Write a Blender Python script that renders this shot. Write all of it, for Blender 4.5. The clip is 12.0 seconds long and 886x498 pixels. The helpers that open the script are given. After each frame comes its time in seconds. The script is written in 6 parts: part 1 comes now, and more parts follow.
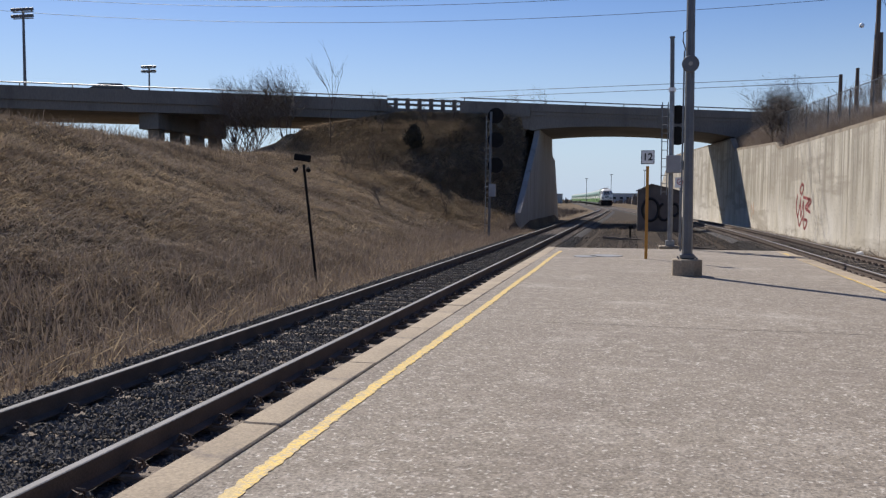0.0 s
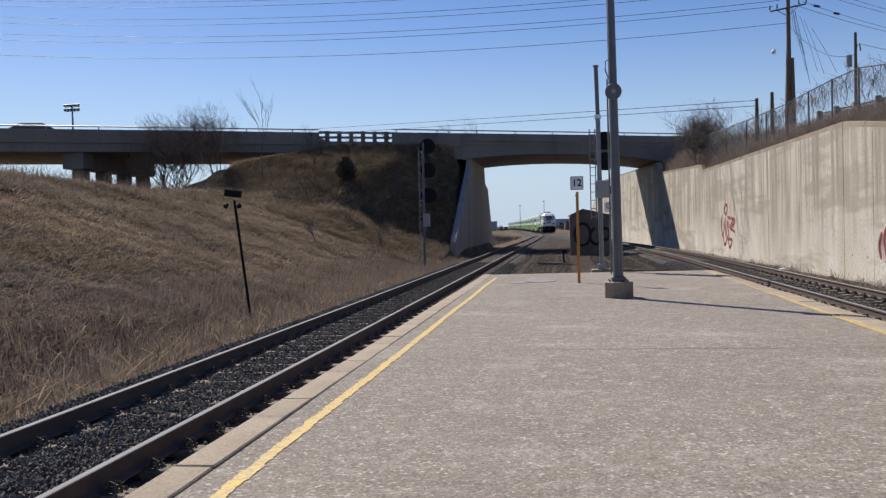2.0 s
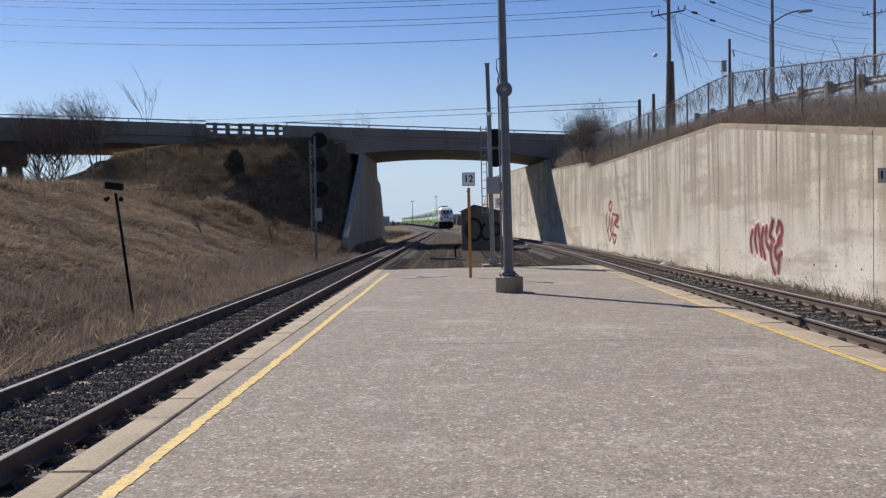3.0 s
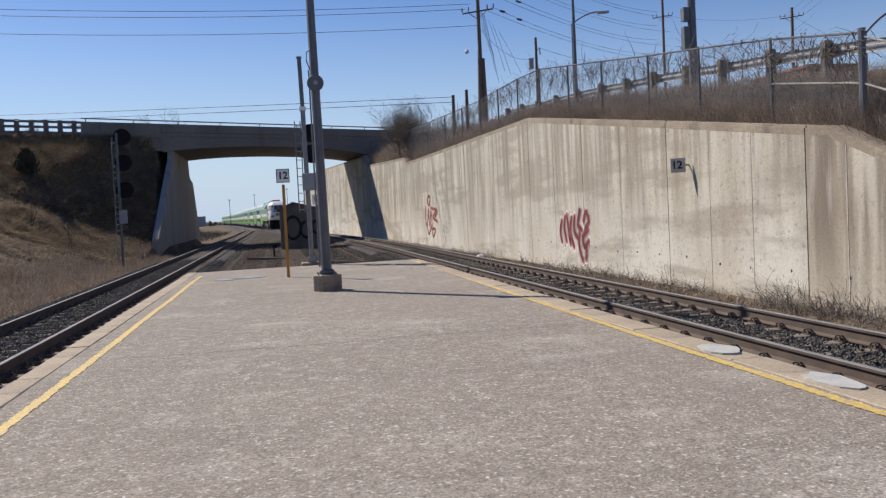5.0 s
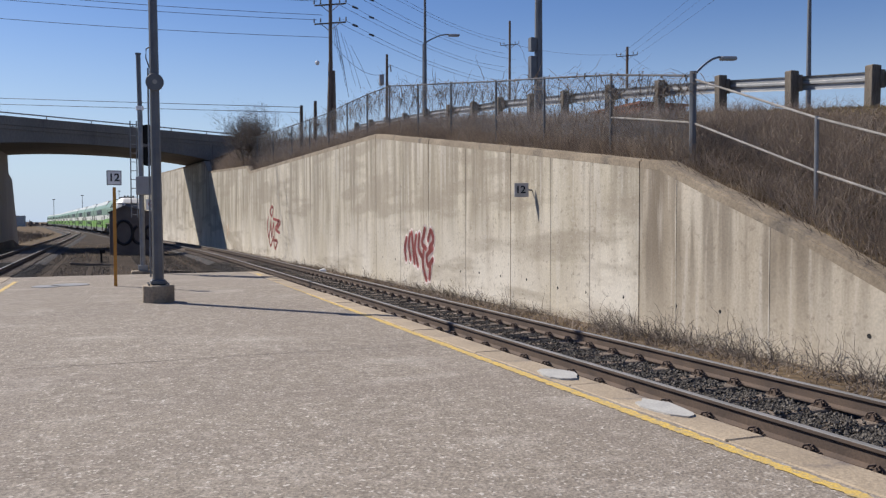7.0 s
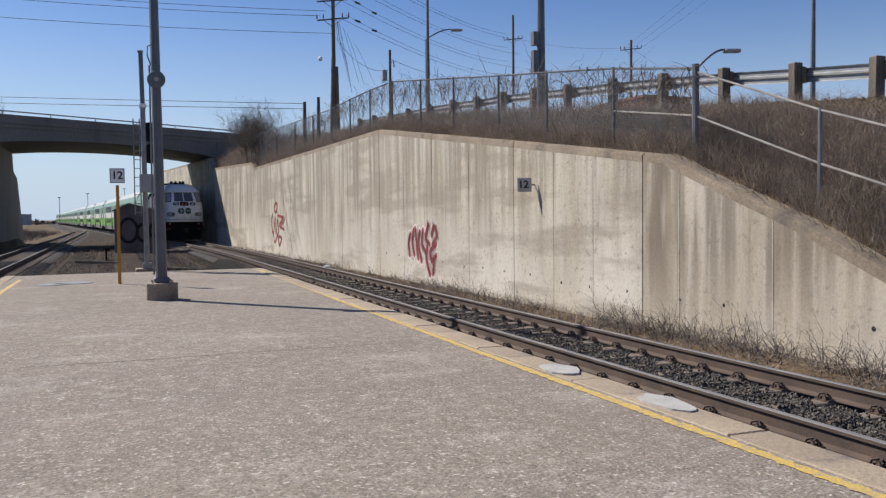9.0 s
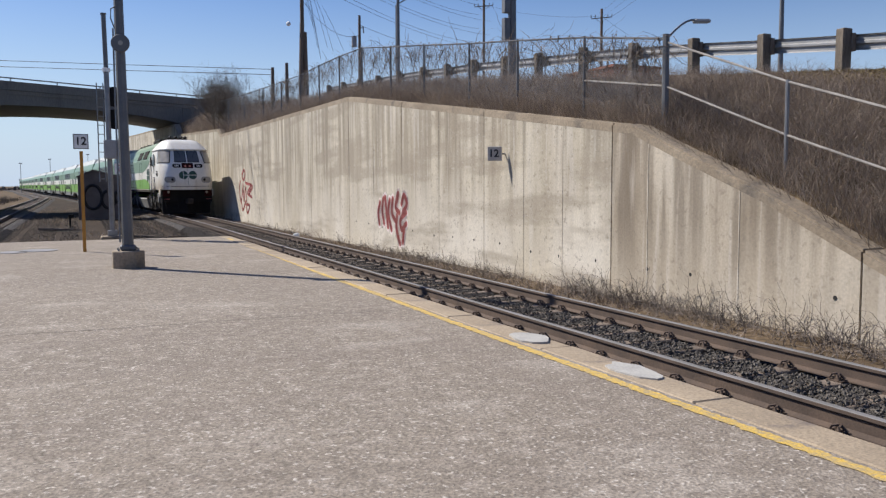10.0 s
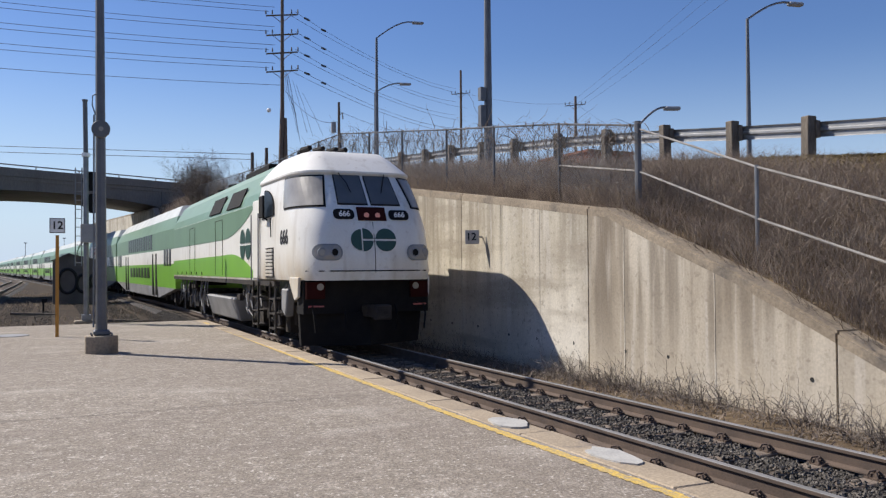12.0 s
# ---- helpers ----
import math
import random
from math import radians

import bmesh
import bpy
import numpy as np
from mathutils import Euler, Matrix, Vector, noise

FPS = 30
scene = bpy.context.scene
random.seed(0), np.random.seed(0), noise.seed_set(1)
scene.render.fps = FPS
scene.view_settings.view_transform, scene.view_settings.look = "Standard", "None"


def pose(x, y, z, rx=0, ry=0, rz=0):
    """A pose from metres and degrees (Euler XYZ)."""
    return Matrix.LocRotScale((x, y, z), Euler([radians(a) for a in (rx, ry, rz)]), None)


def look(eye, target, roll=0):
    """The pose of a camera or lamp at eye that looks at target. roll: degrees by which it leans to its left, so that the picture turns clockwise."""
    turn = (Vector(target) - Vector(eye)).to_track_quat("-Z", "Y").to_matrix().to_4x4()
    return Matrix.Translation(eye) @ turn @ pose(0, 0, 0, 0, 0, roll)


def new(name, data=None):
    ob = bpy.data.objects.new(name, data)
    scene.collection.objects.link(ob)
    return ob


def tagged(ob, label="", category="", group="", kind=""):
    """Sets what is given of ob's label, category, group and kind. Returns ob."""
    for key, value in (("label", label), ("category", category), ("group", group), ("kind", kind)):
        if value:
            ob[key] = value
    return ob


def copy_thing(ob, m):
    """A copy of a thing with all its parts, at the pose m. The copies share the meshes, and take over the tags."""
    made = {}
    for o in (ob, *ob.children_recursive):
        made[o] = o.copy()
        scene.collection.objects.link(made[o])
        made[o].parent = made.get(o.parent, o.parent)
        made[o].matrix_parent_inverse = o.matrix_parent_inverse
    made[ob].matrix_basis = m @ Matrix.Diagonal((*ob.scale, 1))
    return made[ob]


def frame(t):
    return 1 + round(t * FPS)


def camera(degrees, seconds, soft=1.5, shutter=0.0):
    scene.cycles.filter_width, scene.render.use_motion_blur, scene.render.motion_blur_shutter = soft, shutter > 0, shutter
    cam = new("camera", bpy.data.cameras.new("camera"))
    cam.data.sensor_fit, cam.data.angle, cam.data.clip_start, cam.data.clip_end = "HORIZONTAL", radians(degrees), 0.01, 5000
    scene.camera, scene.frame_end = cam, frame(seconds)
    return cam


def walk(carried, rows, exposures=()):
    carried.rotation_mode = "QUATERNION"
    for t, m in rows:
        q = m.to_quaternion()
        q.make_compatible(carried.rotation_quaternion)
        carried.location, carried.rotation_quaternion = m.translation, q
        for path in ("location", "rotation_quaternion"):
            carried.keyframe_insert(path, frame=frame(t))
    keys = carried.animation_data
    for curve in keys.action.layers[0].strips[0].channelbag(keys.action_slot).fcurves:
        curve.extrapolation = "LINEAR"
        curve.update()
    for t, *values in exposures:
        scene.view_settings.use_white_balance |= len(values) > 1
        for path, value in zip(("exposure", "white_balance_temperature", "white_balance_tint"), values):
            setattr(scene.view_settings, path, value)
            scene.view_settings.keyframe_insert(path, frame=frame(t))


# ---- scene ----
cam = camera(56.22, 12.0, soft=1.3)
PATH = [
    (0, (-0.183, -0.347, 1.728), (-2.383, 9.389, 1.121), 0.28),
    (0.5, (-0.141, -0.329, 1.734), (-2.432, 9.392, 1.237), -0.64),
    (1, (-0.142, -0.332, 1.721), (-2.432, 9.394, 1.309), -0.52),
    (1.5, (-0.132, -0.373, 1.720), (-2.129, 9.420, 1.386), -0.94),
    (2, (-0.132, -0.374, 1.728), (-1.583, 9.517, 1.478), -1.60),
    (2.5, (-0.143, -0.387, 1.733), (-0.912, 9.579, 1.414), -1.33),
    (4.5, (-0.044, -0.159, 1.734), (1.279, 9.743, 1.305), -2.76),
    (5, (0.012, -0.048, 1.724), (1.961, 9.750, 1.258), -2.85),
    (5.5, (0.020, 0.080, 1.739), (2.953, 9.641, 1.677), -3.22),
    (6, (-0.002, 0.174, 1.757), (3.699, 9.464, 1.769), -2.18),
    (6.5, (0.030, 0.198, 1.761), (3.811, 9.451, 1.492), -0.43),
    (7, (0.050, 0.202, 1.766), (3.810, 9.462, 1.426), -0.12),
    (9, (0.103, 0.211, 1.768), (3.805, 9.492, 1.372), -0.55),
    (9.5, (0.090, 0.202, 1.783), (3.857, 9.452, 1.295), -0.22),
    (10, (0.089, 0.216, 1.777), (4.120, 9.334, 0.999), -0.22),
    (10.5, (0.139, 0.252, 1.763), (4.346, 9.300, 1.101), -1.22),
    (11, (0.124, 0.236, 1.779), (4.191, 9.369, 1.583), -1.22),
    (11.5, (0.116, 0.211, 1.778), (4.137, 9.367, 1.802), -0.31),
    (12, (0.096, 0.198, 1.788), (4.378, 9.232, 2.002), -0.39),
]
walk(cam, [(t, look(eye, target, roll)) for t, eye, target, roll in PATH], [(0, 0.25), (2.5, 0.26), (6, 0.27), (9.5, 0.27), (10.5, 0.42), (12, 0.40)])

# ---- daylight ----
SUN_TO = Vector((-0.635, 0.772, 0.0)).normalized()
SUN_EL = radians(43)
world = bpy.data.worlds.new("sky")
scene.world = world
world.use_nodes = True
wn = world.node_tree.nodes
sky = wn.new("ShaderNodeTexSky")
sky.sky_type = "NISHITA"
sky.sun_disc = False
sky.sun_elevation = SUN_EL
sky.sun_rotation = math.atan2(SUN_TO.x, SUN_TO.y)
sky.air_density, sky.dust_density, sky.ozone_density = 1.0, 0.15, 3.0
wn["Background"].inputs["Strength"].default_value = 0.058
wl = world.node_tree.links
sat = wn.new("ShaderNodeHueSaturation")
sat.inputs["Saturation"].default_value, sat.inputs["Value"].default_value = 1.2, 1.45
sat.inputs["Hue"].default_value = 0.515
wl.new(sky.outputs[0], sat.inputs["Color"])
# pale haze all round the horizon
wtc, wsep, wramp, wmix = wn.new("ShaderNodeTexCoord"), wn.new("ShaderNodeSeparateXYZ"), wn.new("ShaderNodeMapRange"), wn.new("ShaderNodeMix")
wl.new(wtc.outputs["Generated"], wsep.inputs[0])
wl.new(wsep.outputs[2], wramp.inputs[0])
wramp.interpolation_type = "SMOOTHSTEP"
wramp.inputs[1].default_value, wramp.inputs[2].default_value, wramp.inputs[3].default_value, wramp.inputs[4].default_value = -0.05, 0.26, 1.0, 0.0
wmix.data_type = "RGBA"
wl.new(wramp.outputs[0], wmix.inputs[0])
wl.new(sat.outputs[0], wmix.inputs[6])
wmix.inputs[7].default_value = (7.2, 8.9, 11.6, 1)
wl.new(wmix.outputs[2], wn["Background"].inputs["Color"])
sun = new("sun", bpy.data.lights.new("sun", "SUN"))
sun.data.energy, sun.data.angle, sun.data.color = 5.0, radians(0.5), (1.0, 0.935, 0.85)
sun_dir = Vector((SUN_TO.x * math.cos(SUN_EL), SUN_TO.y * math.cos(SUN_EL), math.sin(SUN_EL)))
sun.matrix_world = look(sun_dir * 300, (0, 0, 0))

# ---- materials ----


def mat(name, c1, c2=None, scale=1.0, rough=0.85, metal=0.0, bump=0.0, fine=40.0, grain=0.15, dark=None, dscale=0.3, dmix=0.0, isl=0.0, stretch=(1, 1, 1), spec=0.5, layers=()):
    """Two colours by a coarse noise, a fine grain, stains of a third colour and a bump; isl varies the pieces."""
    m = bpy.data.materials.new(name)
    m.use_nodes = True
    nt = m.node_tree
    n, l = nt.nodes, nt.links
    b = n["Principled BSDF"]
    b.inputs["Roughness"].default_value = rough
    b.inputs["Metallic"].default_value = metal
    b.inputs["Specular IOR Level"].default_value = spec
    tc = n.new("ShaderNodeTexCoord")
    mp = n.new("ShaderNodeMapping")
    mp.inputs["Scale"].default_value = stretch
    l.new(tc.outputs["Object"], mp.inputs["Vector"])

    def tex(sc, det=4.0):
        t = n.new("ShaderNodeTexNoise")
        t.inputs["Scale"].default_value, t.inputs["Detail"].default_value = sc, det
        l.new(mp.outputs[0], t.inputs["Vector"])
        return t

    def ramp(src, lo, hi):
        r = n.new("ShaderNodeMapRange")
        r.inputs[1].default_value, r.inputs[2].default_value = lo, hi
        l.new(src, r.inputs[0])
        return r.outputs[0]

    def mix(kind, fac, a, bb):
        x = n.new("ShaderNodeMix")
        x.data_type, x.blend_type = "RGBA", kind
        for sock, v in ((x.inputs[0], fac), (x.inputs[6], a), (x.inputs[7], bb)):
            if isinstance(v, (int, float)):
                sock.default_value = v
            elif isinstance(v, tuple):
                sock.default_value = (*v, 1)
            else:
                l.new(v, sock)
        return x.outputs[2]

    col = mix("MIX", ramp(tex(scale).outputs[0], 0.35, 0.65), c1, c2 or c1)
    if dark:
        col = mix("MIX", ramp(tex(dscale, 6.0).outputs[0], 0.62 - dmix, 0.72), col, dark)
    for sc, st, lo, hi, lc, amount, det, *zr in layers:
        m2 = n.new("ShaderNodeMapping")
        m2.inputs["Scale"].default_value = st
        m2.inputs["Location"].default_value = (sc * 3.1, sc * 1.7, sc)
        l.new(tc.outputs["Object"], m2.inputs["Vector"])
        t2 = n.new("ShaderNodeTexNoise")
        t2.inputs["Scale"].default_value, t2.inputs["Detail"].default_value = sc, det
        l.new(m2.outputs[0], t2.inputs["Vector"])
        r2 = n.new("ShaderNodeMapRange")
        r2.inputs[1].default_value, r2.inputs[2].default_value, r2.inputs[4].default_value = lo, hi, amount
        l.new(t2.outputs[0], r2.inputs[0])
        fac = r2.outputs[0]
        if zr:
            sp, zm, mm = n.new("ShaderNodeSeparateXYZ"), n.new("ShaderNodeMapRange"), n.new("ShaderNodeMath")
            l.new(tc.outputs["Object"], sp.inputs[0])
            l.new(sp.outputs[2], zm.inputs[0])
            zm.inputs[1].default_value, zm.inputs[2].default_value = zr[0]
            mm.operation = "MULTIPLY"
            l.new(fac, mm.inputs[0])
            l.new(zm.outputs[0], mm.inputs[1])
            fac = mm.outputs[0]
        col = mix("MIX", fac, col, lc)
    g = tex(fine, 3.0)
    gm = n.new("ShaderNodeMapRange")
    gm.inputs[1].default_value, gm.inputs[2].default_value = 0.3, 0.7
    gm.inputs[3].default_value, gm.inputs[4].default_value = 1 - grain, 1 + grain
    l.new(g.outputs[0], gm.inputs[0])
    hsv = n.new("ShaderNodeHueSaturation")
    l.new(col, hsv.inputs["Color"])
    val = gm.outputs[0]
    if isl:
        geo, ob = n.new("ShaderNodeNewGeometry"), n.new("ShaderNodeObjectInfo")
        ad = n.new("ShaderNodeMath")
        ad.operation = "ADD"
        l.new(geo.outputs["Random Per Island"], ad.inputs[0])
        l.new(ob.outputs["Random"], ad.inputs[1])
        im = n.new("ShaderNodeMapRange")
        im.inputs[1].default_value, im.inputs[2].default_value = 0.2, 1.8
        im.inputs[3].default_value, im.inputs[4].default_value = 1 - isl, 1 + isl
        l.new(ad.outputs[0], im.inputs[0])
        mu = n.new("ShaderNodeMath")
        mu.operation = "MULTIPLY"
        l.new(val, mu.inputs[0])
        l.new(im.outputs[0], mu.inputs[1])
        val = mu.outputs[0]
    l.new(val, hsv.inputs["Value"])
    l.new(hsv.outputs[0], b.inputs["Base Color"])
    if bump:
        bp = n.new("ShaderNodeBump")
        bp.inputs["Strength"].default_value, bp.inputs["Distance"].default_value = bump, 0.02
        l.new(g.outputs[0], bp.inputs["Height"])
        l.new(bp.outputs[0], b.inputs["Normal"])
    return m


def thin(m, share):
    """Lets a share of the light through, as dry leaves do."""
    n, l = m.node_tree.nodes, m.node_tree.links
    b, out = n["Principled BSDF"], n["Material Output"]
    t, mx = n.new("ShaderNodeBsdfTranslucent"), n.new("ShaderNodeMixShader")
    l.new(b.inputs["Base Color"].links[0].from_socket, t.inputs["Color"])
    mx.inputs[0].default_value = share
    l.new(b.outputs[0], mx.inputs[1])
    l.new(t.outputs[0], mx.inputs[2])
    l.new(mx.outputs[0], out.inputs["Surface"])
    return m


def glow(name, c, strength):
    m = mat(name, c)
    b = m.node_tree.nodes["Principled BSDF"]
    b.inputs["Emission Color"].default_value, b.inputs["Emission Strength"].default_value = (*c, 1), strength
    return m


M_ASPHALT = mat("worn_asphalt", (0.225, 0.192, 0.155), (0.262, 0.226, 0.184), 0.22, 0.92, bump=0.6, fine=42, grain=0.36, spec=0.3,
                layers=((0.5, (0.5, 1.5, 1), 0.47, 0.62, (0.215, 0.183, 0.15), 0.6, 5), (0.8, (0.8, 1.2, 1), 0.56, 0.70, (0.40, 0.36, 0.31), 0.5, 8), (5.0, (1, 1, 1), 0.50, 0.72, (0.385, 0.34, 0.29), 0.6, 6),
                        (9.0, (1, 1, 1), 0.53, 0.70, (0.18, 0.15, 0.125), 0.7, 5), (24.0, (1, 1, 1), 0.60, 0.68, (0.62, 0.575, 0.515), 0.55, 2), (31.0, (1, 1, 1), 0.63, 0.69, (0.11, 0.095, 0.08), 0.5, 2), (0.10, (1, 9, 1), 0.58, 0.66, (0.215, 0.18, 0.15), 0.3, 2), (0.22, (6, 0.3, 1), 0.58, 0.64, (0.22, 0.185, 0.155), 0.3, 3)))
M_COPING = mat("sandy_concrete", (0.38, 0.305, 0.215), (0.29, 0.232, 0.165), 1.2, 0.9, bump=0.35, fine=45, grain=0.22, dark=(0.17, 0.14, 0.12), dscale=2.0, isl=0.08)
M_YELLOW = mat("worn_yellow_paint", (0.66, 0.44, 0.075), (0.55, 0.38, 0.10), 6, 0.7, bump=0.3, fine=60, grain=0.2, dark=(0.34, 0.28, 0.19), dscale=13, dmix=0.10,
               layers=((22.0, (1, 2.5, 1), 0.50, 0.62, (0.33, 0.27, 0.19), 0.75, 5), (2.5, (3, 0.5, 1), 0.56, 0.66, (0.42, 0.32, 0.16), 0.6, 4)))
M_WALL = mat("streaked_concrete", (0.60, 0.545, 0.435), (0.50, 0.45, 0.355), 0.35, 0.9, bump=0.12, fine=25, grain=0.10, isl=0.05,
             layers=((1.1, (1, 1, 0.5), 0.47, 0.66, (0.53, 0.48, 0.40), 0.8, 6), (0.7, (1, 1, 0.22), 0.44, 0.60, (0.27, 0.232, 0.172), 0.6, 6, (-0.2, 2.2)), (3.4, (1, 1, 0.05), 0.47, 0.62, (0.17, 0.142, 0.104), 0.55, 6, (0.0, 3.2)),
                     (0.6, (1, 1, 0.4), 0.40, 0.60, (0.66, 0.615, 0.53), 0.9, 5, (2.3, 0.3)), (1.9, (1, 1, 0.16), 0.50, 0.70, (0.22, 0.175, 0.12), 0.5, 7, (-0.3, 1.6)), (5.5, (1, 1, 0.06), 0.57, 0.68, (0.57, 0.53, 0.46), 0.5, 3), (0.35, (1, 0.6, 3.5), 0.53, 0.62, (0.30, 0.255, 0.195), 0.6, 5),
                     (9.0, (1, 1, 1), 0.58, 0.70, (0.21, 0.175, 0.135), 0.5, 4), (14.0, (1, 0.4, 1), 0.63, 0.68, (0.62, 0.58, 0.52), 0.2, 2)))
M_WALLOLD = mat("stained_streaked_concrete", (0.56, 0.495, 0.395), (0.47, 0.41, 0.32), 0.35, 0.9, bump=0.12, fine=25, grain=0.10,
                layers=((1.1, (1, 1, 0.5), 0.47, 0.66, (0.50, 0.45, 0.37), 0.7, 6), (0.7, (1, 1, 0.22), 0.38, 0.56, (0.24, 0.195, 0.14), 0.85, 6, (-0.3, 1.3)),
                        (3.2, (1, 1, 0.07), 0.40, 0.57, (0.165, 0.132, 0.096), 0.7, 7, (-0.5, 1.2)), (5.5, (1, 1, 0.06), 0.57, 0.68, (0.55, 0.50, 0.43), 0.5, 3), (9.0, (1, 1, 1), 0.58, 0.70, (0.21, 0.175, 0.135), 0.5, 4)))
M_CAP = mat("weathered_concrete_top", (0.34, 0.28, 0.205), (0.235, 0.19, 0.138), 1.0, 0.9, bump=0.3, fine=20, grain=0.18, dark=(0.14, 0.12, 0.10), dscale=1.5, dmix=0.04)
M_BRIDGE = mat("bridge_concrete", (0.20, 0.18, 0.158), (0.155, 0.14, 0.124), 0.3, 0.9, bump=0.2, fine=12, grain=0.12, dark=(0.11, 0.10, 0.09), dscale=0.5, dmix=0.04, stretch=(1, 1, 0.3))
# paler than the deck's concrete: skylight on the abutment is put into its colour
M_ABUT = mat("skylit_board_marked_abutment_concrete", (0.36, 0.33, 0.29), (0.29, 0.265, 0.235), 0.3, 0.9, bump=0.2, fine=12, grain=0.12, dark=(0.22, 0.2, 0.175), dscale=1.1, dmix=0.04, stretch=(1, 1, 0.15))
M_DARK = mat("painted_hole_shade", (0.02, 0.02, 0.02), rough=0.9)
M_CRACK = mat("dirt_filled_crack", (0.11, 0.095, 0.08), (0.15, 0.13, 0.11), 8, 0.95, grain=0.2)
M_JOINT = mat("wall_joint_filler", (0.045, 0.042, 0.04), rough=0.95)
M_RAIL = mat("rusty_rail_steel", (0.075, 0.053, 0.041), (0.11, 0.076, 0.056), 3, 0.8, 0.0, bump=0.15, fine=60, grain=0.2)
M_RAILTOP = mat("polished_rail_head", (0.21, 0.20, 0.20), (0.16, 0.155, 0.15), 2, 0.8, 0.0, grain=0.1)
M_TIE = mat("weathered_wood_tie", (0.20, 0.158, 0.122), (0.13, 0.10, 0.078), 4, 0.9, bump=0.5, fine=30, grain=0.3, isl=0.3, stretch=(1, 5, 5))
M_STONE = mat("dark_ballast_stone", (0.064, 0.056, 0.048), (0.14, 0.124, 0.106), 8, 0.85, bump=0.2, fine=60, grain=0.25, isl=0.55, spec=0.3)
M_STONEBED = mat("ballast_bed", (0.04, 0.038, 0.04), (0.10, 0.092, 0.088), 14, 0.9, bump=1.0, fine=28, grain=0.5, spec=0.1)
M_GROUND = mat("dry_soil_and_grass", (0.15, 0.11, 0.07), (0.10, 0.073, 0.048), 0.25, 0.95, bump=0.9, fine=7, grain=0.3, dark=(0.235, 0.175, 0.105), dscale=0.7, dmix=0.05,
               layers=((2.2, (1, 1, 1), 0.5, 0.7, (0.085, 0.065, 0.045), 0.7, 6),), spec=0.08)
M_DIRT = mat("cinder_dirt", (0.064, 0.048, 0.036), (0.04, 0.032, 0.026), 0.8, 0.95, bump=0.8, fine=22, grain=0.4, dark=(0.11, 0.085, 0.06), dscale=0.6, spec=0.08)
M_STRAW = mat("bleached_grass_straw", (0.385, 0.305, 0.21), (0.25, 0.19, 0.13), 0.6, 0.9, isl=0.45, spec=0.2)
thin(M_STRAW, 0.42)
M_TURF = mat("worn_olive_turf", (0.155, 0.125, 0.055), (0.21, 0.165, 0.085), 0.7, 0.9, isl=0.4, spec=0.2)
M_REED = mat("brown_reed_stalk", (0.155, 0.12, 0.098), (0.29, 0.235, 0.185), 1.5, 0.9, isl=0.55, spec=0.2)
thin(M_REED, 0.28)
M_WEED = mat("dry_weed_stem", (0.215, 0.17, 0.135), (0.31, 0.255, 0.205), 1.0, 0.9, isl=0.45, spec=0.2)
thin(M_WEED, 0.3)
M_SLOPE = mat("dark_matted_weed", (0.16, 0.128, 0.106), (0.28, 0.232, 0.19), 1.3, 0.9, isl=0.6, spec=0.2)
thin(M_SLOPE, 0.2)
M_TWIG = mat("grey_dead_twig", (0.125, 0.105, 0.09), (0.20, 0.17, 0.145), 1.0, 0.9, isl=0.4, spec=0.2)
M_BARK = mat("grey_bark", (0.10, 0.078, 0.062), (0.14, 0.11, 0.09), 3, 0.9, grain=0.2)
M_POLE = mat("grey_galvanised_paint", (0.115, 0.12, 0.13), (0.15, 0.155, 0.165), 2, 0.55, 0.3, bump=0.05, grain=0.1)
M_GALV = mat("galvanised_steel", (0.27, 0.275, 0.285), (0.20, 0.205, 0.215), 3, 0.5, 0.6, grain=0.1)
M_PIPE = mat("weathered_galvanised_pipe", (0.36, 0.335, 0.305), (0.25, 0.232, 0.21), 3, 0.6, 0.1, grain=0.15)
M_SILVER = mat("bright_guardrail_steel", (0.32, 0.32, 0.33), (0.25, 0.255, 0.26), 2, 0.5, 0.4, grain=0.08)
M_WOODPOST = mat("grey_timber_post", (0.17, 0.14, 0.11), (0.115, 0.098, 0.08), 5, 0.9, bump=0.4, fine=35, grain=0.25, isl=0.15, stretch=(1, 1, 0.2))
M_UPOLE = mat("old_utility_pole_wood", (0.17, 0.125, 0.095), (0.12, 0.09, 0.07), 4, 0.9, grain=0.2, stretch=(1, 1, 0.1))
M_WIRE = mat("overhead_cable", (0.05, 0.05, 0.055), rough=0.6)
M_BLACK = mat("matt_black_paint", (0.010, 0.010, 0.011), (0.016, 0.015, 0.015), 3, 0.8, spec=0.15)
M_ORANGE = mat("orange_painted_post", (0.50, 0.235, 0.035), (0.42, 0.19, 0.03), 3, 0.6, grain=0.1)
M_SIGNW = mat("white_sign_face", (0.84, 0.84, 0.83), (0.76, 0.76, 0.75), 5, 0.5, grain=0.05)
M_SIGNG = mat("grey_sign_face", (0.24, 0.24, 0.24), (0.19, 0.19, 0.19), 5, 0.6, grain=0.1)
M_INK = mat("black_lettering", (0.015, 0.015, 0.016), rough=0.6)
M_BOX = mat("grey_cabinet_paint", (0.30, 0.30, 0.31), (0.25, 0.25, 0.26), 3, 0.5, grain=0.08)
M_RED = mat("red_spray_paint", (0.47, 0.11, 0.105), (0.43, 0.15, 0.14), 5, 0.7, grain=0.15)
M_PINK = mat("white_spray_outline", (0.78, 0.68, 0.65), rough=0.7)
M_BLUEG = mat("grey_blue_spray_paint", (0.15, 0.16, 0.19), rough=0.7)
M_TWHITE = mat("white_train_paint", (0.81, 0.79, 0.725), (0.73, 0.705, 0.63), 0.8, 0.35, grain=0.04, dark=(0.45, 0.42, 0.35), dscale=0.9)
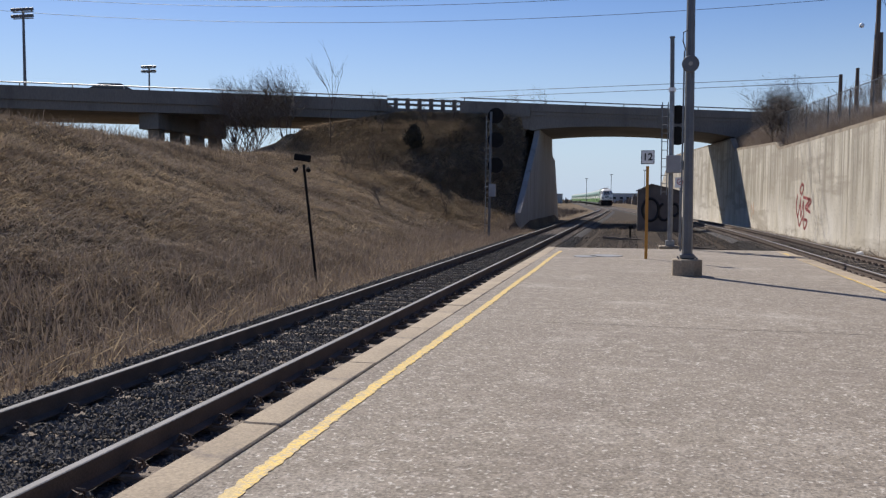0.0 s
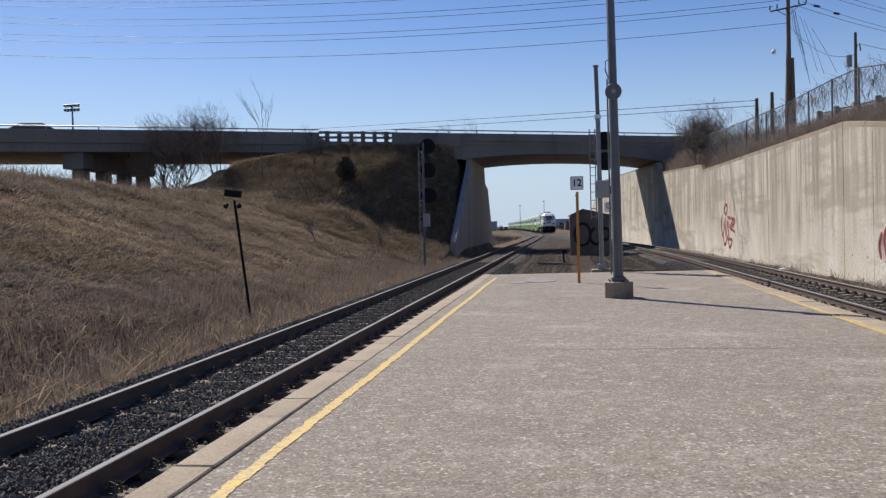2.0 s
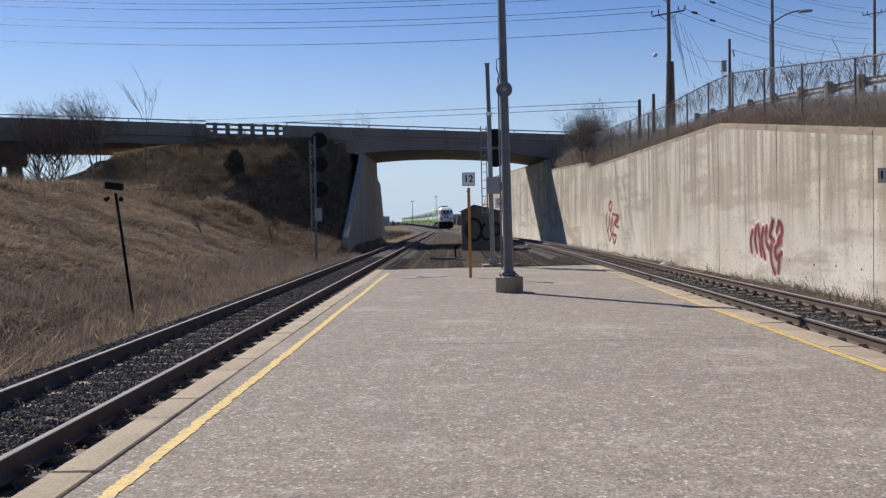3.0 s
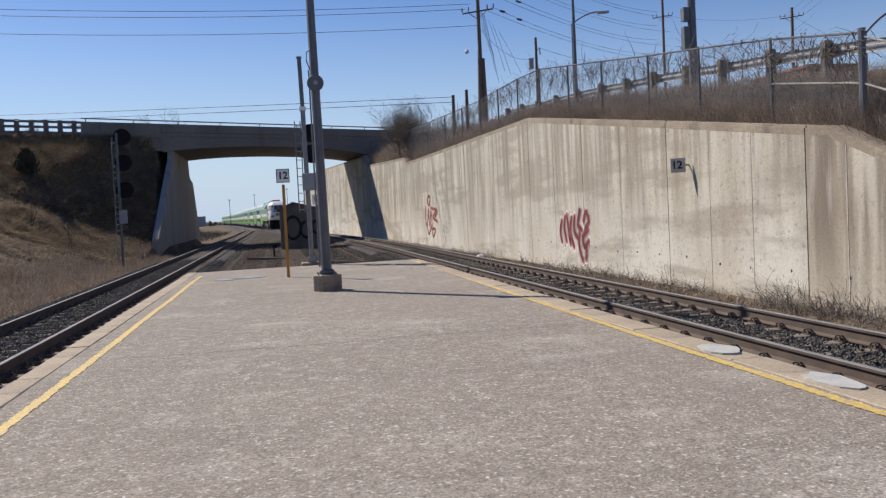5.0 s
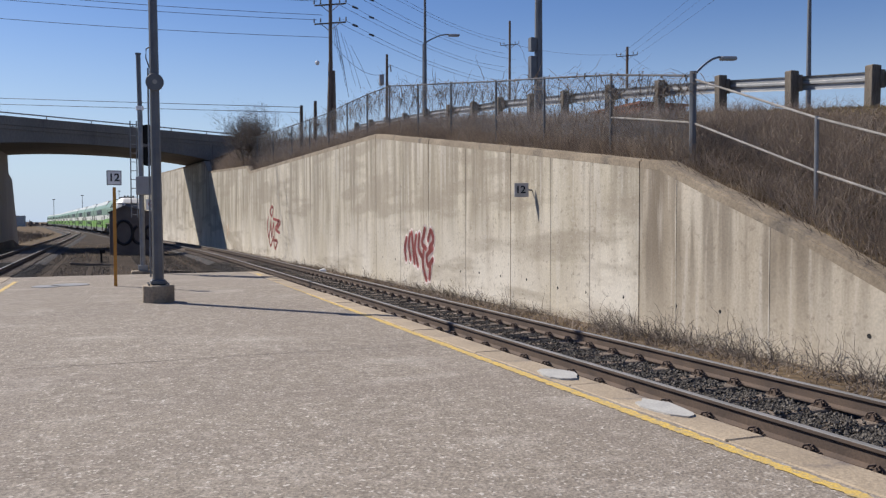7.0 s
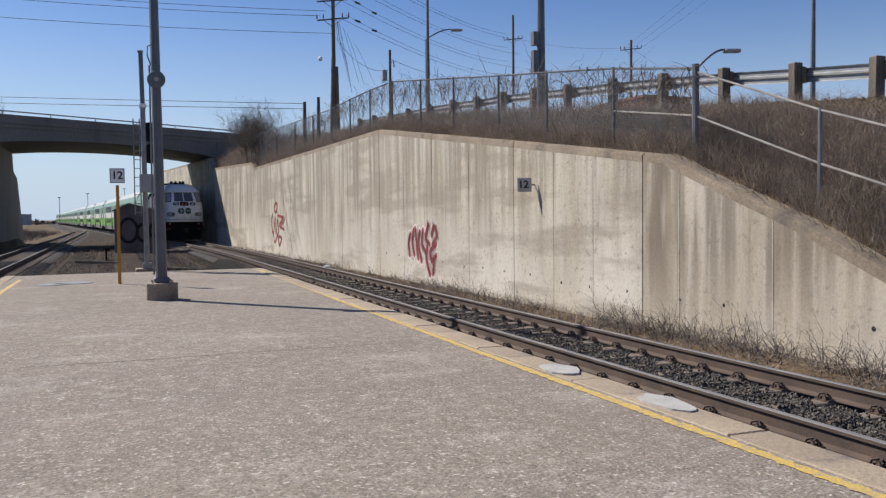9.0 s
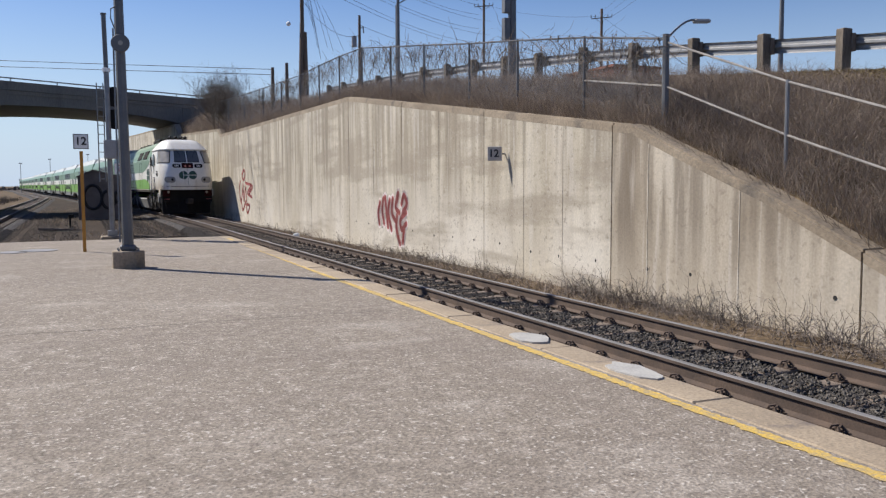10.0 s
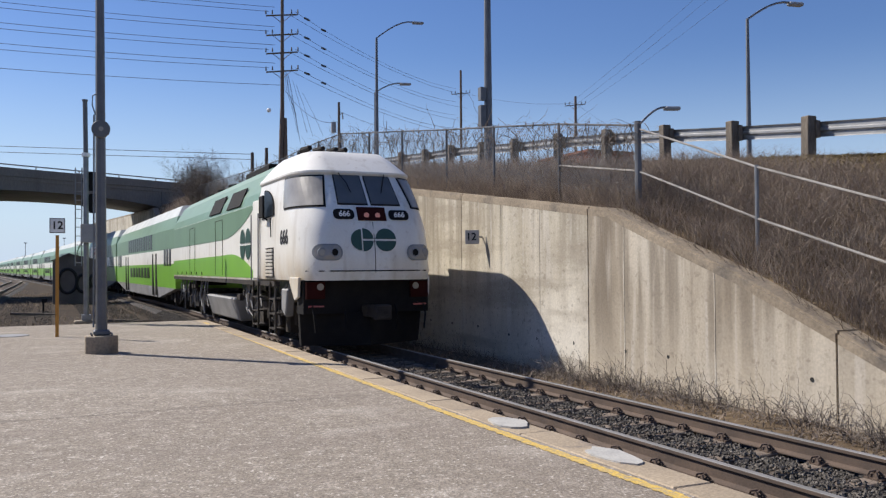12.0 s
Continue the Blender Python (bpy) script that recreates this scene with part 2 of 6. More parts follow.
M_LOCOWHITE = mat("grimy_white_locomotive_paint", (0.80, 0.78, 0.72), (0.74, 0.715, 0.65), 0.8, 0.33, grain=0.04,
                  layers=((1.4, (1, 1, 0.35), 0.40, 0.66, (0.50, 0.39, 0.24), 0.8, 5, (2.35, 1.62)), (3.5, (1, 1, 0.12), 0.56, 0.70, (0.46, 0.40, 0.31), 0.4, 5), (7.0, (1, 1, 1), 0.62, 0.72, (0.40, 0.34, 0.26), 0.3, 4)))
# pale base colour stands for dust and the lit cab seen through
M_CORNERGLASS = mat("dusty_lit_corner_glass", (0.36, 0.34, 0.30), (0.26, 0.245, 0.22), 1.6, 0.22, spec=0.6, grain=0.03)
M_LIME = mat("lime_green_train_paint", (0.19, 0.42, 0.045), (0.165, 0.37, 0.05), 0.8, 0.35, grain=0.04)
M_SAGE = mat("sage_green_train_paint", (0.155, 0.26, 0.165), (0.135, 0.225, 0.145), 0.8, 0.4, grain=0.05)
M_LOGO = mat("dark_green_emblem", (0.022, 0.065, 0.048), rough=0.4)
M_TROOF = mat("pale_train_roof", (0.50, 0.52, 0.50), (0.40, 0.42, 0.40), 0.8, 0.5, grain=0.08)
M_UNDER = mat("grimy_running_gear", (0.028, 0.025, 0.023), (0.055, 0.048, 0.042), 3, 0.8, grain=0.3, spec=0.2)
M_TANK = mat("grey_fuel_tank", (0.26, 0.26, 0.26), (0.18, 0.18, 0.18), 1.5, 0.6, grain=0.1)
M_GLASS = mat("tinted_window_glass", (0.014, 0.016, 0.017), rough=0.3, spec=0.15, grain=0.0)
M_CABGLASS = mat("cab_windscreen_glass", (0.085, 0.085, 0.08), (0.12, 0.12, 0.11), 1.0, 0.07, spec=0.8, grain=0.02)
M_LAMP = glow("lit_headlight", (0.55, 0.24, 0.21), 0.1)
M_LENS = mat("dull_lamp_lens", (0.32, 0.30, 0.27), rough=0.15, grain=0.02)
M_MARKER = mat("red_brown_lamp_housing", (0.035, 0.008, 0.007), rough=0.85, spec=0.1)
M_GRAVELROAD = mat("road_asphalt", (0.10, 0.10, 0.10), (0.13, 0.125, 0.12), 0.5, 0.9, grain=0.2)
M_HUT = mat("dirty_hut_metal", (0.105, 0.09, 0.08), (0.15, 0.125, 0.11), 1.2, 0.8, grain=0.15)
M_BRICK = mat("far_brick", (0.30, 0.12, 0.075), (0.25, 0.10, 0.065), 2, 0.9, grain=0.15)
M_FARWOOD = mat("far_bare_wood", (0.10, 0.08, 0.068), (0.14, 0.115, 0.095), 0.2, 0.95, grain=0.25, isl=0.3)
M_FARBLD = mat("far_building_wall", (0.42, 0.42, 0.42), (0.34, 0.34, 0.35), 0.1, 0.9, grain=0.05, isl=0.3)
M_CAR = mat("car_paint", (0.03, 0.03, 0.035), rough=0.25)

# ---- mesh tools ----


def box(bm, c, s, rot=None):
    m = Matrix.Translation(c) @ (rot or Matrix()) @ Matrix.Diagonal((*s, 1))
    return bmesh.ops.create_cube(bm, size=1.0, matrix=m)["verts"]


def rod(bm, a, b, r0, r1=None, n=8, cap=True):
    a, b = Vector(a), Vector(b)
    d = b - a
    q = d.to_track_quat("Z", "Y").to_matrix().to_4x4()
    return bmesh.ops.create_cone(bm, cap_ends=cap, segments=n, radius1=r0, radius2=r0 if r1 is None else r1, depth=d.length,
                                 matrix=Matrix.Translation((a + b) / 2) @ q)["verts"]


def prism(bm, pts, d):
    """A polygon (3D points in one plane) pushed along d into a solid."""
    d = Vector(d)
    lo = [bm.verts.new(p) for p in pts]
    hi = [bm.verts.new(Vector(p) + d) for p in pts]
    bm.faces.new(lo)
    bm.faces.new(hi[::-1])
    k = len(pts)
    for i in range(k):
        bm.faces.new((lo[i], hi[i], hi[(i + 1) % k], lo[(i + 1) % k]))


def bevel(bm, w, seg=1):
    bmesh.ops.bevel(bm, geom=bm.edges[:], offset=w, segments=seg, affect="EDGES", profile=0.7)


def mesh_of(name, bm, *mats):
    bmesh.ops.recalc_face_normals(bm, faces=bm.faces[:])
    me = bpy.data.meshes.new(name)
    bm.to_mesh(me)
    bm.free()
    for m in mats:
        me.materials.append(m)
    return me


def smooth(ob):
    for pl in ob.data.polygons:
        pl.use_smooth = True
    return ob


def part(name, bm, material, parent, label=""):
    mats = material if isinstance(material, (list, tuple)) else (material,)
    ob = new(name, mesh_of(name, bm, *mats))
    ob.parent = parent
    return tagged(ob, label) if label else ob


def solid(name, bm, material, label, category, kind="", group=""):
    mats = material if isinstance(material, (list, tuple)) else (material,)
    return tagged(new(name, mesh_of(name, bm, *mats)), label, category, group, kind)


def raw(name, verts, faces, material):
    me = bpy.data.meshes.new(name)
    me.from_pydata(np.asarray(verts).tolist(), [], np.asarray(faces).tolist())
    me.materials.append(material)
    return new(name, me)


def empty(name, m, label, category, group="", kind=""):
    e = new(name)
    e.matrix_world = m
    return tagged(e, label, category, group, kind)


def piece(name, mesh, parent, m):
    ob = new(name, mesh)
    ob.parent = parent
    ob.matrix_basis = m
    return ob


def tube(bm, pts, r, n=4):
    """A bent rod in one piece through the points."""
    pts = [Vector(p) for p in pts]
    rings = []
    for i, p in enumerate(pts):
        d = (pts[min(i + 1, len(pts) - 1)] - pts[max(i - 1, 0)]).normalized()
        q = d.to_track_quat("Z", "Y").to_matrix()
        rings.append([bm.verts.new(p + q @ Vector((r * math.cos(a), r * math.sin(a), 0))) for a in (k / n * 2 * math.pi for k in range(n))])
    for a, b in zip(rings[:-1], rings[1:]):
        for k in range(n):
            bm.faces.new((a[k], a[(k + 1) % n], b[(k + 1) % n], b[k]))
    bm.faces.new(rings[0][::-1])
    bm.faces.new(rings[-1])


def lettering(name, txt, size, material, parent, m, depth=0.004, label=""):
    cu = bpy.data.curves.new(name, "FONT")
    cu.body, cu.size, cu.extrude, cu.align_x, cu.align_y = txt, size, depth, "CENTER", "CENTER"
    cu.offset = size * 0.022
    cu.materials.append(material)
    ob = new(name, cu)
    ob.parent = parent
    ob.matrix_basis = m
    return tagged(ob, label) if label else ob


def lerp_table(v, table):
    ys, xs = zip(*table)
    return np.interp(v, ys, xs)


def hermite(v, table):
    """A smooth curve through the rows (v, value)."""
    ys, xs = np.array(table, float).T
    m = np.gradient(xs, ys)
    v = np.asarray(v, float)
    i = np.clip(np.searchsorted(ys, v) - 1, 0, len(ys) - 2)
    h = ys[i + 1] - ys[i]
    u = (v - ys[i]) / h
    return ((2 * u**3 - 3 * u**2 + 1) * xs[i] + (u**3 - 2 * u**2 + u) * h * m[i] + (3 * u**2 - 2 * u**3) * xs[i + 1] + (u**3 - u**2) * h * m[i + 1])


# ---- plan: tracks, wall, terrain ----
RAIL_Z = -0.05
TRACK_R = [(-80, 6.49), (-20, 6.49), (10, 6.49), (30, 6.49), (44, 6.45), (52, 6.28), (61, 5.97), (70, 5.5), (85, 4.4), (101, 3.2), (125, 1.5), (149, -0.2),
           (184, -2.9), (228, -6.6), (290, -11.2), (349, -16.0), (393, -20.2), (481, -28.8), (560, -37.5), (700, -54)]
TRACK_L = [(-80, -4.51), (-20, -4.51), (60, -4.51), (120, -4.47), (150, -4.75), (184, -7.2), (228, -10.9), (290, -15.5), (349, -20.3), (393, -24.5), (481, -33), (560, -42), (700, -58.5)]
WALL_TOP = [(2, -0.6), (7.3, 0.52), (8.1, 0.87), (9.9, 1.66), (11.8, 2.36), (13.1, 2.87), (13.7, 2.94), (19, 3.63), (29.6, 4.97), (55.5, 5.03), (56.5, 5.45), (73, 6.0), (75, 7.0), (101, 7.4), (117, 7.6), (140, -0.4)]
ROAD_Z = [(-30, 0.6), (0, 2.8), (12.6, 4.1), (35, 6.2), (75, 8.7), (120, 8.7), (160, 6), (220, 1)]
DECK_TOP = 9.0


def wall_x(y):
    y = np.asarray(y, float)
    bend = np.clip(y, 54, 88) - 54
    return 9.9 - 0.02 * y - 0.00085 * bend**2 - 0.057 * np.clip(y - 88, 0, 60)


def deck_y(x):
    return 71.9 + 0.5 * np.asarray(x, float)


def ground_z(x, y):
    x, y = np.asarray(x, float), np.asarray(y, float)
    z = np.full(np.broadcast(x, y).shape, -0.42)
    # shallow ditch and grassy bank beside the far track
    foot = -8.6 + 0.5 * np.sin(y * 0.13)
    bank = np.clip((foot - x) * 0.42, 0, None)
    crest = 4.42 + 0.12 * np.sin(y * 0.31) - 0.05 * np.clip(-21 - x, 0, 40)
    near = np.minimum(bank, crest)
    fade = np.clip((92 - y) / 20, 0, 1)
    z = z + np.where(x < foot, near * fade, 0)
    z = z - 0.12 * np.exp(-((x + 7.9) ** 2) / 0.6) * fade
    # embankment that carries the road up to the bridge
    d = deck_y(x) - y
    face = 8.5 - 0.45 * np.clip(d, 0, None)
    side = (-7.75 - x) * np.interp(y, [46, 57], [0.7, 7.0])
    left = 8.5 - 0.3 * np.clip(-17.5 - x, 0, None) - 0.8 * np.clip(-23.5 - x, 0, None)
    inner = np.clip(-8.4 - x, 0, None)
    wing = np.interp(68.0 - d, [49, 57, 67.4, 68.2, 79.0, 80.0, 88], [-0.5, 0.45, 6.45, 9, 9, 5.4, -0.4]) + 0.42 * inner
    emb = np.minimum(np.minimum(np.minimum(face, side), left), wing)
    emb = np.where(d < -13, np.minimum(emb, 8.55 - 0.5 * (-13 - d)), emb)
    emb = np.minimum(emb, 8.55)
    soft = 1.5 * np.interp(x, [-14, -10], [1, 0.15]) * np.interp(y, [60, 68], [1, 0.1])
    over = np.clip(1 - np.abs(emb - z) / np.maximum(soft, 1e-3), 0, 1)
    z = np.where(x < -7.75, np.maximum(z, emb) + 0.25 * soft * over**2, z)
    # high ground behind the retaining wall
    wx = wall_x(y)
    t = np.clip((x - wx - 0.35) / 4.2, 0, 1)
    wt = lerp_table(y, WALL_TOP)
    rz = lerp_table(y, ROAD_Z)
    up = wt - 0.06 + (rz - wt) * t**0.85
    up = np.where(y < 145, np.maximum(up, -0.42), -0.42)
    z = np.where(x > wx + 0.3, up, z)
    far = np.clip((np.abs(x) - 60) / 60, 0, 1)
    z = z * (1 - far) - 0.6 * far
    return z


def bumps(x, y):
    x, y = np.asarray(x, float), np.asarray(y, float)
    return 0.5 * np.sin(x * 2.1 + 1.3 * np.sin(y * 0.9)) * np.sin(y * 1.7 + np.sin(x * 1.1)) + 0.5 * np.sin(x * 0.83 - y * 0.61)

# ---- ground ----


def build_ground():
    xs = np.unique(np.r_[np.linspace(-2500, -120, 10), np.linspace(-120, -45, 16), np.arange(-45, -6, 0.75), np.arange(-6, 9, 1.5), [8.0, 9.0, 10.12, 10.26, 10.5], np.arange(11, 20, 0.5), np.linspace(20, 120, 22), np.linspace(120, 2500, 10)])
    ys = np.unique(np.r_[np.linspace(-400, -20, 8), np.arange(-20, 112, 0.9), np.linspace(112, 260, 30), np.linspace(260, 4000, 14)])
    gx, gy = np.meshgrid(xs, ys)
    # columns near the retaining wall follow its line
    gx = gx + (wall_x(np.clip(gy, 0, 140)) - 9.9) * np.interp(gx, [-6, 9.5, 20, 40], [0, 1, 1, 0])
    gz = ground_z(gx, gy)
    rough = np.where((gx < -8.8) & (gx > -60), 0.11, np.where(gx > 10, 0.05, 0.02))
    gz = gz + rough * bumps(gx, gy)
    nx, ny = len(xs), len(ys)
    v = np.stack([gx, gy, gz], -1).reshape(-1, 3)
    i = (np.arange(ny - 1)[:, None] * nx + np.arange(nx - 1)).ravel()
    ob = raw("ground", v, np.stack([i, i + 1, i + nx + 1, i + nx], -1), M_GROUND)
    smooth(ob)
    return tagged(ob, "dry brown grass slopes and level earth along the railway", "ground", kind="structure")


build_ground()

# cinder strip between the two tracks beyond the platform
bm = bmesh.new()
for y0, y1 in zip(range(28, 196, 4), range(32, 200, 4)):
    a, b = hermite([y0, y1], TRACK_L) + 1.2, hermite([y0, y1], TRACK_R) - 1.2
    h = -0.385
    f = [bm.verts.new(p) for p in ((a[0], y0, h), (b[0], y0, h), (b[1], y1, h), (a[1], y1, h))]
    bm.faces.new(f)
bmesh.ops.remove_doubles(bm, verts=bm.verts[:], dist=0.001)
solid("dirt_strip", bm, M_DIRT, "bare cinder dirt between the tracks", "ground", "structure")

# ---- platform ----
PX0, PX1, PY0, PY1 = -3.08, 5.02, -14.0, 29.7
bm = bmesh.new()
nx, ny = 28, 90
gx, gy = np.meshgrid(np.linspace(PX0 + 0.327, PX1 - 0.407, nx), np.linspace(PY0, PY1, ny))
gz = 0.012 * bumps(gx * 0.35, gy * 0.3) - 0.008
grid = [[bm.verts.new((gx[j, i], gy[j, i], gz[j, i])) for i in range(nx)] for j in range(ny)]
for j in range(ny - 1):
    for i in range(nx - 1):
        bm.faces.new((grid[j][i], grid[j][i + 1], grid[j + 1][i + 1], grid[j + 1][i]))
prism(bm, [(PX0 + 0.345, PY0, -0.5), (PX1 - 0.425, PY0, -0.5), (PX1 - 0.425, PY1 - 0.01, -0.5), (PX0 + 0.345, PY1 - 0.01, -0.5)], (0, 0, 0.46))
platform = solid("platform", bm, M_ASPHALT, "worn pale asphalt island platform between two tracks", "platform", "structure")
smooth(platform)
random.seed(4)
for w, x, lab in ((0.32, PX0 + 0.165, 1), (0.40, PX1 - 0.205, 2)):
    y = PY0
    for k in range(18):
        ln = 2.43
        bmc = bmesh.new()
        box(bmc, (0, 0, 0), (w, ln - 0.02, 0.42))
        bevel(bmc, 0.012)
        o = part("coping_slab", bmc, M_COPING, platform)
        o.matrix_basis = pose(x, y + ln / 2, -0.21 + random.uniform(-0.004, 0.01), 0, random.uniform(-0.4, 0.4), random.uniform(-0.15, 0.15))
        y += ln
for name, x, seed in (("yellow_line", -2.45, 1), ("yellow_line", 4.50, 2)):
    rnd = np.random.RandomState(seed)
    n = 900
    yy = np.linspace(PY0, PY1 - (2.1 if x < 0 else 1.2), n)
    w0 = 0.056 + 0.016 * rnd.uniform(-1, 1, n)
    w1 = 0.056 + 0.016 * rnd.uniform(-1, 1, n)
    c = x + 0.01 * np.sin(yy * 0.7) + (0.012 * np.clip(yy - 10, 0, None) if x > 0 else 0)
    h = 0.012 * bumps(c * 0.35, yy * 0.3) - 0.008 + 0.006
    v = np.concatenate([np.stack([c - w0, yy, h], -1), np.stack([c + w1, yy, h], -1)])
    i = np.arange(n - 1)
    ob = raw(name, v, np.stack([i, i + n, i + n + 1, i + 1], -1), M_YELLOW)
    tagged(ob, "worn yellow safety line painted along the platform edge", "line", kind="structure")
# thin cracks across the asphalt
for k, (xa, ya, xb, yb) in enumerate(((-2.7, 11.4, 4.3, 11.15), (-2.6, 17.6, 4.2, 17.9))):
    rnd = np.random.RandomState(80 + k)
    n = 90
    t = np.linspace(0, 1, n)
    cx = xa + (xb - xa) * t
    cy = ya + (yb - ya) * t + np.cumsum(rnd.normal(0, 0.008, n)) + 0.012 * rnd.uniform(-1, 1, n)
    wd = 0.005 + 0.006 * rnd.rand(n)
    h = 0.012 * bumps(cx * 0.35, cy * 0.3) - 0.008 + 0.004
    v = np.concatenate([np.stack([cx, cy - wd, h], -1), np.stack([cx, cy + wd, h], -1)])
    i = np.arange(n - 1)
    ob = raw("crack", v, np.stack([i, i + 1, i + n + 1, i + n], -1), M_CRACK)
    tagged(ob, "thin dark crack across the platform asphalt", "crack", kind="structure")
# pale concrete patches by the edge
for k, (x, y, sx, sy) in enumerate(((4.82, 8.45, 0.36, 0.62), (4.86, 6.55, 0.34, 0.75))):
    bmc = bmesh.new()
    rnd = random.Random(k)
    pts = [(x + sx / 2 * math.cos(a) * rnd.uniform(0.85, 1.25), y + sy / 2 * math.sin(a) * rnd.uniform(0.85, 1.2), 0.0) for a in np.linspace(0, 6.28, 15)[:-1]]
    prism(bmc, pts, (0, 0, 0.022))
    solid("concrete_patch", bmc, mat("pale_patch_mortar", (0.42, 0.41, 0.38), (0.36, 0.35, 0.33), 5, 0.9, grain=0.15), "pale mortar repair patch on the platform edge", "patch", "structure")

# ---- tracks ----
TIE = 0.655


def rail_profile():
    return [(-0.076, -0.185), (0.076, -0.185), (0.076, -0.172), (0.012, -0.15), (0.012, -0.045), (0.036, -0.036), (0.037, -0.006), (0.03, 0.0), (-0.03, 0.0), (-0.037, -0.006), (-0.036, -0.036), (-0.012, -0.045), (-0.012, -0.15), (-0.076, -0.172)]


def build_track(table, name, far, seed):
    top = empty(name, Matrix(), "ballasted railway track with rusty rails on timber ties", "railway track", kind="structure")
    ys = np.unique(np.r_[np.arange(-14, 40, 6.0), np.arange(40, far, 4.0)])
    xs = hermite(ys, table)
    prof = rail_profile()
    for s in (-0.7535, 0.7535):
        bm = bmesh.new()
        rings = []
        for x, y in zip(xs, ys):
            rings.append([bm.verts.new((x + s + px, y, RAIL_Z + pz)) for px, pz in prof])
        k = len(prof)
        for a, b in zip(rings[:-1], rings[1:]):
            for i in range(k):
                f = bm.faces.new((a[i], a[(i + 1) % k], b[(i + 1) % k], b[i]))
                f.material_index = 1 if i in (6, 7, 8) else 0
        part("rail", bm, (M_RAIL, M_RAILTOP), top, "rusty steel rail with a polished head")
    # ballast bed
    bm = bmesh.new()
    sec = [(-2.0, -0.46), (-1.55, -0.305), (-1.0, -0.30), (1.0, -0.30), (1.55, -0.305), (2.0, -0.46)]
    rings = [[bm.verts.new((x + px, y, pz)) for px, pz in sec] for x, y in zip(xs, ys)]
    for a, b in zip(rings[:-1], rings[1:]):
        for i in range(len(sec) - 1):
            bm.faces.new((a[i], a[i + 1], b[i + 1], b[i]))
    part("ballast_bed", bm, M_STONEBED, top)
    # ties, each a piece
    bm = bmesh.new()
    box(bm, (0, 0, 0), (2.6, 0.22, 0.16))
    bevel(bm, 0.012)
    tie = mesh_of("tie", bm, M_TIE)
    bm = bmesh.new()
    for s in (-0.7535, 0.7535):
        box(bm, (s, 0, 0.006), (0.34, 0.19, 0.014))
        for e in (-1, 1):
            for q in (-0.05, 0.05):
                tube(bm, [(s + e * 0.165, q * 1.1, 0.01), (s + e * 0.16, q * 0.7, 0.068), (s + e * 0.11, q * 0.3, 0.075), (s + e * 0.085, q * 1.3, 0.026)], 0.0135, 5)
            box(bm, (s + e * 0.125, 0, 0.025), (0.05, 0.07, 0.04))
    clip = mesh_of("rail_clip", bm, M_RAIL)
    rnd = random.Random(seed)
    y = -1.0
    n = 0
    while y < 172 and n < 262:
        x = float(hermite(y, table))
        piece("tie", tie, top, pose(x + rnd.uniform(-0.03, 0.03), y, RAIL_Z - 0.185 - 0.082 + rnd.uniform(-0.004, 0.0), 0, 0, rnd.uniform(-0.6, 0.6)))
        if y < 60:
            piece("rail_clip", clip, top, pose(x, y, RAIL_Z - 0.185))
        y += TIE
        n += 1
    return top


track_r = build_track(TRACK_R, "track_east", 690, 2)
track_l = build_track(TRACK_L, "track_west", 690, 3)


def stones(name, table, y0, y1, count, seed, half=1.9, label="", cover=0.0, drop=0.0):
    """Loose ballast stones, heaped between and beside the ties."""
    r = np.random.RandomState(seed)
    y = y0 + (y1 - y0) * r.rand(count) ** 1.7
    off = r.uniform(-half, half, count)
    x = hermite(y, table) + off
    ph = np.abs(((y + 1.0) / TIE + 0.5) % 1 - 0.5) * TIE
    shown = ((off > 0.8) | ((off > -0.74) & (off < -0.46))) if cover > 0.5 else (np.abs(np.abs(off) - 0.75) < 0.36)
    keep = ~((ph < 0.12) & (np.abs(off) < 1.3) & ((r.rand(count) > cover + 0.4 * (cover < 0.5)) | (shown & (r.rand(count) > 0.04)))) & (np.abs(np.abs(off) - 0.7535) > 0.10)
    x, y, off = x[keep], y[keep], off[keep]
    n = len(x)
    base = np.where((ph[keep] < 0.12) & (np.abs(off) < 1.3), -0.232, np.where(off > 0.8, -0.335, np.where((off > -0.74) & (off < -0.46), -0.30, -0.256)) if cover > 0.5 else -0.268) - drop
    base = np.where(np.abs(off) < 1.55, base + (0.02 if cover > 0.5 else 0.0), -0.275 - drop - (np.abs(off) - 1.55) * 0.4)
    s = r.uniform(0.011, 0.026, n)
    octa = np.array([(1, 0, 0), (-1, 0, 0), (0, 1, 0), (0, -1, 0), (0, 0, 1), (0, 0, -1)], float)
    v = octa[None] * s[:, None, None] * r.uniform(0.65, 1.3, (n, 6, 1))
    a = r.uniform(0, 6.28, n)
    tl = r.uniform(-0.7, 0.7, n)
    ca, sa, ct, st = np.cos(a), np.sin(a), np.cos(tl), np.sin(tl)
    vx, vy, vz = v[..., 0], v[..., 1], v[..., 2]
    vx, vz = vx * ct[:, None] - vz * st[:, None], vx * st[:, None] + vz * ct[:, None]
    vx, vy = vx * ca[:, None] - vy * sa[:, None], vx * sa[:, None] + vy * ca[:, None]
    v = np.stack([vx + x[:, None], vy + y[:, None], vz + (base + s * r.uniform(0.1, 1.0, n))[:, None]], -1).reshape(-1, 3)
    f = np.array([(0, 2, 4), (2, 1, 4), (1, 3, 4), (3, 0, 4), (2, 0, 5), (1, 2, 5), (3, 1, 5), (0, 3, 5)])
    f = (f[None] + (np.arange(n) * 6)[:, None, None]).reshape(-1, 3)
    return tagged(raw(name, v, f, M_STONE), label, "ballast", kind="stuff")


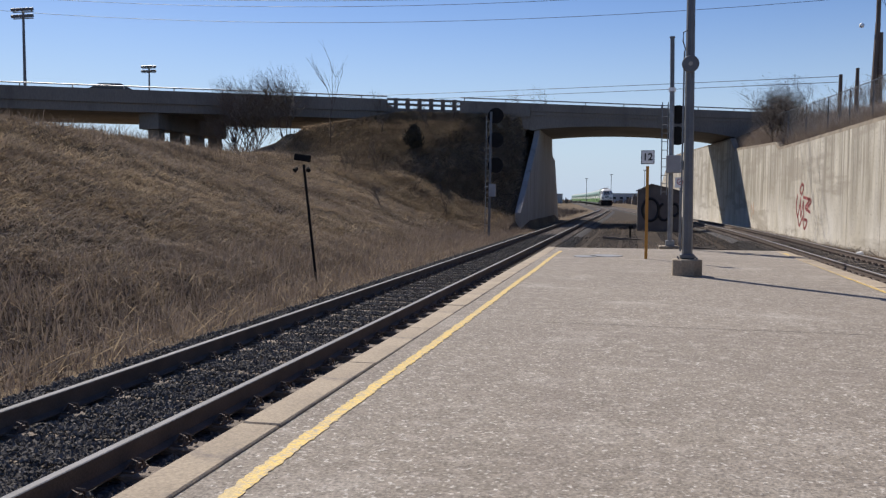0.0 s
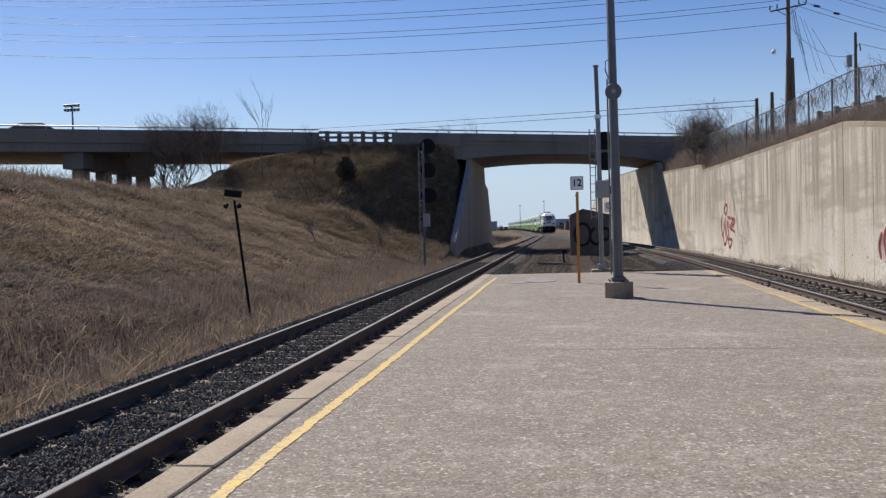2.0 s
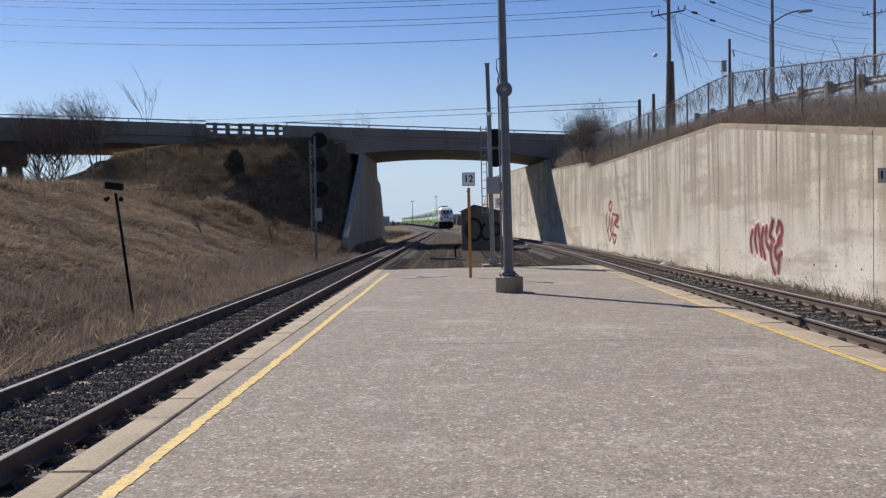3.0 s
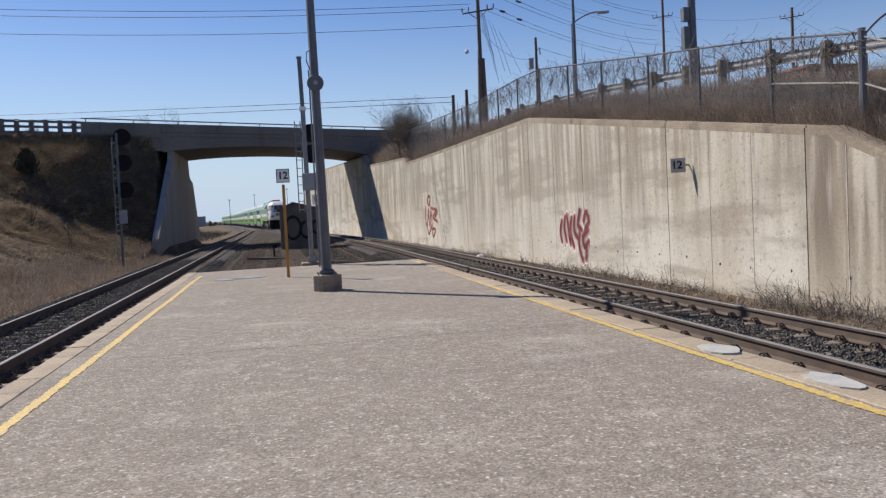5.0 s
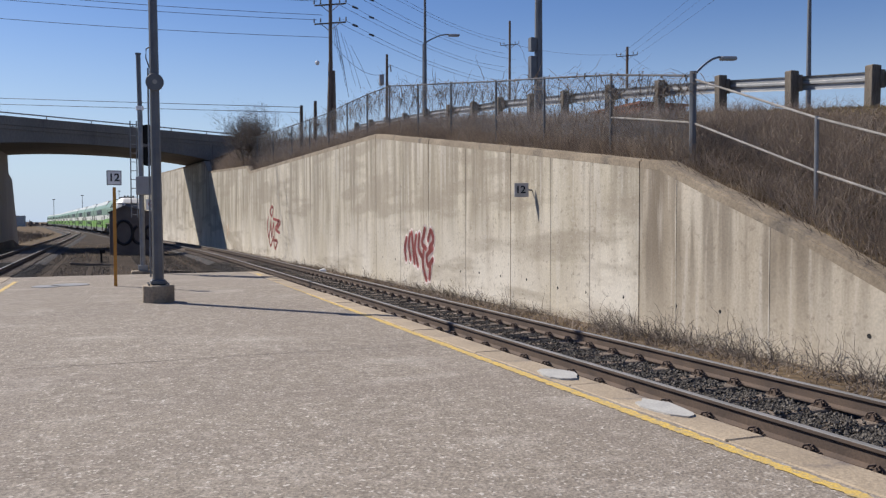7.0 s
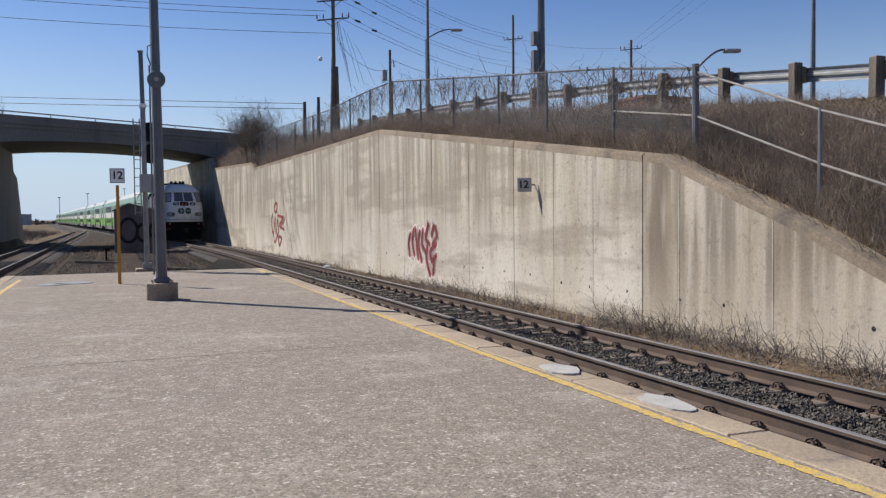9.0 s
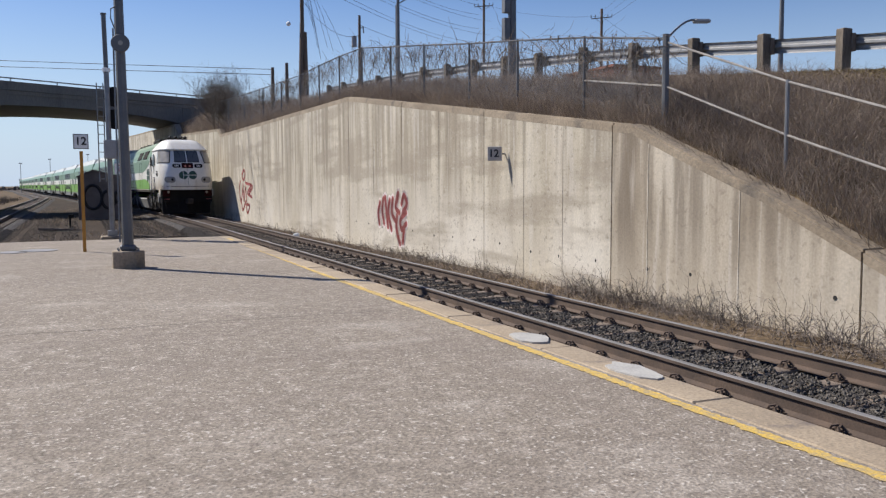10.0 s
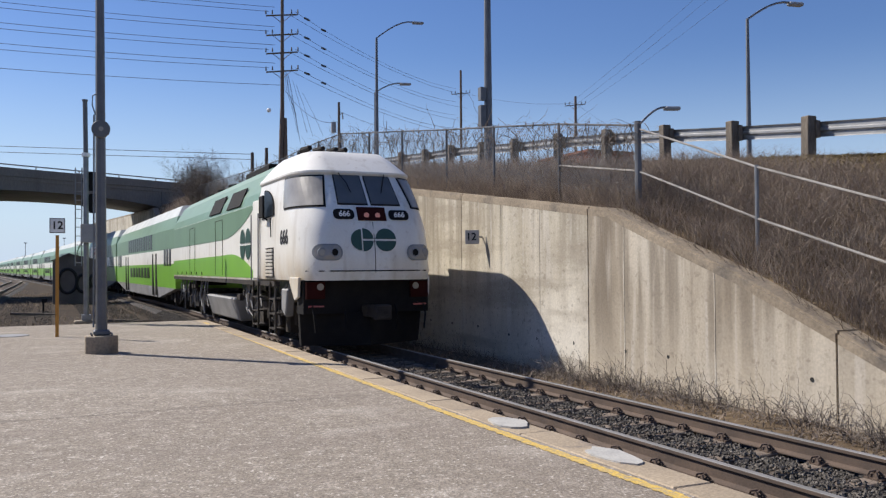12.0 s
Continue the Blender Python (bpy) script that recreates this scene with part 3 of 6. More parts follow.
stones("ballast", TRACK_L, 3.5, 45, 112000, 11, cover=0.97, label="dark crushed stone ballast between the timber ties")
stones("ballast", TRACK_R, 1.5, 42, 88000, 12, cover=0.45, label="dark crushed stone ballast beside the retaining wall track")

stones("ballast", [(-80, 3.0), (0, 3.0), (400, 3.0)], 30.2, 60, 16000, 13, half=2.0, drop=0.10, label="loose stones spilled over the dirt between the tracks")
stones("ballast", [(-80, -1.4), (0, -1.4), (400, -1.4)], 30.2, 60, 9000, 14, half=2.0, drop=0.11, label="loose stones spilled over the dirt between the tracks")

# ---- retaining wall ----
JOINTS = [2.3, 8.1, 13.67, 18.98, 24.44, 29.58, 34.6, 39.3, 44.5, 49.7, 54.9, 60.3, 65.7, 71.0, 76, 84, 95, 106, 117, 128, 139]
retaining_wall = empty("wall_retaining", Matrix(), "tall pale streaked concrete retaining wall in cast panels", "wall", kind="structure")
for a, b in zip(JOINTS[:-1], JOINTS[1:]):
    g = 0.018
    ys = [a + g] + [v for v, _ in WALL_TOP if a + g < v < b - g] + [b - g]
    bm = bmesh.new()
    pts = [(float(wall_x(v)), v, float(lerp_table(v, WALL_TOP)) - 0.16) for v in ys]
    poly = [(float(wall_x(b - g)), b - g, -1.0), (float(wall_x(a + g)), a + g, -1.0)]
    prism(bm, poly + pts, (0.45, 0, 0))
    part("panel", bm, M_WALLOLD if a < 13 else M_WALL, retaining_wall)
    bm = bmesh.new()
    for (x0, y0, z0), (x1, y1, z1) in zip(pts[:-1], pts[1:]):
        prism(bm, [(x0 - 0.003, y0, z0), (x1 - 0.003, y1, z1), (x1 - 0.003, y1, z1 + 0.13), (x0 - 0.003, y0, z0 + 0.13)], (0.46, 0, 0))
        prism(bm, [(x0 + 0.035, y0, z0 + 0.129), (x1 + 0.035, y1, z1 + 0.129), (x1 + 0.035, y1, z1 + 0.17), (x0 + 0.035, y0, z0 + 0.17)], (0.42, 0, 0))
    part("coping", bm, M_CAP, retaining_wall, "weathered concrete coping")
    bm = bmesh.new()
    zb = float(lerp_table(b, WALL_TOP))
    box(bm, (float(wall_x(b)) + 0.22, b, (zb - 1.0) / 2 - 0.05), (0.38, 0.05, zb + 0.9))
    part("joint", bm, M_JOINT, retaining_wall)
# thin ridges left by the shuttering boards
for y in (10.33, 12.58, 15.4, 17.03, 21.7, 27.0):
    bm = bmesh.new()
    zt = float(lerp_table(y, WALL_TOP)) - 0.17
    box(bm, (float(wall_x(y)), y, (zt - 0.5) / 2), (0.012, 0.02, zt + 0.5))
    part("form_ridge", bm, M_WALL, retaining_wall)

# ---- road bridge ----
bridge = empty("road_bridge", Matrix(), "concrete road overbridge with haunched span over the tracks", "bridge", kind="structure")
DECK_W = 11.7


def deck_piece(bm, x0, x1, z0a, z0b, z1a, z1b, w=DECK_W, dy=0.0, n=1, curve=None):
    """A slab along the skewed deck line from x0 to x1, its underside from z0a to z0b, its top from z1a to z1b."""
    for k in range(n):
        ta, tb = k / n, (k + 1) / n
        xa, xb = x0 + (x1 - x0) * ta, x0 + (x1 - x0) * tb
        la = z0a + (z0b - z0a) * ta + (curve(ta) if curve else 0)
        lb = z0a + (z0b - z0a) * tb + (curve(tb) if curve else 0)
        ha, hb = z1a + (z1b - z1a) * ta, z1a + (z1b - z1a) * tb
        ya, yb = float(deck_y(xa)) + dy, float(deck_y(xb)) + dy
        prism(bm, [(xa, ya, la), (xb, yb, lb), (xb, yb, hb), (xa, ya, ha)], (0, w, 0))


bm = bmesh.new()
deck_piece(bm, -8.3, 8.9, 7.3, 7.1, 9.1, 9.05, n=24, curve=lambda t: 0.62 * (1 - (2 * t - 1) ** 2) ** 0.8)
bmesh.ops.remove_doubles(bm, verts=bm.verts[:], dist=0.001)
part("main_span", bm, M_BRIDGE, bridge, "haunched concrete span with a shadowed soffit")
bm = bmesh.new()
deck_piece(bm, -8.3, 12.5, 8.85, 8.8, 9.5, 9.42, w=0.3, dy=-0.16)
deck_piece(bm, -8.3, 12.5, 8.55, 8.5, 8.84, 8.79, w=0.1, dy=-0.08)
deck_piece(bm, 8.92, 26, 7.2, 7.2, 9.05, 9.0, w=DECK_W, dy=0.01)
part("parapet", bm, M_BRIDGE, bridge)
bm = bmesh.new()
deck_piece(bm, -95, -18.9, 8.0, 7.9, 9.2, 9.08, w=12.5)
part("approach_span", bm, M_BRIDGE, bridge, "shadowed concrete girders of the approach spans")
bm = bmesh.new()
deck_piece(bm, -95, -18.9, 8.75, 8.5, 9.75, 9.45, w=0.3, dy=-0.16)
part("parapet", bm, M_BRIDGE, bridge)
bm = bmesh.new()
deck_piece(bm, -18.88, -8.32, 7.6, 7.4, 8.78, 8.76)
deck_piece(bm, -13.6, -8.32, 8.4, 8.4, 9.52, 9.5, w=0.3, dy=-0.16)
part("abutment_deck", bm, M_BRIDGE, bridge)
# open balustrade over the embankment
for z in (9.38, 9.0):
    bm = bmesh.new()
    deck_piece(bm, -18.88, -13.62, z, z, z + 0.17, z + 0.16, w=0.2, dy=-0.1)
    part("balustrade_rail", bm, M_BRIDGE, bridge)
bm = bmesh.new()
box(bm, (0, 0, 0), (0.3, 0.24, 0.86))
post = mesh_of("baluster", bm, M_BRIDGE)
for k in range(6):
    x = -18.3 + k * 0.85
    piece("baluster", post, bridge, pose(x, float(deck_y(x)) + 0.04, 9.15))
# steel top rail with its posts
bm = bmesh.new()
for x0, x1, z0, z1 in ((-95, -18.9, 9.98, 9.68), (-13.6, 12.5, 9.77, 9.66)):
    rod(bm, (x0, float(deck_y(x0)), z0), (x1, float(deck_y(x1)), z1), 0.05, n=6)
part("handrail", bm, M_GALV, bridge, "thin steel handrail")
bm = bmesh.new()
rod(bm, (0, 0, -0.3), (0, 0, 0.02), 0.045, n=6)
hp = mesh_of("handrail_post", bm, M_GALV)
for x in list(np.arange(-92, -19, 3.1)) + list(np.arange(-13.3, 12, 3.1)):
    z = np.interp(x, [-95, -18.9, -13.6, 12.5], [9.98, 9.68, 9.77, 9.66])
    piece("handrail_post", hp, bridge, pose(x, float(deck_y(x)), float(z)))
# abutment beside the far track: a shaded wall with a sloping wing
bm = bmesh.new()
prism(bm, [(-7.62, 57, -0.8), (-7.62, 88, -0.8), (-7.62, 87.6, 0), (-7.62, 83, 5.5), (-7.62, 80.2, 5.9), (-7.62, 79.6, 7.45), (-7.62, 68.3, 7.45), (-7.62, 67.8, 6.75), (-7.62, 57, 0.75)], (-0.42, 0, 0))
part("abutment", bm, M_ABUT, bridge, "concrete abutment with a sloping wing wall")
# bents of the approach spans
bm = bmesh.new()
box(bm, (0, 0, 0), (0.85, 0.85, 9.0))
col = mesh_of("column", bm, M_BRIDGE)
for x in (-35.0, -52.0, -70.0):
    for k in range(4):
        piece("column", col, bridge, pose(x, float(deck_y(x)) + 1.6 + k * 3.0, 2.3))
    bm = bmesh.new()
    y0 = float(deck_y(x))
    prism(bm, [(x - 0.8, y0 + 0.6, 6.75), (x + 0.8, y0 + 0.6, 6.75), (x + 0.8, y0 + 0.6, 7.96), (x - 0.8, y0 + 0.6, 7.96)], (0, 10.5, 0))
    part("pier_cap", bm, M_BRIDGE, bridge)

# ---- train ----


def hull(levels, length, n=9):
    """Rings of a vehicle's nose and sides: rows of (z, half width, front y, corner x, corner y, rear half width)."""
    bm = bmesh.new()
    rings = []
    for z, w, f, cx, cy, rw in levels:
        half = [(w - cx, f)]
        for k in range(1, n + 1):
            a = k / n * math.pi / 2
            half.append((w - cx + cx * math.sin(a), f + cy * (1 - math.cos(a))))
        pts = [(-x, y, z) for x, y in half[::-1]] + [(x, y, z) for x, y in half] + [(rw, length, z), (-rw, length, z)]
        rings.append([bm.verts.new(p) for p in pts])
    k = len(rings[0])
    for a, b in zip(rings[:-1], rings[1:]):
        for i in range(k):
            bm.faces.new((a[i], a[(i + 1) % k], b[(i + 1) % k], b[i]))
    bm.faces.new(rings[0][::-1])
    bm.faces.new(rings[-1])
    return bm


def wheelset(parent, y, r=0.5):
    bm = bmesh.new()
    for s in (-0.76, 0.76):
        rod(bm, (s - 0.06, 0, 0), (s + 0.06, 0, 0), r, n=22)
        rod(bm, (s - 0.075, 0, 0), (s + 0.075, 0, 0), r * 0.3, n=10)
        for k in range(5):
            a = k / 5 * 6.283
            box(bm, (s + math.copysign(0.065, s), math.cos(a) * r * 0.6, math.sin(a) * r * 0.6), (0.02, r * 0.2, r * 0.2))
    rod(bm, (-0.7, 0, 0), (0.7, 0, 0), 0.09, n=8)
    ob = part("wheelset", bm, M_UNDER, parent)
    ob.matrix_basis = pose(0, y, r)
    return ob


def bogie(parent, y, half=1.4):
    bm = bmesh.new()
    for s in (-1.08, 1.08):
        box(bm, (s, y, 0.82), (0.16, half * 2 + 0.9, 0.24))
        for e in (-half, half):
            box(bm, (s + math.copysign(0.05, s), y + e, 0.52), (0.24, 0.42, 0.44))
            for q in (-0.32, 0.32):
                rod(bm, (s, y + e + q, 0.5), (s, y + e + q, 0.95), 0.1, n=8)
            rod(bm, (s, y + e - 0.62, 0.45), (s, y + e + 0.3, 0.62), 0.05, n=6)
        box(bm, (s, y, 0.55), (0.2, 0.9, 0.34))
        rod(bm, (s + math.copysign(0.1, s), y - 0.5, 0.4), (s + math.copysign(0.1, s), y - 0.2, 1.1), 0.07, n=8)
    box(bm, (0, y, 0.8), (2.0, 0.6, 0.3))
    return part("bogie", bm, M_UNDER, parent, "grimy black bogie frame with springs")


def on_front(x, z, f):
    return Matrix.Translation((x, f, z))


def build_locomotive():
    loco = new("locomotive")
    tagged(loco, "white and green diesel passenger locomotive with lit headlights", "locomotive")
    LV = [(1.56, 1.50, 0.06, 0.50, 0.9, 1.555), (1.72, 1.555, 0.02, 0.55, 1.0, 1.57), (2.05, 1.57, 0.03, 0.6, 1.1, 1.57), (2.55, 1.57, 0.13, 0.65, 1.15, 1.57), (2.82, 1.56, 0.24, 0.7, 1.2, 1.56),
          (3.02, 1.54, 0.36, 0.72, 1.2, 1.54), (3.12, 1.53, 0.43, 0.72, 1.2, 1.53), (3.42, 1.49, 0.70, 0.70, 1.1, 1.50), (3.74, 1.43, 0.98, 0.68, 1.0, 1.45), (3.79, 1.47, 0.93, 0.70, 1.05, 1.49),
          (3.83, 1.47, 0.93, 0.70, 1.05, 1.49), (4.16, 1.14, 1.42, 0.45, 0.9, 1.18), (4.32, 0.98, 1.72, 0.40, 0.8, 1.0), (4.42, 0.80, 2.5, 0.30, 0.7, 0.86), (4.44, 0.45, 3.1, 0.3, 0.6, 0.6)]
    cab = part("cab", hull(LV, 4.5), M_LOCOWHITE, loco, "rounded white cab shell, grimy round the lower corners")
    smooth(cab)
    md = cab.modifiers.new("edges", "EDGE_SPLIT")
    md.split_angle = radians(24)
    # hood behind the cab
    bm = bmesh.new()
    sec = [(1.55, 1.5), (1.565, 1.56), (1.565, 3.35), (1.47, 3.62), (1.15, 4.12), (0.85, 4.36), (0, 4.42), (-0.85, 4.36), (-1.15, 4.12), (-1.47, 3.62), (-1.565, 3.35), (-1.565, 1.56), (-1.55, 1.5)]
    r = [[bm.verts.new((x, y, z)) for x, z in sec] for y in (4.51, 20.4)]
    k = len(sec)
    for i in range(k):
        f = bm.faces.new((r[0][i], r[0][(i + 1) % k], r[1][(i + 1) % k], r[1][i]))
        f.material_index = 1 if 2 <= i <= 9 else 0
    bm.faces.new(r[0][::-1])
    bm.faces.new(r[1])
    part("hood", bm, (M_LOCOWHITE, M_SAGE), loco, "long hood, white sides under a sage green roof")

    def side_panel(name, pts, m, lab):
        for s in (-1, 1):
            bm = bmesh.new()
            prism(bm, [(s * 1.569, y, z) for y, z in pts], (s * 0.006, 0, 0))
            part(name, bm, m, loco, lab)

    top = [(20.35, 3.34), (20.35, 2.62)] + [(11.5, 2.62)] + [(9.5 - 4.85 * t, 2.62 + 0.72 * t ** 2.2) for t in np.linspace(0, 1, 9)]
    side_panel("upper_band", top, M_SAGE, "sage green upper band with a curved end")
    low = [(20.35, 1.58), (20.35, 2.12)] + [(9.0 - 4.6 * t, 2.18 - 0.60 * t ** 2.4 + 0.05 * math.sin(t * 3.14)) for t in np.linspace(0, 1, 9)]
    side_panel("lower_band", low, M_LIME, "lime green lower band tapering forward")
    # hood doors and grilles
    for s in (-1, 1):
        for y0, y1, z0, z1 in ((6.6, 8.6, 3.42, 3.9), (9.6, 11.6, 3.42, 3.9)):
            bm = bmesh.new()
            prism(bm, [(s * 1.55, y0, z0), (s * 1.55, y1, z0), (s * 1.33, y1, z1), (s * 1.33, y0, z1)], (s * 0.03, 0, 0.01))
            part("intake_grille", bm, M_BLACK, loco)
        for y in (9.2, 14.6):
            bm = bmesh.new()
            for a, b in (((y, 1.62), (y, 3.2)), ((y + 1.2, 1.62), (y + 1.2, 3.2)), ((y, 3.2), (y + 1.2, 3.2))):
                rod(bm, (s * 1.576, *a), (s * 1.576, *b), 0.009, n=4)
            part("hood_door", bm, M_UNDER, loco)
        for y in (13, 14.2, 15.4, 16.6, 17.8, 19.0):
            bm = bmesh.new()
            box(bm, (s * 1.582, y, 1.66), (0.02, 0.09, 0.09))
            part("jacking_pad", bm, M_UNDER, loco)
        # cab side door, louvres and side window
        bm = bmesh.new()
        box(bm, (s * 1.575, 4.55, 2.5), (0.02, 0.72, 1.85))
        bevel(bm, 0.008)
        dr = part("cab_door", bm, M_TWHITE, loco, "white cab side door")
        bm = bmesh.new()
        for y in (4.15, 4.95):
            rod(bm, (s * 1.62, y, 1.5), (s * 1.62, y, 3.1), 0.018, n=6)
        part("grab_rail", bm, M_GALV, loco)
        for nm, grow, mm, out in (("side_window_frame", 1.0, M_BLACK, 0.004), ("side_window", 0.93, M_GLASS, 0.012)):
            arch = [(3.98, 2.93), (2.72, 2.98)] + [(3.98 - 1.22 * math.cos(a), 3.0 + 0.62 * math.sin(a)) for a in np.radians(np.linspace(8, 78, 9))] + [(3.98, 3.62)]
            bm = bmesh.new()
            prism(bm, [(s * (1.56 - 0.115 * max(0, (3.25 + (z - 3.25) * grow) - 2.9) + out), 3.4 + (y - 3.4) * grow, 3.25 + (z - 3.25) * grow) for y, z in arch], (s * 0.012, 0, 0))
            part(nm, bm, mm, loco)
        bm = bmesh.new()
        box(bm, (s * 1.572, 3.12, 1.93), (0.02, 0.78, 0.68))
        lp = part("louvre_panel", bm, M_UNDER, loco, "white louvred panel with a dark edge")
        for z in np.arange(1.66, 2.24, 0.078):
            bm = bmesh.new()
            box(bm, (s * 1.588, 3.12, z), (0.03, 0.66, 0.046), Matrix.Rotation(radians(s * 18), 4, "Y"))
            part("louvre", bm, M_LOCOWHITE, lp)
        bm = bmesh.new()
        box(bm, (s * 1.70, 3.42, 3.2), (0.05, 0.42, 0.5))
        bevel(bm, 0.015)
        rod(bm, (s * 1.56, 3.42, 2.9), (s * 1.70, 3.42, 3.0), 0.02, n=6)
        rod(bm, (s * 1.60, 2.9, 2.5), (s * 1.60, 2.95, 2.93), 0.014, n=5)
        part("mirror", bm, M_BLACK, loco)
        lettering("fleet_number", "666", 0.46, M_INK, loco, Matrix.Translation((s * 1.579, 1.75, 2.45)) @ Matrix.Rotation(radians(90), 4, "X") @ Matrix.Rotation(radians(90 * s), 4, "Y"))
        # round emblem on the hood
        for yc, cut in ((5.55, 0), (6.25, 1)):
            bm = bmesh.new()
            c0 = yc
            for h in (-1, 1):
                pts = [(s * 1.576, c0 + 0.32 * math.cos(a), 2.42 + h * 0.03 + 0.36 * math.sin(a) * h) for a in np.linspace(0, math.pi, 12)]
                prism(bm, pts, (s * 0.006, 0, 0))
            part("emblem", bm, M_LOGO, loco, "dark green round emblem")
    # windscreens: two in front, one round each corner
    def pane(name, pts, m, thick=0.012, grow=0.0):
        bm = bmesh.new()
        a, b, c = (Vector(p) for p in pts[:3])
        nrm = (b - a).cross(c - a).normalized()
        if nrm.y > 0:
            nrm = -nrm
        cen = sum((Vector(p) for p in pts), Vector()) / len(pts)
        vs = [bm.verts.new(Vector(p) + (Vector(p) - cen) * grow + nrm * thick) for p in pts]
        vb = [bm.verts.new(Vector(p) + (Vector(p) - cen) * grow - nrm * 0.05) for p in pts]
        bm.faces.new(vs)
        n = len(pts)
        for i in range(n):
            bm.faces.new((vs[i], vs[(i + 1) % n], vb[(i + 1) % n], vb[i]))
        return part(name, bm, m, loco)

    def skin(x, z):
        """The front y of the shell at height z, x from the middle."""
        w, f, cx, cy = (np.interp(z, [q[0] for q in LV], [q[i] for q in LV]) for i in (1, 2, 3, 4))
        d = abs(x) - (w - cx)
        return f if d <= 0 else f + cy * (1 - math.sqrt(max(0, 1 - (d / cx) ** 2)))

    def skin_quad(xa, xb, za, zb, xc=None, xd=None):
        xc, xd = xb if xc is None else xc, xa if xd is None else xd
        return [(xa, skin(xa, za), za), (xb, skin(xb, za), za), (xc, skin(xc, zb), zb), (xd, skin(xd, zb), zb)]

    def badge(name, cx, cz, a, b, r, m, out):
        """A rounded plate that follows the curve of the nose."""
        rim = []
        for qx, qz, a0 in ((1, 1, 0), (-1, 1, 90), (-1, -1, 180), (1, -1, 270)):
            for t in np.radians(np.linspace(a0, a0 + 90, 6)):
                rim.append((cx + qx * (a - r) + r * math.cos(t), cz + qz * (b - r) + r * math.sin(t)))
        bm = bmesh.new()
        mid = [bm.verts.new((cx + (x - cx) * 0.5, skin(cx + (x - cx) * 0.5, cz + (z - cz) * 0.5) - out, cz + (z - cz) * 0.5)) for x, z in rim]
        vs = [bm.verts.new((x, skin(x, z) - out, z)) for x, z in rim]
        vb = [bm.verts.new((x, skin(x, z) + 0.04, z)) for x, z in rim]
        hub = bm.verts.new((cx, skin(cx, cz) - out, cz))
        for i in range(len(rim)):
            j = (i + 1) % len(rim)
            bm.faces.new((hub, mid[i], mid[j]))
            bm.faces.new((mid[i], vs[i], vs[j], mid[j]))
            bm.faces.new((vs[i], vb[i], vb[j], vs[j]))
        return part(name, bm, m, loco)

    for s in (-1, 1):
        pane("windscreen_gasket", skin_quad(s * 0.05, s * 0.72, 3.10, 3.74, s * 0.66), M_BLACK, 0.012, 0.05)
        pane("windscreen", skin_quad(s * 0.05, s * 0.72, 3.10, 3.74, s * 0.66), M_CABGLASS, 0.022, -0.02)
        def wrap(name, u0, u1, z0, z1, m, out):
            """A pane bent round the cab's corner: u below 1 runs along the corner, above it along the side."""
            bm = bmesh.new()
            rows = []
            for z in (z0, (z0 + z1) / 2, z1):
                w, f, cx, cy = (float(np.interp(z, [q[0] for q in LV], [q[i] for q in LV])) for i in (1, 2, 3, 4))
                row = []
                lean = (z - z0) / (z1 - z0)
                for u in np.linspace(u0 - 0.06 * lean, u1 - 0.12 * lean, 12):
                    if u <= 1:
                        a = u * math.pi / 2
                        p = (s * (w - cx + (cx + out) * math.sin(a)), f + cy - (cy + out) * math.cos(a), z)
                    else:
                        p = (s * (w + out), f + cy + (u - 1), z)
                    row.append(bm.verts.new(p))
                rows.append(row)
            for ra, rb in zip(rows[:-1], rows[1:]):
                for i in range(11):
                    bm.faces.new((ra[i], ra[i + 1], rb[i + 1], rb[i]))
            ob = part(name, bm, m, loco)
            md2 = ob.modifiers.new("thick", "SOLIDIFY")
            md2.thickness, md2.offset = 0.02, 0
            return ob

        wrap("corner_gasket", 0.16, 1.28, 3.04, 3.73, M_BLACK, 0.008)
        wrap("corner_windscreen", 0.20, 1.24, 3.075, 3.70, M_CORNERGLASS, 0.022)
        # number boards, headlights, ditch lamps
        badge("number_board", s * 0.64, 2.89, 0.235, 0.105, 0.09, M_BLACK, 0.03)
        q = skin(s * 0.64, 2.89)
        ang = math.degrees(math.atan2(skin(s * 0.86, 2.89) - skin(s * 0.42, 2.89), 0.44)) * s
        lettering("board_number", "666", 0.17, M_SIGNW, loco, pose(s * 0.64, q - 0.062, 2.89, 78, 0, ang))
        badge("lamp_bezel", s * 1.05, 2.12, 0.30, 0.165, 0.16, M_TANK, 0.03)
        badge("lamp_reflector", s * 1.05, 2.12, 0.265, 0.135, 0.13, M_LENS, 0.036)
        for x, mm in ((0.93, M_BLACK), (1.19, M_LENS)):
            bm = bmesh.new()
            y = skin(s * x, 2.12) - 0.06
            rod(bm, (s * x, y + 0.06, 2.12), (s * x, y, 2.12), 0.092, n=18)
            lamp_ob = part("ditch_lamp", bm, M_GALV, loco)
            bm = bmesh.new()
            rod(bm, (s * x, y, 2.12), (s * x, y - 0.012, 2.12), 0.07, 0.05, n=18)
            part("lens", bm, mm, lamp_ob)
        # two round emblems on the nose, each in cut pieces
        if s < 0:
            arcs = [(-0.30, 0, 90, 270), (-0.265, 0.018, 0, 90), (-0.265, -0.018, 270, 360)]
        else:
            arcs = [(0.265, 0.018, 0, 180), (0.265, -0.018, 180, 360)]
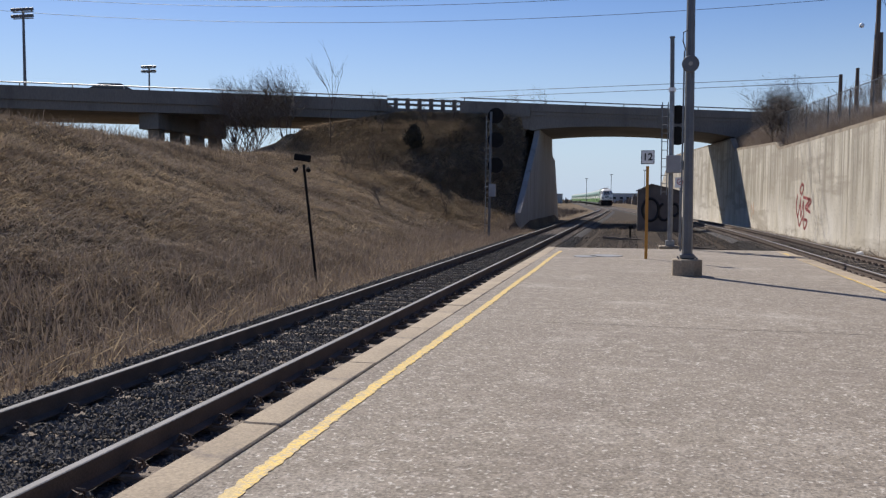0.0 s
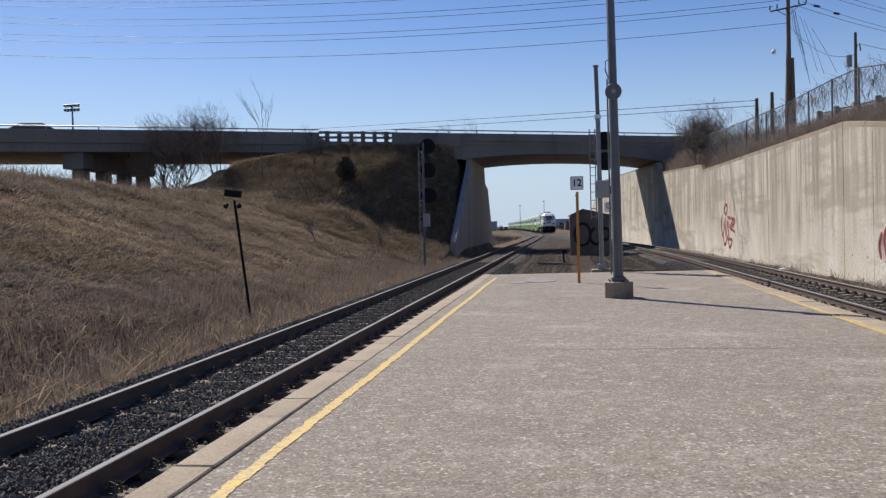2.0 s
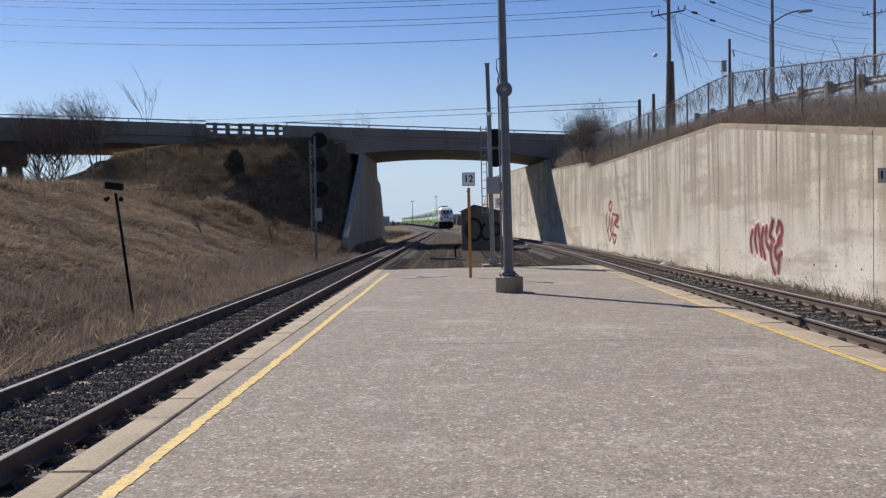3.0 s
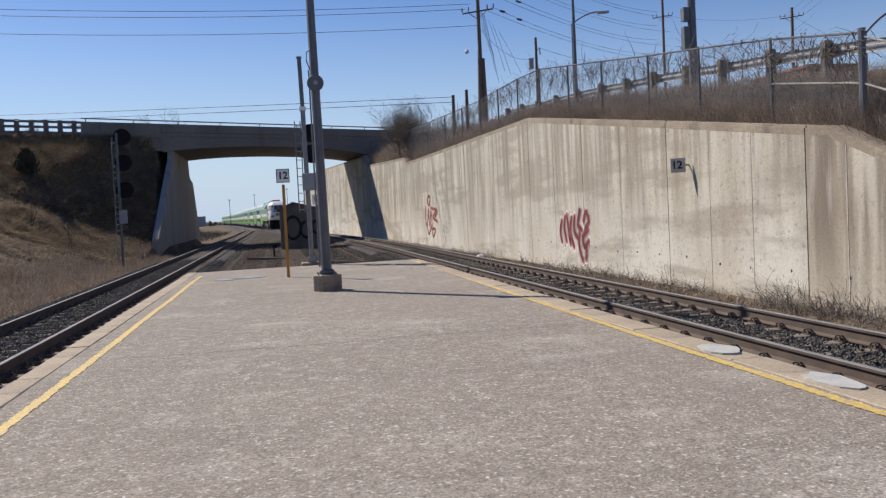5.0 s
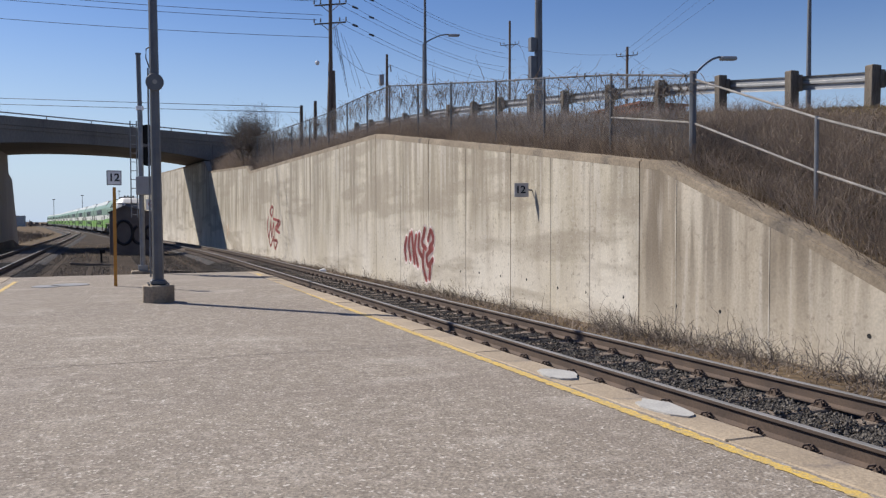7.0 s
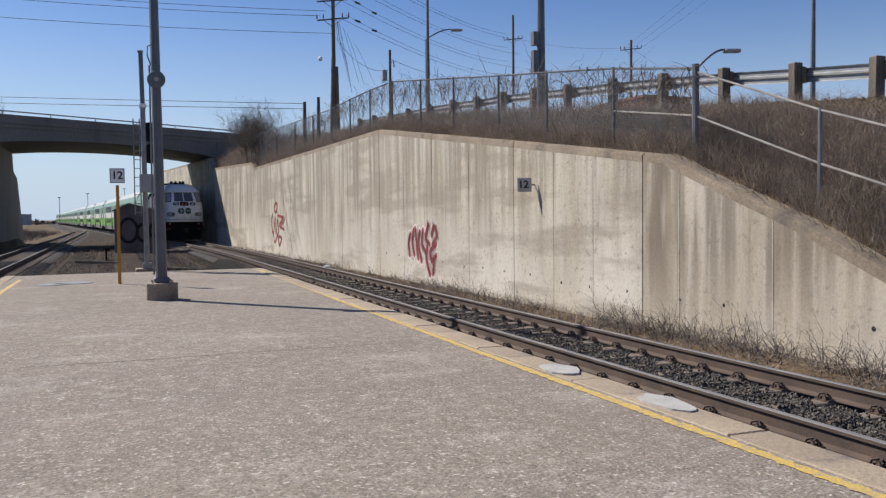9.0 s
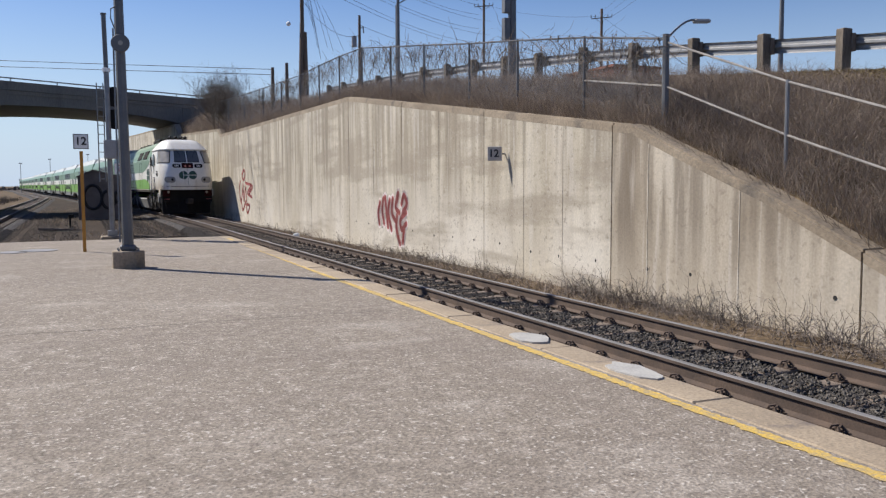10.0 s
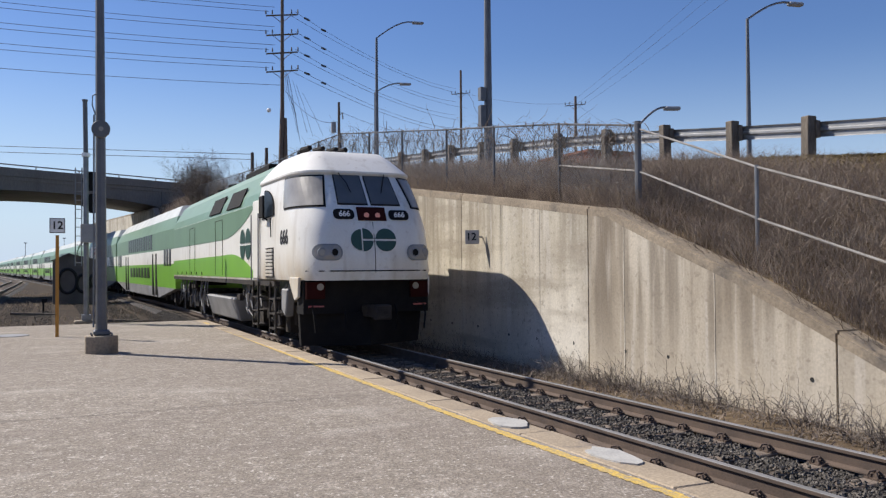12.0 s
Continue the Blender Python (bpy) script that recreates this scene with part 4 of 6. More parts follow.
        for ex, ez, a0, a1 in arcs:
            pts = [(ex, 2.37 + ez)] + [(ex + 0.24 * math.cos(a), 2.37 + ez + 0.215 * math.sin(a)) for a in np.radians(np.linspace(a0, a1, 14))]
            bm = bmesh.new()
            vs = [bm.verts.new((x, skin(x, z) - 0.012, z)) for x, z in pts]
            vb = [bm.verts.new((x, skin(x, z) + 0.03, z)) for x, z in pts]
            bm.faces.new(vs)
            for i in range(len(pts)):
                j = (i + 1) % len(pts)
                bm.faces.new((vs[i], vs[j], vb[j], vb[i]))
            part("nose_emblem", bm, M_LOGO, loco, "dark green round emblem piece")
        bm = bmesh.new()
        box(bm, (s * 1.22, 0.50, 1.34), (0.42, 0.12, 0.36))
        mh = part("marker_housing", bm, M_MARKER, loco)
        bm = bmesh.new()
        rod(bm, (s * 1.12, 0.45, 1.42), (s * 1.12, 0.42, 1.42), 0.075, n=14)
        part("marker_lens", bm, M_LENS, mh)
        bm = bmesh.new()
        rod(bm, (s * 1.05, 0.40, 1.0), (s * 1.38, 0.46, 1.0), 0.018, n=6)
        part("uncoupling_bar", bm, M_RED, loco)
        # white skirt that reaches down behind the nose corner
        bm = bmesh.new()
        prism(bm, [(s * 1.50, 0.62, 1.62), (s * 1.50, 0.66, 1.2), (s * 1.50, 0.95, 1.12), (s * 1.50, 1.35, 1.5), (s * 1.50, 1.35, 1.62)], (s * 0.06, 0, 0))
        bevel(bm, 0.012)
        part("corner_skirt", bm, M_LOCOWHITE, loco)
    pane("headlight_panel", skin_quad(-0.33, 0.33, 2.76, 3.03), M_MARKER, 0.03)
    for s in (-0.13, 0.13):
        bm = bmesh.new()
        y = skin(s, 2.89)
        rod(bm, (s, y - 0.03, 2.87), (s, y - 0.06, 2.87), 0.058, n=18)
        part("headlight", bm, M_LAMP, loco, "lit round headlight")
    # nose seam, pilot, plow, coupler, buffer beam
    bm = bmesh.new()
    for z0, z1 in ((1.72, 2.05), (2.05, 2.4), (2.4, 2.74)):
        rod(bm, (0, skin(0, z0) - 0.006, z0), (0, skin(0, z1) - 0.006, z1), 0.008, n=4)
    part("nose_seam", bm, M_UNDER, loco)
    bm = bmesh.new()
    for a, b in zip(np.linspace(-1.45, 1.45, 13)[:-1], np.linspace(-1.45, 1.45, 13)[1:]):
        rod(bm, (a, skin(a, 1.75) - 0.01, 1.75), (b, skin(b, 1.75) - 0.01, 1.75), 0.012, n=4)
    part("nose_lower_seam", bm, M_UNDER, loco)
    bm = bmesh.new()
    box(bm, (0, 0.78, 1.2), (2.94, 0.5, 0.74))
    part("pilot", bm, M_BLACK, loco, "black pilot beam")
    bm = bmesh.new()
    prism(bm, [(-1.45, 0.9, 0.85), (-1.4, 0.95, 0.12), (0, 0.35, 0.12), (0, 0.4, 0.85)], (0, 0.15, 0))
    prism(bm, [(1.45, 0.9, 0.85), (1.4, 0.95, 0.12), (0, 0.35, 0.12), (0, 0.4, 0.85)], (0, 0.15, 0))
    bmesh.ops.remove_doubles(bm, verts=bm.verts[:], dist=0.001)
    part("plow", bm, M_BLACK, loco, "black vee plow")
    bm = bmesh.new()
    box(bm, (0, 0.1, 0.88), (0.3, 0.9, 0.26))
    box(bm, (0, -0.35, 0.88), (0.36, 0.25, 0.32))
    bevel(bm, 0.03)
    part("coupler", bm, M_UNDER, loco)
    for s in (-1.3, -0.6, 0.6, 1.3):
        bm = bmesh.new()
        tube(bm, [(s, 0.42, 1.0), (s, 0.30, 0.8), (s * 0.97, 0.30, 0.45)], 0.025, 5)
        part("brake_hose", bm, M_BLACK, loco)
    # side sill, steps, tank, roof gear
    bm = bmesh.new()
    for s in (-1.5, 1.5):
        box(bm, (s, 11.5, 1.46), (0.14, 17.6, 0.12))
        for y in (2.7, 4.5):
            for z in (0.4, 0.75, 1.1):
                box(bm, (s, y, z), (0.25, 0.55, 0.04))
            for e in (-0.28, 0.28):
                box(bm, (s + 0.1 * (1 if s > 0 else -1), y + e, 0.9), (0.04, 0.04, 1.2))
    part("side_sill", bm, M_UNDER, loco)
    bm = bmesh.new()
    prism(bm, [(-1.45, 8.2, 0.95), (-1.25, 8.2, 0.25), (1.25, 8.2, 0.25), (1.45, 8.2, 0.95)], (0, 4.6, 0))
    bevel(bm, 0.05)
    part("fuel_tank", bm, M_TANK, loco, "grey fuel tank")
    # pipes, sand boxes and gear hung under the sills
    rp = random.Random(17)
    for s in (-1, 1):
        for k in range(34):
            bm = bmesh.new()
            y = rp.choice((rp.uniform(1.6, 7.9), rp.uniform(13.0, 19.4)))
            z = rp.uniform(0.55, 1.3)
            tube(bm, [(s * 1.36, y, 1.45), (s * rp.uniform(1.38, 1.48), y + rp.uniform(-0.1, 0.1), z), (s * 1.42, y + rp.uniform(-0.5, 0.5), z - rp.uniform(0.1, 0.4))], rp.uniform(0.014, 0.03), 5)
            part("pipe", bm, M_TANK, loco)
        for k in range(12):
            bm = bmesh.new()
            y = rp.choice((rp.uniform(1.8, 7.6), rp.uniform(13.2, 19.0)))
            box(bm, (s * 1.4, y, rp.uniform(0.75, 1.25)), (0.12, rp.uniform(0.12, 0.35), rp.uniform(0.12, 0.3)))
            bevel(bm, 0.015)
            part("gear_case", bm, M_UNDER, loco)
        bm = bmesh.new()
        prism(bm, [(s * 1.30, 1.75, 1.35), (s * 1.30, 2.35, 1.35), (s * 1.30, 2.30, 0.85), (s * 1.30, 1.95, 0.7)], (s * 0.2, 0, 0))
        bevel(bm, 0.03)
        part("sand_box", bm, M_TANK, loco, "grey sand box")
    for y in (12.5, 14.6, 16.7):
        bm = bmesh.new()
        rod(bm, (0, y, 4.38), (0, y, 4.50), 0.75, n=20)
        part("roof_fan", bm, M_BLACK, loco)
    bm = bmesh.new()
    box(bm, (0, 8.8, 4.48), (1.2, 3.2, 0.34))
    bevel(bm, 0.04)
    part("roof_hatch", bm, M_BLACK, loco)
    bm = bmesh.new()
    for x in (-0.45, -0.1, 0.25, 0.5):
        rod(bm, (x, 3.5, 4.62), (x, 4.12, 4.62), 0.06, 0.10, n=8)
        rod(bm, (x, 4.1, 4.5), (x, 4.1, 4.66), 0.05, n=6)
    rod(bm, (-0.6, 4.1, 4.5), (0.65, 4.1, 4.5), 0.08, n=8)
    part("air_horn", bm, M_BLACK, loco, "cluster of black air horns")
    for s in (-1, 1):
        bm = bmesh.new()
        a = Vector((s * 0.55, skin(0.55, 3.74) - 0.05, 3.78))
        tube(bm, [a, a + Vector((-s * 0.12, -0.22, -0.22)), a + Vector((-s * 0.2, -0.32, -0.45))], 0.012, 4)
        part("wiper", bm, M_BLACK, loco)
    for yb in (4.0, 16.4):
        bogie(loco, yb, 1.37)
    sets = [wheelset(loco, yb + e) for yb in (4.0, 16.4) for e in (-1.37, 1.37)]
    # the body stands taller over its sills
    for o in loco.children_recursive:
        if o.name.startswith(("bogie", "wheelset", "fuel", "pilot", "plow", "coupler", "brake", "side_sill", "pipe", "gear_case", "sand_box", "marker", "uncoupling")):
            continue
        if o.type == "MESH":
            for q in o.data.vertices:
                if q.co.z > 1.6:
                    q.co.z = 1.6 + (q.co.z - 1.6) * 1.085
        elif o.location.z > 1.6:
            o.location.z = 1.6 + (o.location.z - 1.6) * 1.085
    return loco, sets


COACH_L = 25.9


def build_coach():
    coach = new("bilevel_coach")
    tagged(coach, "green and white double-deck passenger coach coupled in the train", "train coach", "coaches of the train")
    # side profile of the octagonal body, band by band
    bands = [(0.42, 1.42, 0.95, 1.46, M_TANK), (0.95, 1.46, 2.05, 1.49, M_LIME), (2.05, 1.49, 2.72, 1.49, M_TWHITE), (2.72, 1.49, 3.62, 1.49, M_SAGE), (3.62, 1.49, 4.2, 1.24, M_SAGE), (4.2, 1.24, 4.72, 0.92, M_TROOF), (4.72, 0.92, 4.8, 0.0, M_TROOF)]
    mats = [M_TANK, M_LIME, M_TWHITE, M_SAGE, M_TROOF]
    bm = bmesh.new()

    def span(z):
        """The ends slope in at the roof, and rise over the bogies below."""
        lo = 0.25 if z > 0.9 else 5.4 - (z - 0.42) * 3.4
        if z > 3.62:
            lo += (z - 3.62) * 1.25
        return lo, COACH_L - lo

    for z0, w0, z1, w1, m in bands:
        (a0, b0), (a1, b1) = span(z0), span(z1)
        for s in (-1, 1):
            f = bm.faces.new([bm.verts.new(p) for p in ((s * w0, a0, z0), (s * w0, b0, z0), (s * w1, b1, z1), (s * w1, a1, z1))])
            f.material_index = mats.index(m)
        for c0, c1 in ((a0, a1), (b0, b1)):
            f = bm.faces.new([bm.verts.new(p) for p in ((-w0, c0, z0), (w0, c0, z0), (w1, c1, z1), (-w1, c1, z1))])
            f.material_index = mats.index(m)
    f = bm.faces.new([bm.verts.new(p) for p in ((-1.42, 5.4, 0.42), (1.42, 5.4, 0.42), (1.42, COACH_L - 5.4, 0.42), (-1.42, COACH_L - 5.4, 0.42))])
    bmesh.ops.remove_doubles(bm, verts=bm.verts[:], dist=0.002)
    part("body", bm, mats, coach, "sage, white and lime green coach body")

    def win(w, h, m=M_GLASS):
        b = bmesh.new()
        box(b, (0, 0, 0), (0.03, w, h))
        bevel(b, 0.012)
        return mesh_of("window", b, m)

    up, lowm, door, small = win(0.72, 0.78), win(0.8, 0.55), win(0.5, 2.1, M_BLACK), win(0.55, 0.78)
    for s in (-1, 1):
        for k in range(11):
            piece("window", up, coach, pose(s * 1.489, 7.9 + k * 1.0, 3.22))
        for k in range(7):
            piece("window", lowm, coach, pose(s * 1.483, 9.0 + k * 1.3, 1.62))
        for y in (6.1, 7.3, COACH_L - 7.3, COACH_L - 6.1):
            piece("door", door, coach, pose(s * 1.478, y, 1.55))
        for y in (1.6, 2.4, 3.2, COACH_L - 3.2, COACH_L - 2.4, COACH_L - 1.6):
            piece("end_window", small, coach, pose(s * 1.487, y, 2.35))
    for y in (0.0, COACH_L):
        bm = bmesh.new()
        box(bm, (0, y, 2.2), (1.3, 0.5, 2.2))
        part("gangway", bm, M_BLACK, coach)
    for y in (9.0, 13.0, 17.0):
        bm = bmesh.new()
        box(bm, (0, y, 4.83), (1.1, 1.6, 0.14))
        bevel(bm, 0.03)
        part("roof_vent", bm, M_TROOF, coach)
    for y in (3.0, COACH_L - 3.0):
        bogie(coach, y, 1.25)
        for e in (-1.25, 1.25):
            wheelset(coach, y + e, 0.42)
    return coach


locomotive, loco_wheels = build_locomotive()
coach0 = build_coach()
coaches = [coach0] + [copy_thing(coach0, Matrix()) for _ in range(11)]

# distance along the east track, from its y = 0
_gy = np.arange(-80.0, 690.0, 1.0)
_gx = hermite(_gy, TRACK_R)
_gs = np.r_[0, np.cumsum(np.hypot(np.diff(_gx), np.diff(_gy)))] - 80.0


def track_at(s):
    return Vector((float(np.interp(s, _gs, _gx)), float(np.interp(s, _gs, _gy)), RAIL_Z))


def vehicle_pose(s, b0, b1):
    """The pose of a vehicle whose front is s metres along, on bogies b0 and b1 metres behind it."""
    a, b = track_at(s + b0), track_at(s + b1)
    d = (b - a).normalized()
    return Matrix.Translation(a - d * b0) @ Matrix.Rotation(math.atan2(-d.x, d.y), 4, "Z")


SPEED = 17.5
FRONT_END = 17.1


def motions():
    grid = [round(0.25 * k, 2) for k in range(49)]
    fronts = {t: FRONT_END + SPEED * (12.0 - t) for t in grid}
    walk(locomotive, [(t, vehicle_pose(fronts[t], 4.0, 16.4)) for t in grid])
    for k, c in enumerate(coaches):
        off = 20.9 + k * (COACH_L + 0.15)
        walk(c, [(t, vehicle_pose(fronts[t] + off, 3.0, COACH_L - 3.0)) for t in grid])
    turn = SPEED / 0.5
    steps = 301
    for w in loco_wheels:
        y = w.matrix_basis.translation.y
        rows = [(k * 0.04, Matrix.Translation((0, y, 0.5)) @ Matrix.Rotation(turn * k * 0.04, 4, "X")) for k in range(steps)]
        walk(w, rows)

# ---- platform furniture ----


def build_lamp_pole():
    top = empty("lamp_pole", pose(1.10, 19.45, 0), "tall grey steel lamp pole bolted to a concrete footing", "lamp pole")
    bm = bmesh.new()
    rod(bm, (0, 0, -0.05), (0, 0, 0.37), 0.355, n=8)
    bevel(bm, 0.02)
    f = part("footing", bm, M_CAP, top, "octagonal concrete footing")
    f.matrix_basis = pose(0, 0, 0, 0, 0, 22.5)
    bm = bmesh.new()
    box(bm, (0, 0, 0.43), (0.33, 0.33, 0.12))
    bevel(bm, 0.03)
    part("base_cover", bm, M_POLE, top)
    bm = bmesh.new()
    rod(bm, (0, 0, 0.4), (-0.06, 0, 9.4), 0.12, 0.08, n=8)
    part("shaft", bm, M_POLE, top)
    bm = bmesh.new()
    rod(bm, (-0.03, -0.12, 4.78), (-0.03, -0.20, 4.78), 0.19, n=24)
    bevel(bm, 0.015)
    ring = part("reflector_disc", bm, M_POLE, top)
    bm = bmesh.new()
    rod(bm, (-0.03, -0.20, 4.78), (-0.03, -0.22, 4.78), 0.05, n=12)
    part("hub", bm, M_LENS, ring)
    bm = bmesh.new()
    tube(bm, [(-0.13, -0.05, 5.1), (-0.2, -0.08, 5.3), (-0.19, -0.08, 5.5), (-0.11, -0.05, 5.55)], 0.014, 5)
    part("cable_loop", bm, M_WIRE, top)
    bm = bmesh.new()
    rod(bm, (-0.16, -0.03, 0.55), (-0.16, -0.03, 5.1), 0.022, n=6)
    part("conduit", bm, M_GALV, top)
    bm = bmesh.new()
    rod(bm, (0, 0, 0), (0, 0, 0.05), 0.022, n=6)
    bolt = mesh_of("bolt", bm, M_GALV)
    for s in (-1, 1):
        for e in (-1, 1):
            piece("bolt", bolt, top, pose(s * 0.2, e * 0.2, 0.37))


def build_car_marker():
    top = empty("stopping_marker", pose(0.27, 24.5, 0), "white square sign numbered 12 on an orange post", "sign")
    bm = bmesh.new()
    box(bm, (0, 0, 1.32), (0.085, 0.05, 2.75))
    part("post", bm, M_ORANGE, top, "orange painted post")
    bm = bmesh.new()
    box(bm, (0, -0.04, 2.95), (0.38, 0.02, 0.40))
    bevel(bm, 0.008)
    p = part("panel_back", bm, M_SIGNG, top)
    bm = bmesh.new()
    box(bm, (0, -0.054, 2.95), (0.33, 0.012, 0.35))
    part("panel", bm, M_SIGNW, top)
    lettering("numerals", "12", 0.29, M_INK, top, pose(0.0, -0.063, 2.95, 90, 0, 0))


def build_signal_mast():
    top = empty("signal_mast", pose(1.2, 30.35, 0), "grey railway signal mast with two hooded heads and a relay box", "railway signal")
    bm = bmesh.new()
    box(bm, (0, 0, -0.15), (0.75, 0.6, 0.46))
    bevel(bm, 0.03)
    part("footing", bm, M_CAP, top, "concrete footing")
    bm = bmesh.new()
    box(bm, (0, 0, 0.18), (0.3, 0.3, 0.18))
    part("base_casting", bm, M_GALV, top)
    bm = bmesh.new()
    rod(bm, (0, 0, 0.2), (-0.03, 0, 5.6), 0.085, n=10)
    part("mast", bm, M_GALV, top)
    bm = bmesh.new()
    rod(bm, (-0.03, 0, 5.62), (-0.06, 0, 7.45), 0.075, n=10)
    rod(bm, (-0.06, 0, 7.42), (-0.06, 0, 7.47), 0.1, n=10)
    part("upper_pipe", bm, M_POLE, top)
    bm = bmesh.new()
    rod(bm, (-0.03, 0, 5.55), (-0.03, 0, 5.68), 0.13, n=10)
    part("collar", bm, M_SIGNW, top, "white collar")
    for z in (4.75, 4.0):
        bm = bmesh.new()
        rod(bm, (0.2, 0.1, z), (0.2, 0.16, z), 0.33, n=24)
        head = part("signal_head", bm, M_BLACK, top, "round black signal head")
        bm = bmesh.new()
        box(bm, (0.2, 0.27, z), (0.22, 0.24, 0.6))
        part("lamp_case", bm, M_BLACK, head)
    bm = bmesh.new()
    box(bm, (0.06, -0.16, 2.98), (0.50, 0.26, 0.62))
    bevel(bm, 0.02)
    part("relay_box", bm, M_BOX, top, "grey steel relay box")
    bm = bmesh.new()
    rod(bm, (0.42, 0, 2.95), (0.42, 0.12, 2.95), 0.16, n=16)
    part("small_head", bm, M_BLACK, top)
    for x in (-0.34, -0.14):
        bm = bmesh.new()
        rod(bm, (x, 0.22, 1.9), (x, 0.22, 5.2), 0.02, n=5)
        part("ladder_rail", bm, M_GALV, top)
    bm = bmesh.new()
    rod(bm, (-0.34, 0.22, 0), (-0.14, 0.22, 0), 0.014, n=5)
    rung = mesh_of("rung", bm, M_GALV)
    for k in range(11):
        piece("rung", rung, top, pose(0, 0, 2.0 + k * 0.3))
    bm = bmesh.new()
    box(bm, (0.30, -0.05, 2.34), (0.34, 0.02, 0.36))
    nb = part("notice", bm, M_SIGNW, top, "small white notice plate")
    bm = bmesh.new()
    for k in range(14):
        a, b = k / 14 * 6.283, (k + 1) / 14 * 6.283
        rod(bm, (0.30 + 0.1 * math.cos(a), -0.065, 2.36 + 0.1 * math.sin(a)), (0.30 + 0.1 * math.cos(b), -0.065, 2.36 + 0.1 * math.sin(b)), 0.012, n=4)
    rod(bm, (0.23, -0.066, 2.29), (0.37, -0.066, 2.43), 0.012, n=4)
    part("prohibition_ring", bm, M_RED, nb)
    bm = bmesh.new()
    rod(bm, (0.32, 0, 0.0), (0.32, 0, 2.5), 0.03, n=6)
    part("notice_post", bm, M_GALV, top)


def build_disc_signal():
    """Three round backgrounds on a ladder mast beside the far track."""
    x, y = -7.55, 45.0
    z0 = float(ground_z(x, y))
    top = empty("trackside_signal", pose(x, y, 0), "lattice signal mast with three round black heads in the grass", "railway signal")
    bm = bmesh.new()
    rod(bm, (-0.28, 0, z0 - 0.2), (-0.2, 0, 6.5), 0.07, n=8)
    part("mast", bm, M_POLE, top)
    for z in (6.28, 4.96, 3.57):
        bm = bmesh.new()
        rod(bm, (0.05, 0, z), (0.05, 0.07, z), 0.43, n=28)
        h = part("signal_head", bm, M_BLACK, top, "round black signal head")
        bm = bmesh.new()
        box(bm, (0.05, 0.2, z), (0.3, 0.26, 0.5))
        part("lamp_case", bm, M_BLACK, h)
    for e in (-0.55, -0.35):
        bm = bmesh.new()
        rod(bm, (e, 0.25, z0 - 0.1), (e + 0.05, 0.25, 6.3), 0.025, n=5)
        part("ladder_rail", bm, M_GALV, top)
    bm = bmesh.new()
    rod(bm, (-0.53, 0.25, 0), (-0.33, 0.25, 0), 0.014, n=5)
    rung = mesh_of("rung", bm, M_GALV)
    for k in range(20):
        piece("rung", rung, top, pose(k * 0.0025, 0, 0.3 + k * 0.3))
    bm = bmesh.new()
    box(bm, (-0.1, -0.05, 2.2), (0.35, 0.2, 0.7))
    part("case", bm, M_BOX, top)


def build_flag_post():
    x, y = -7.8, 19.0
    z = float(ground_z(x, y))
    top = empty("wayside_post", pose(x, y, 0), "leaning dark steel post with a twin lamp head in the reeds", "post")
    bm = bmesh.new()
    rod(bm, (0.06, 0, z - 0.2), (-0.30, 0, 2.55), 0.035, n=8)
    part("post", bm, M_BLACK, top)
    bm = bmesh.new()
    box(bm, (-0.33, 0, 2.72), (0.42, 0.12, 0.17), Matrix.Rotation(radians(8), 4, "Y"))
    bevel(bm, 0.02)
    part("head", bm, M_BLACK, top)
    for s in (-0.14, 0.14):
        bm = bmesh.new()
        rod(bm, (-0.32 + s, -0.02, 2.46), (-0.32 + s * 1.3, -0.1, 2.40), 0.04, 0.06, n=8)
        part("lamp", bm, M_BLACK, top)


build_lamp_pole()
build_car_marker()
build_signal_mast()
build_disc_signal()
build_flag_post()

# number plate fixed on the retaining wall
wall_sign = empty("wall_sign", pose(float(wall_x(18.0)) - 0.25, 17.95, 2.50), "small grey sign numbered 12 on the retaining wall", "sign")
bm = bmesh.new()
box(bm, (0, 0, 0), (0.02, 0.34, 0.34))
bevel(bm, 0.006)
part("panel", bm, mat("weathered_sign_face", (0.56, 0.52, 0.475), (0.47, 0.435, 0.395), 5, 0.6, grain=0.1), wall_sign)
wall_sign.rotation_euler = (0, 0, radians(58))
lettering("numerals", "12", 0.25, M_INK, wall_sign, Matrix.Translation((-0.016, 0.02, 0)) @ Matrix.Rotation(radians(-90), 4, "Z") @ Matrix.Rotation(radians(90), 4, "X"))
bm = bmesh.new()
rod(bm, (0.012, -0.1, 0), (0.15, -0.35, 0), 0.02, n=6)
part("bracket", bm, M_GALV, wall_sign)


# ---- spray paint on the wall ----
def ribbon(bm, pts, w, x_off):
    """A painted stroke on the wall, through points (y, z)."""
    for (y0, z0), (y1, z1) in zip(pts[:-1], pts[1:]):
        d = Vector((y1 - y0, z1 - z0))
        if d.length < 1e-4:
            continue
        nrm = Vector((-d.y, d.x)).normalized() * w / 2
        q = [(y0 + nrm.x, z0 + nrm.y), (y1 + nrm.x, z1 + nrm.y), (y1 - nrm.x, z1 - nrm.y), (y0 - nrm.x, z0 - nrm.y)]
        bm.faces.new([bm.verts.new((float(wall_x(a)) - x_off, a, b)) for a, b in q])
    for y0, z0 in pts:
        bm.faces.new([bm.verts.new((float(wall_x(y0 + w / 2 * math.cos(a))) - x_off, y0 + w / 2 * math.cos(a), z0 + w / 2 * math.sin(a))) for a in np.linspace(0, 6.283, 11)[:-1]])


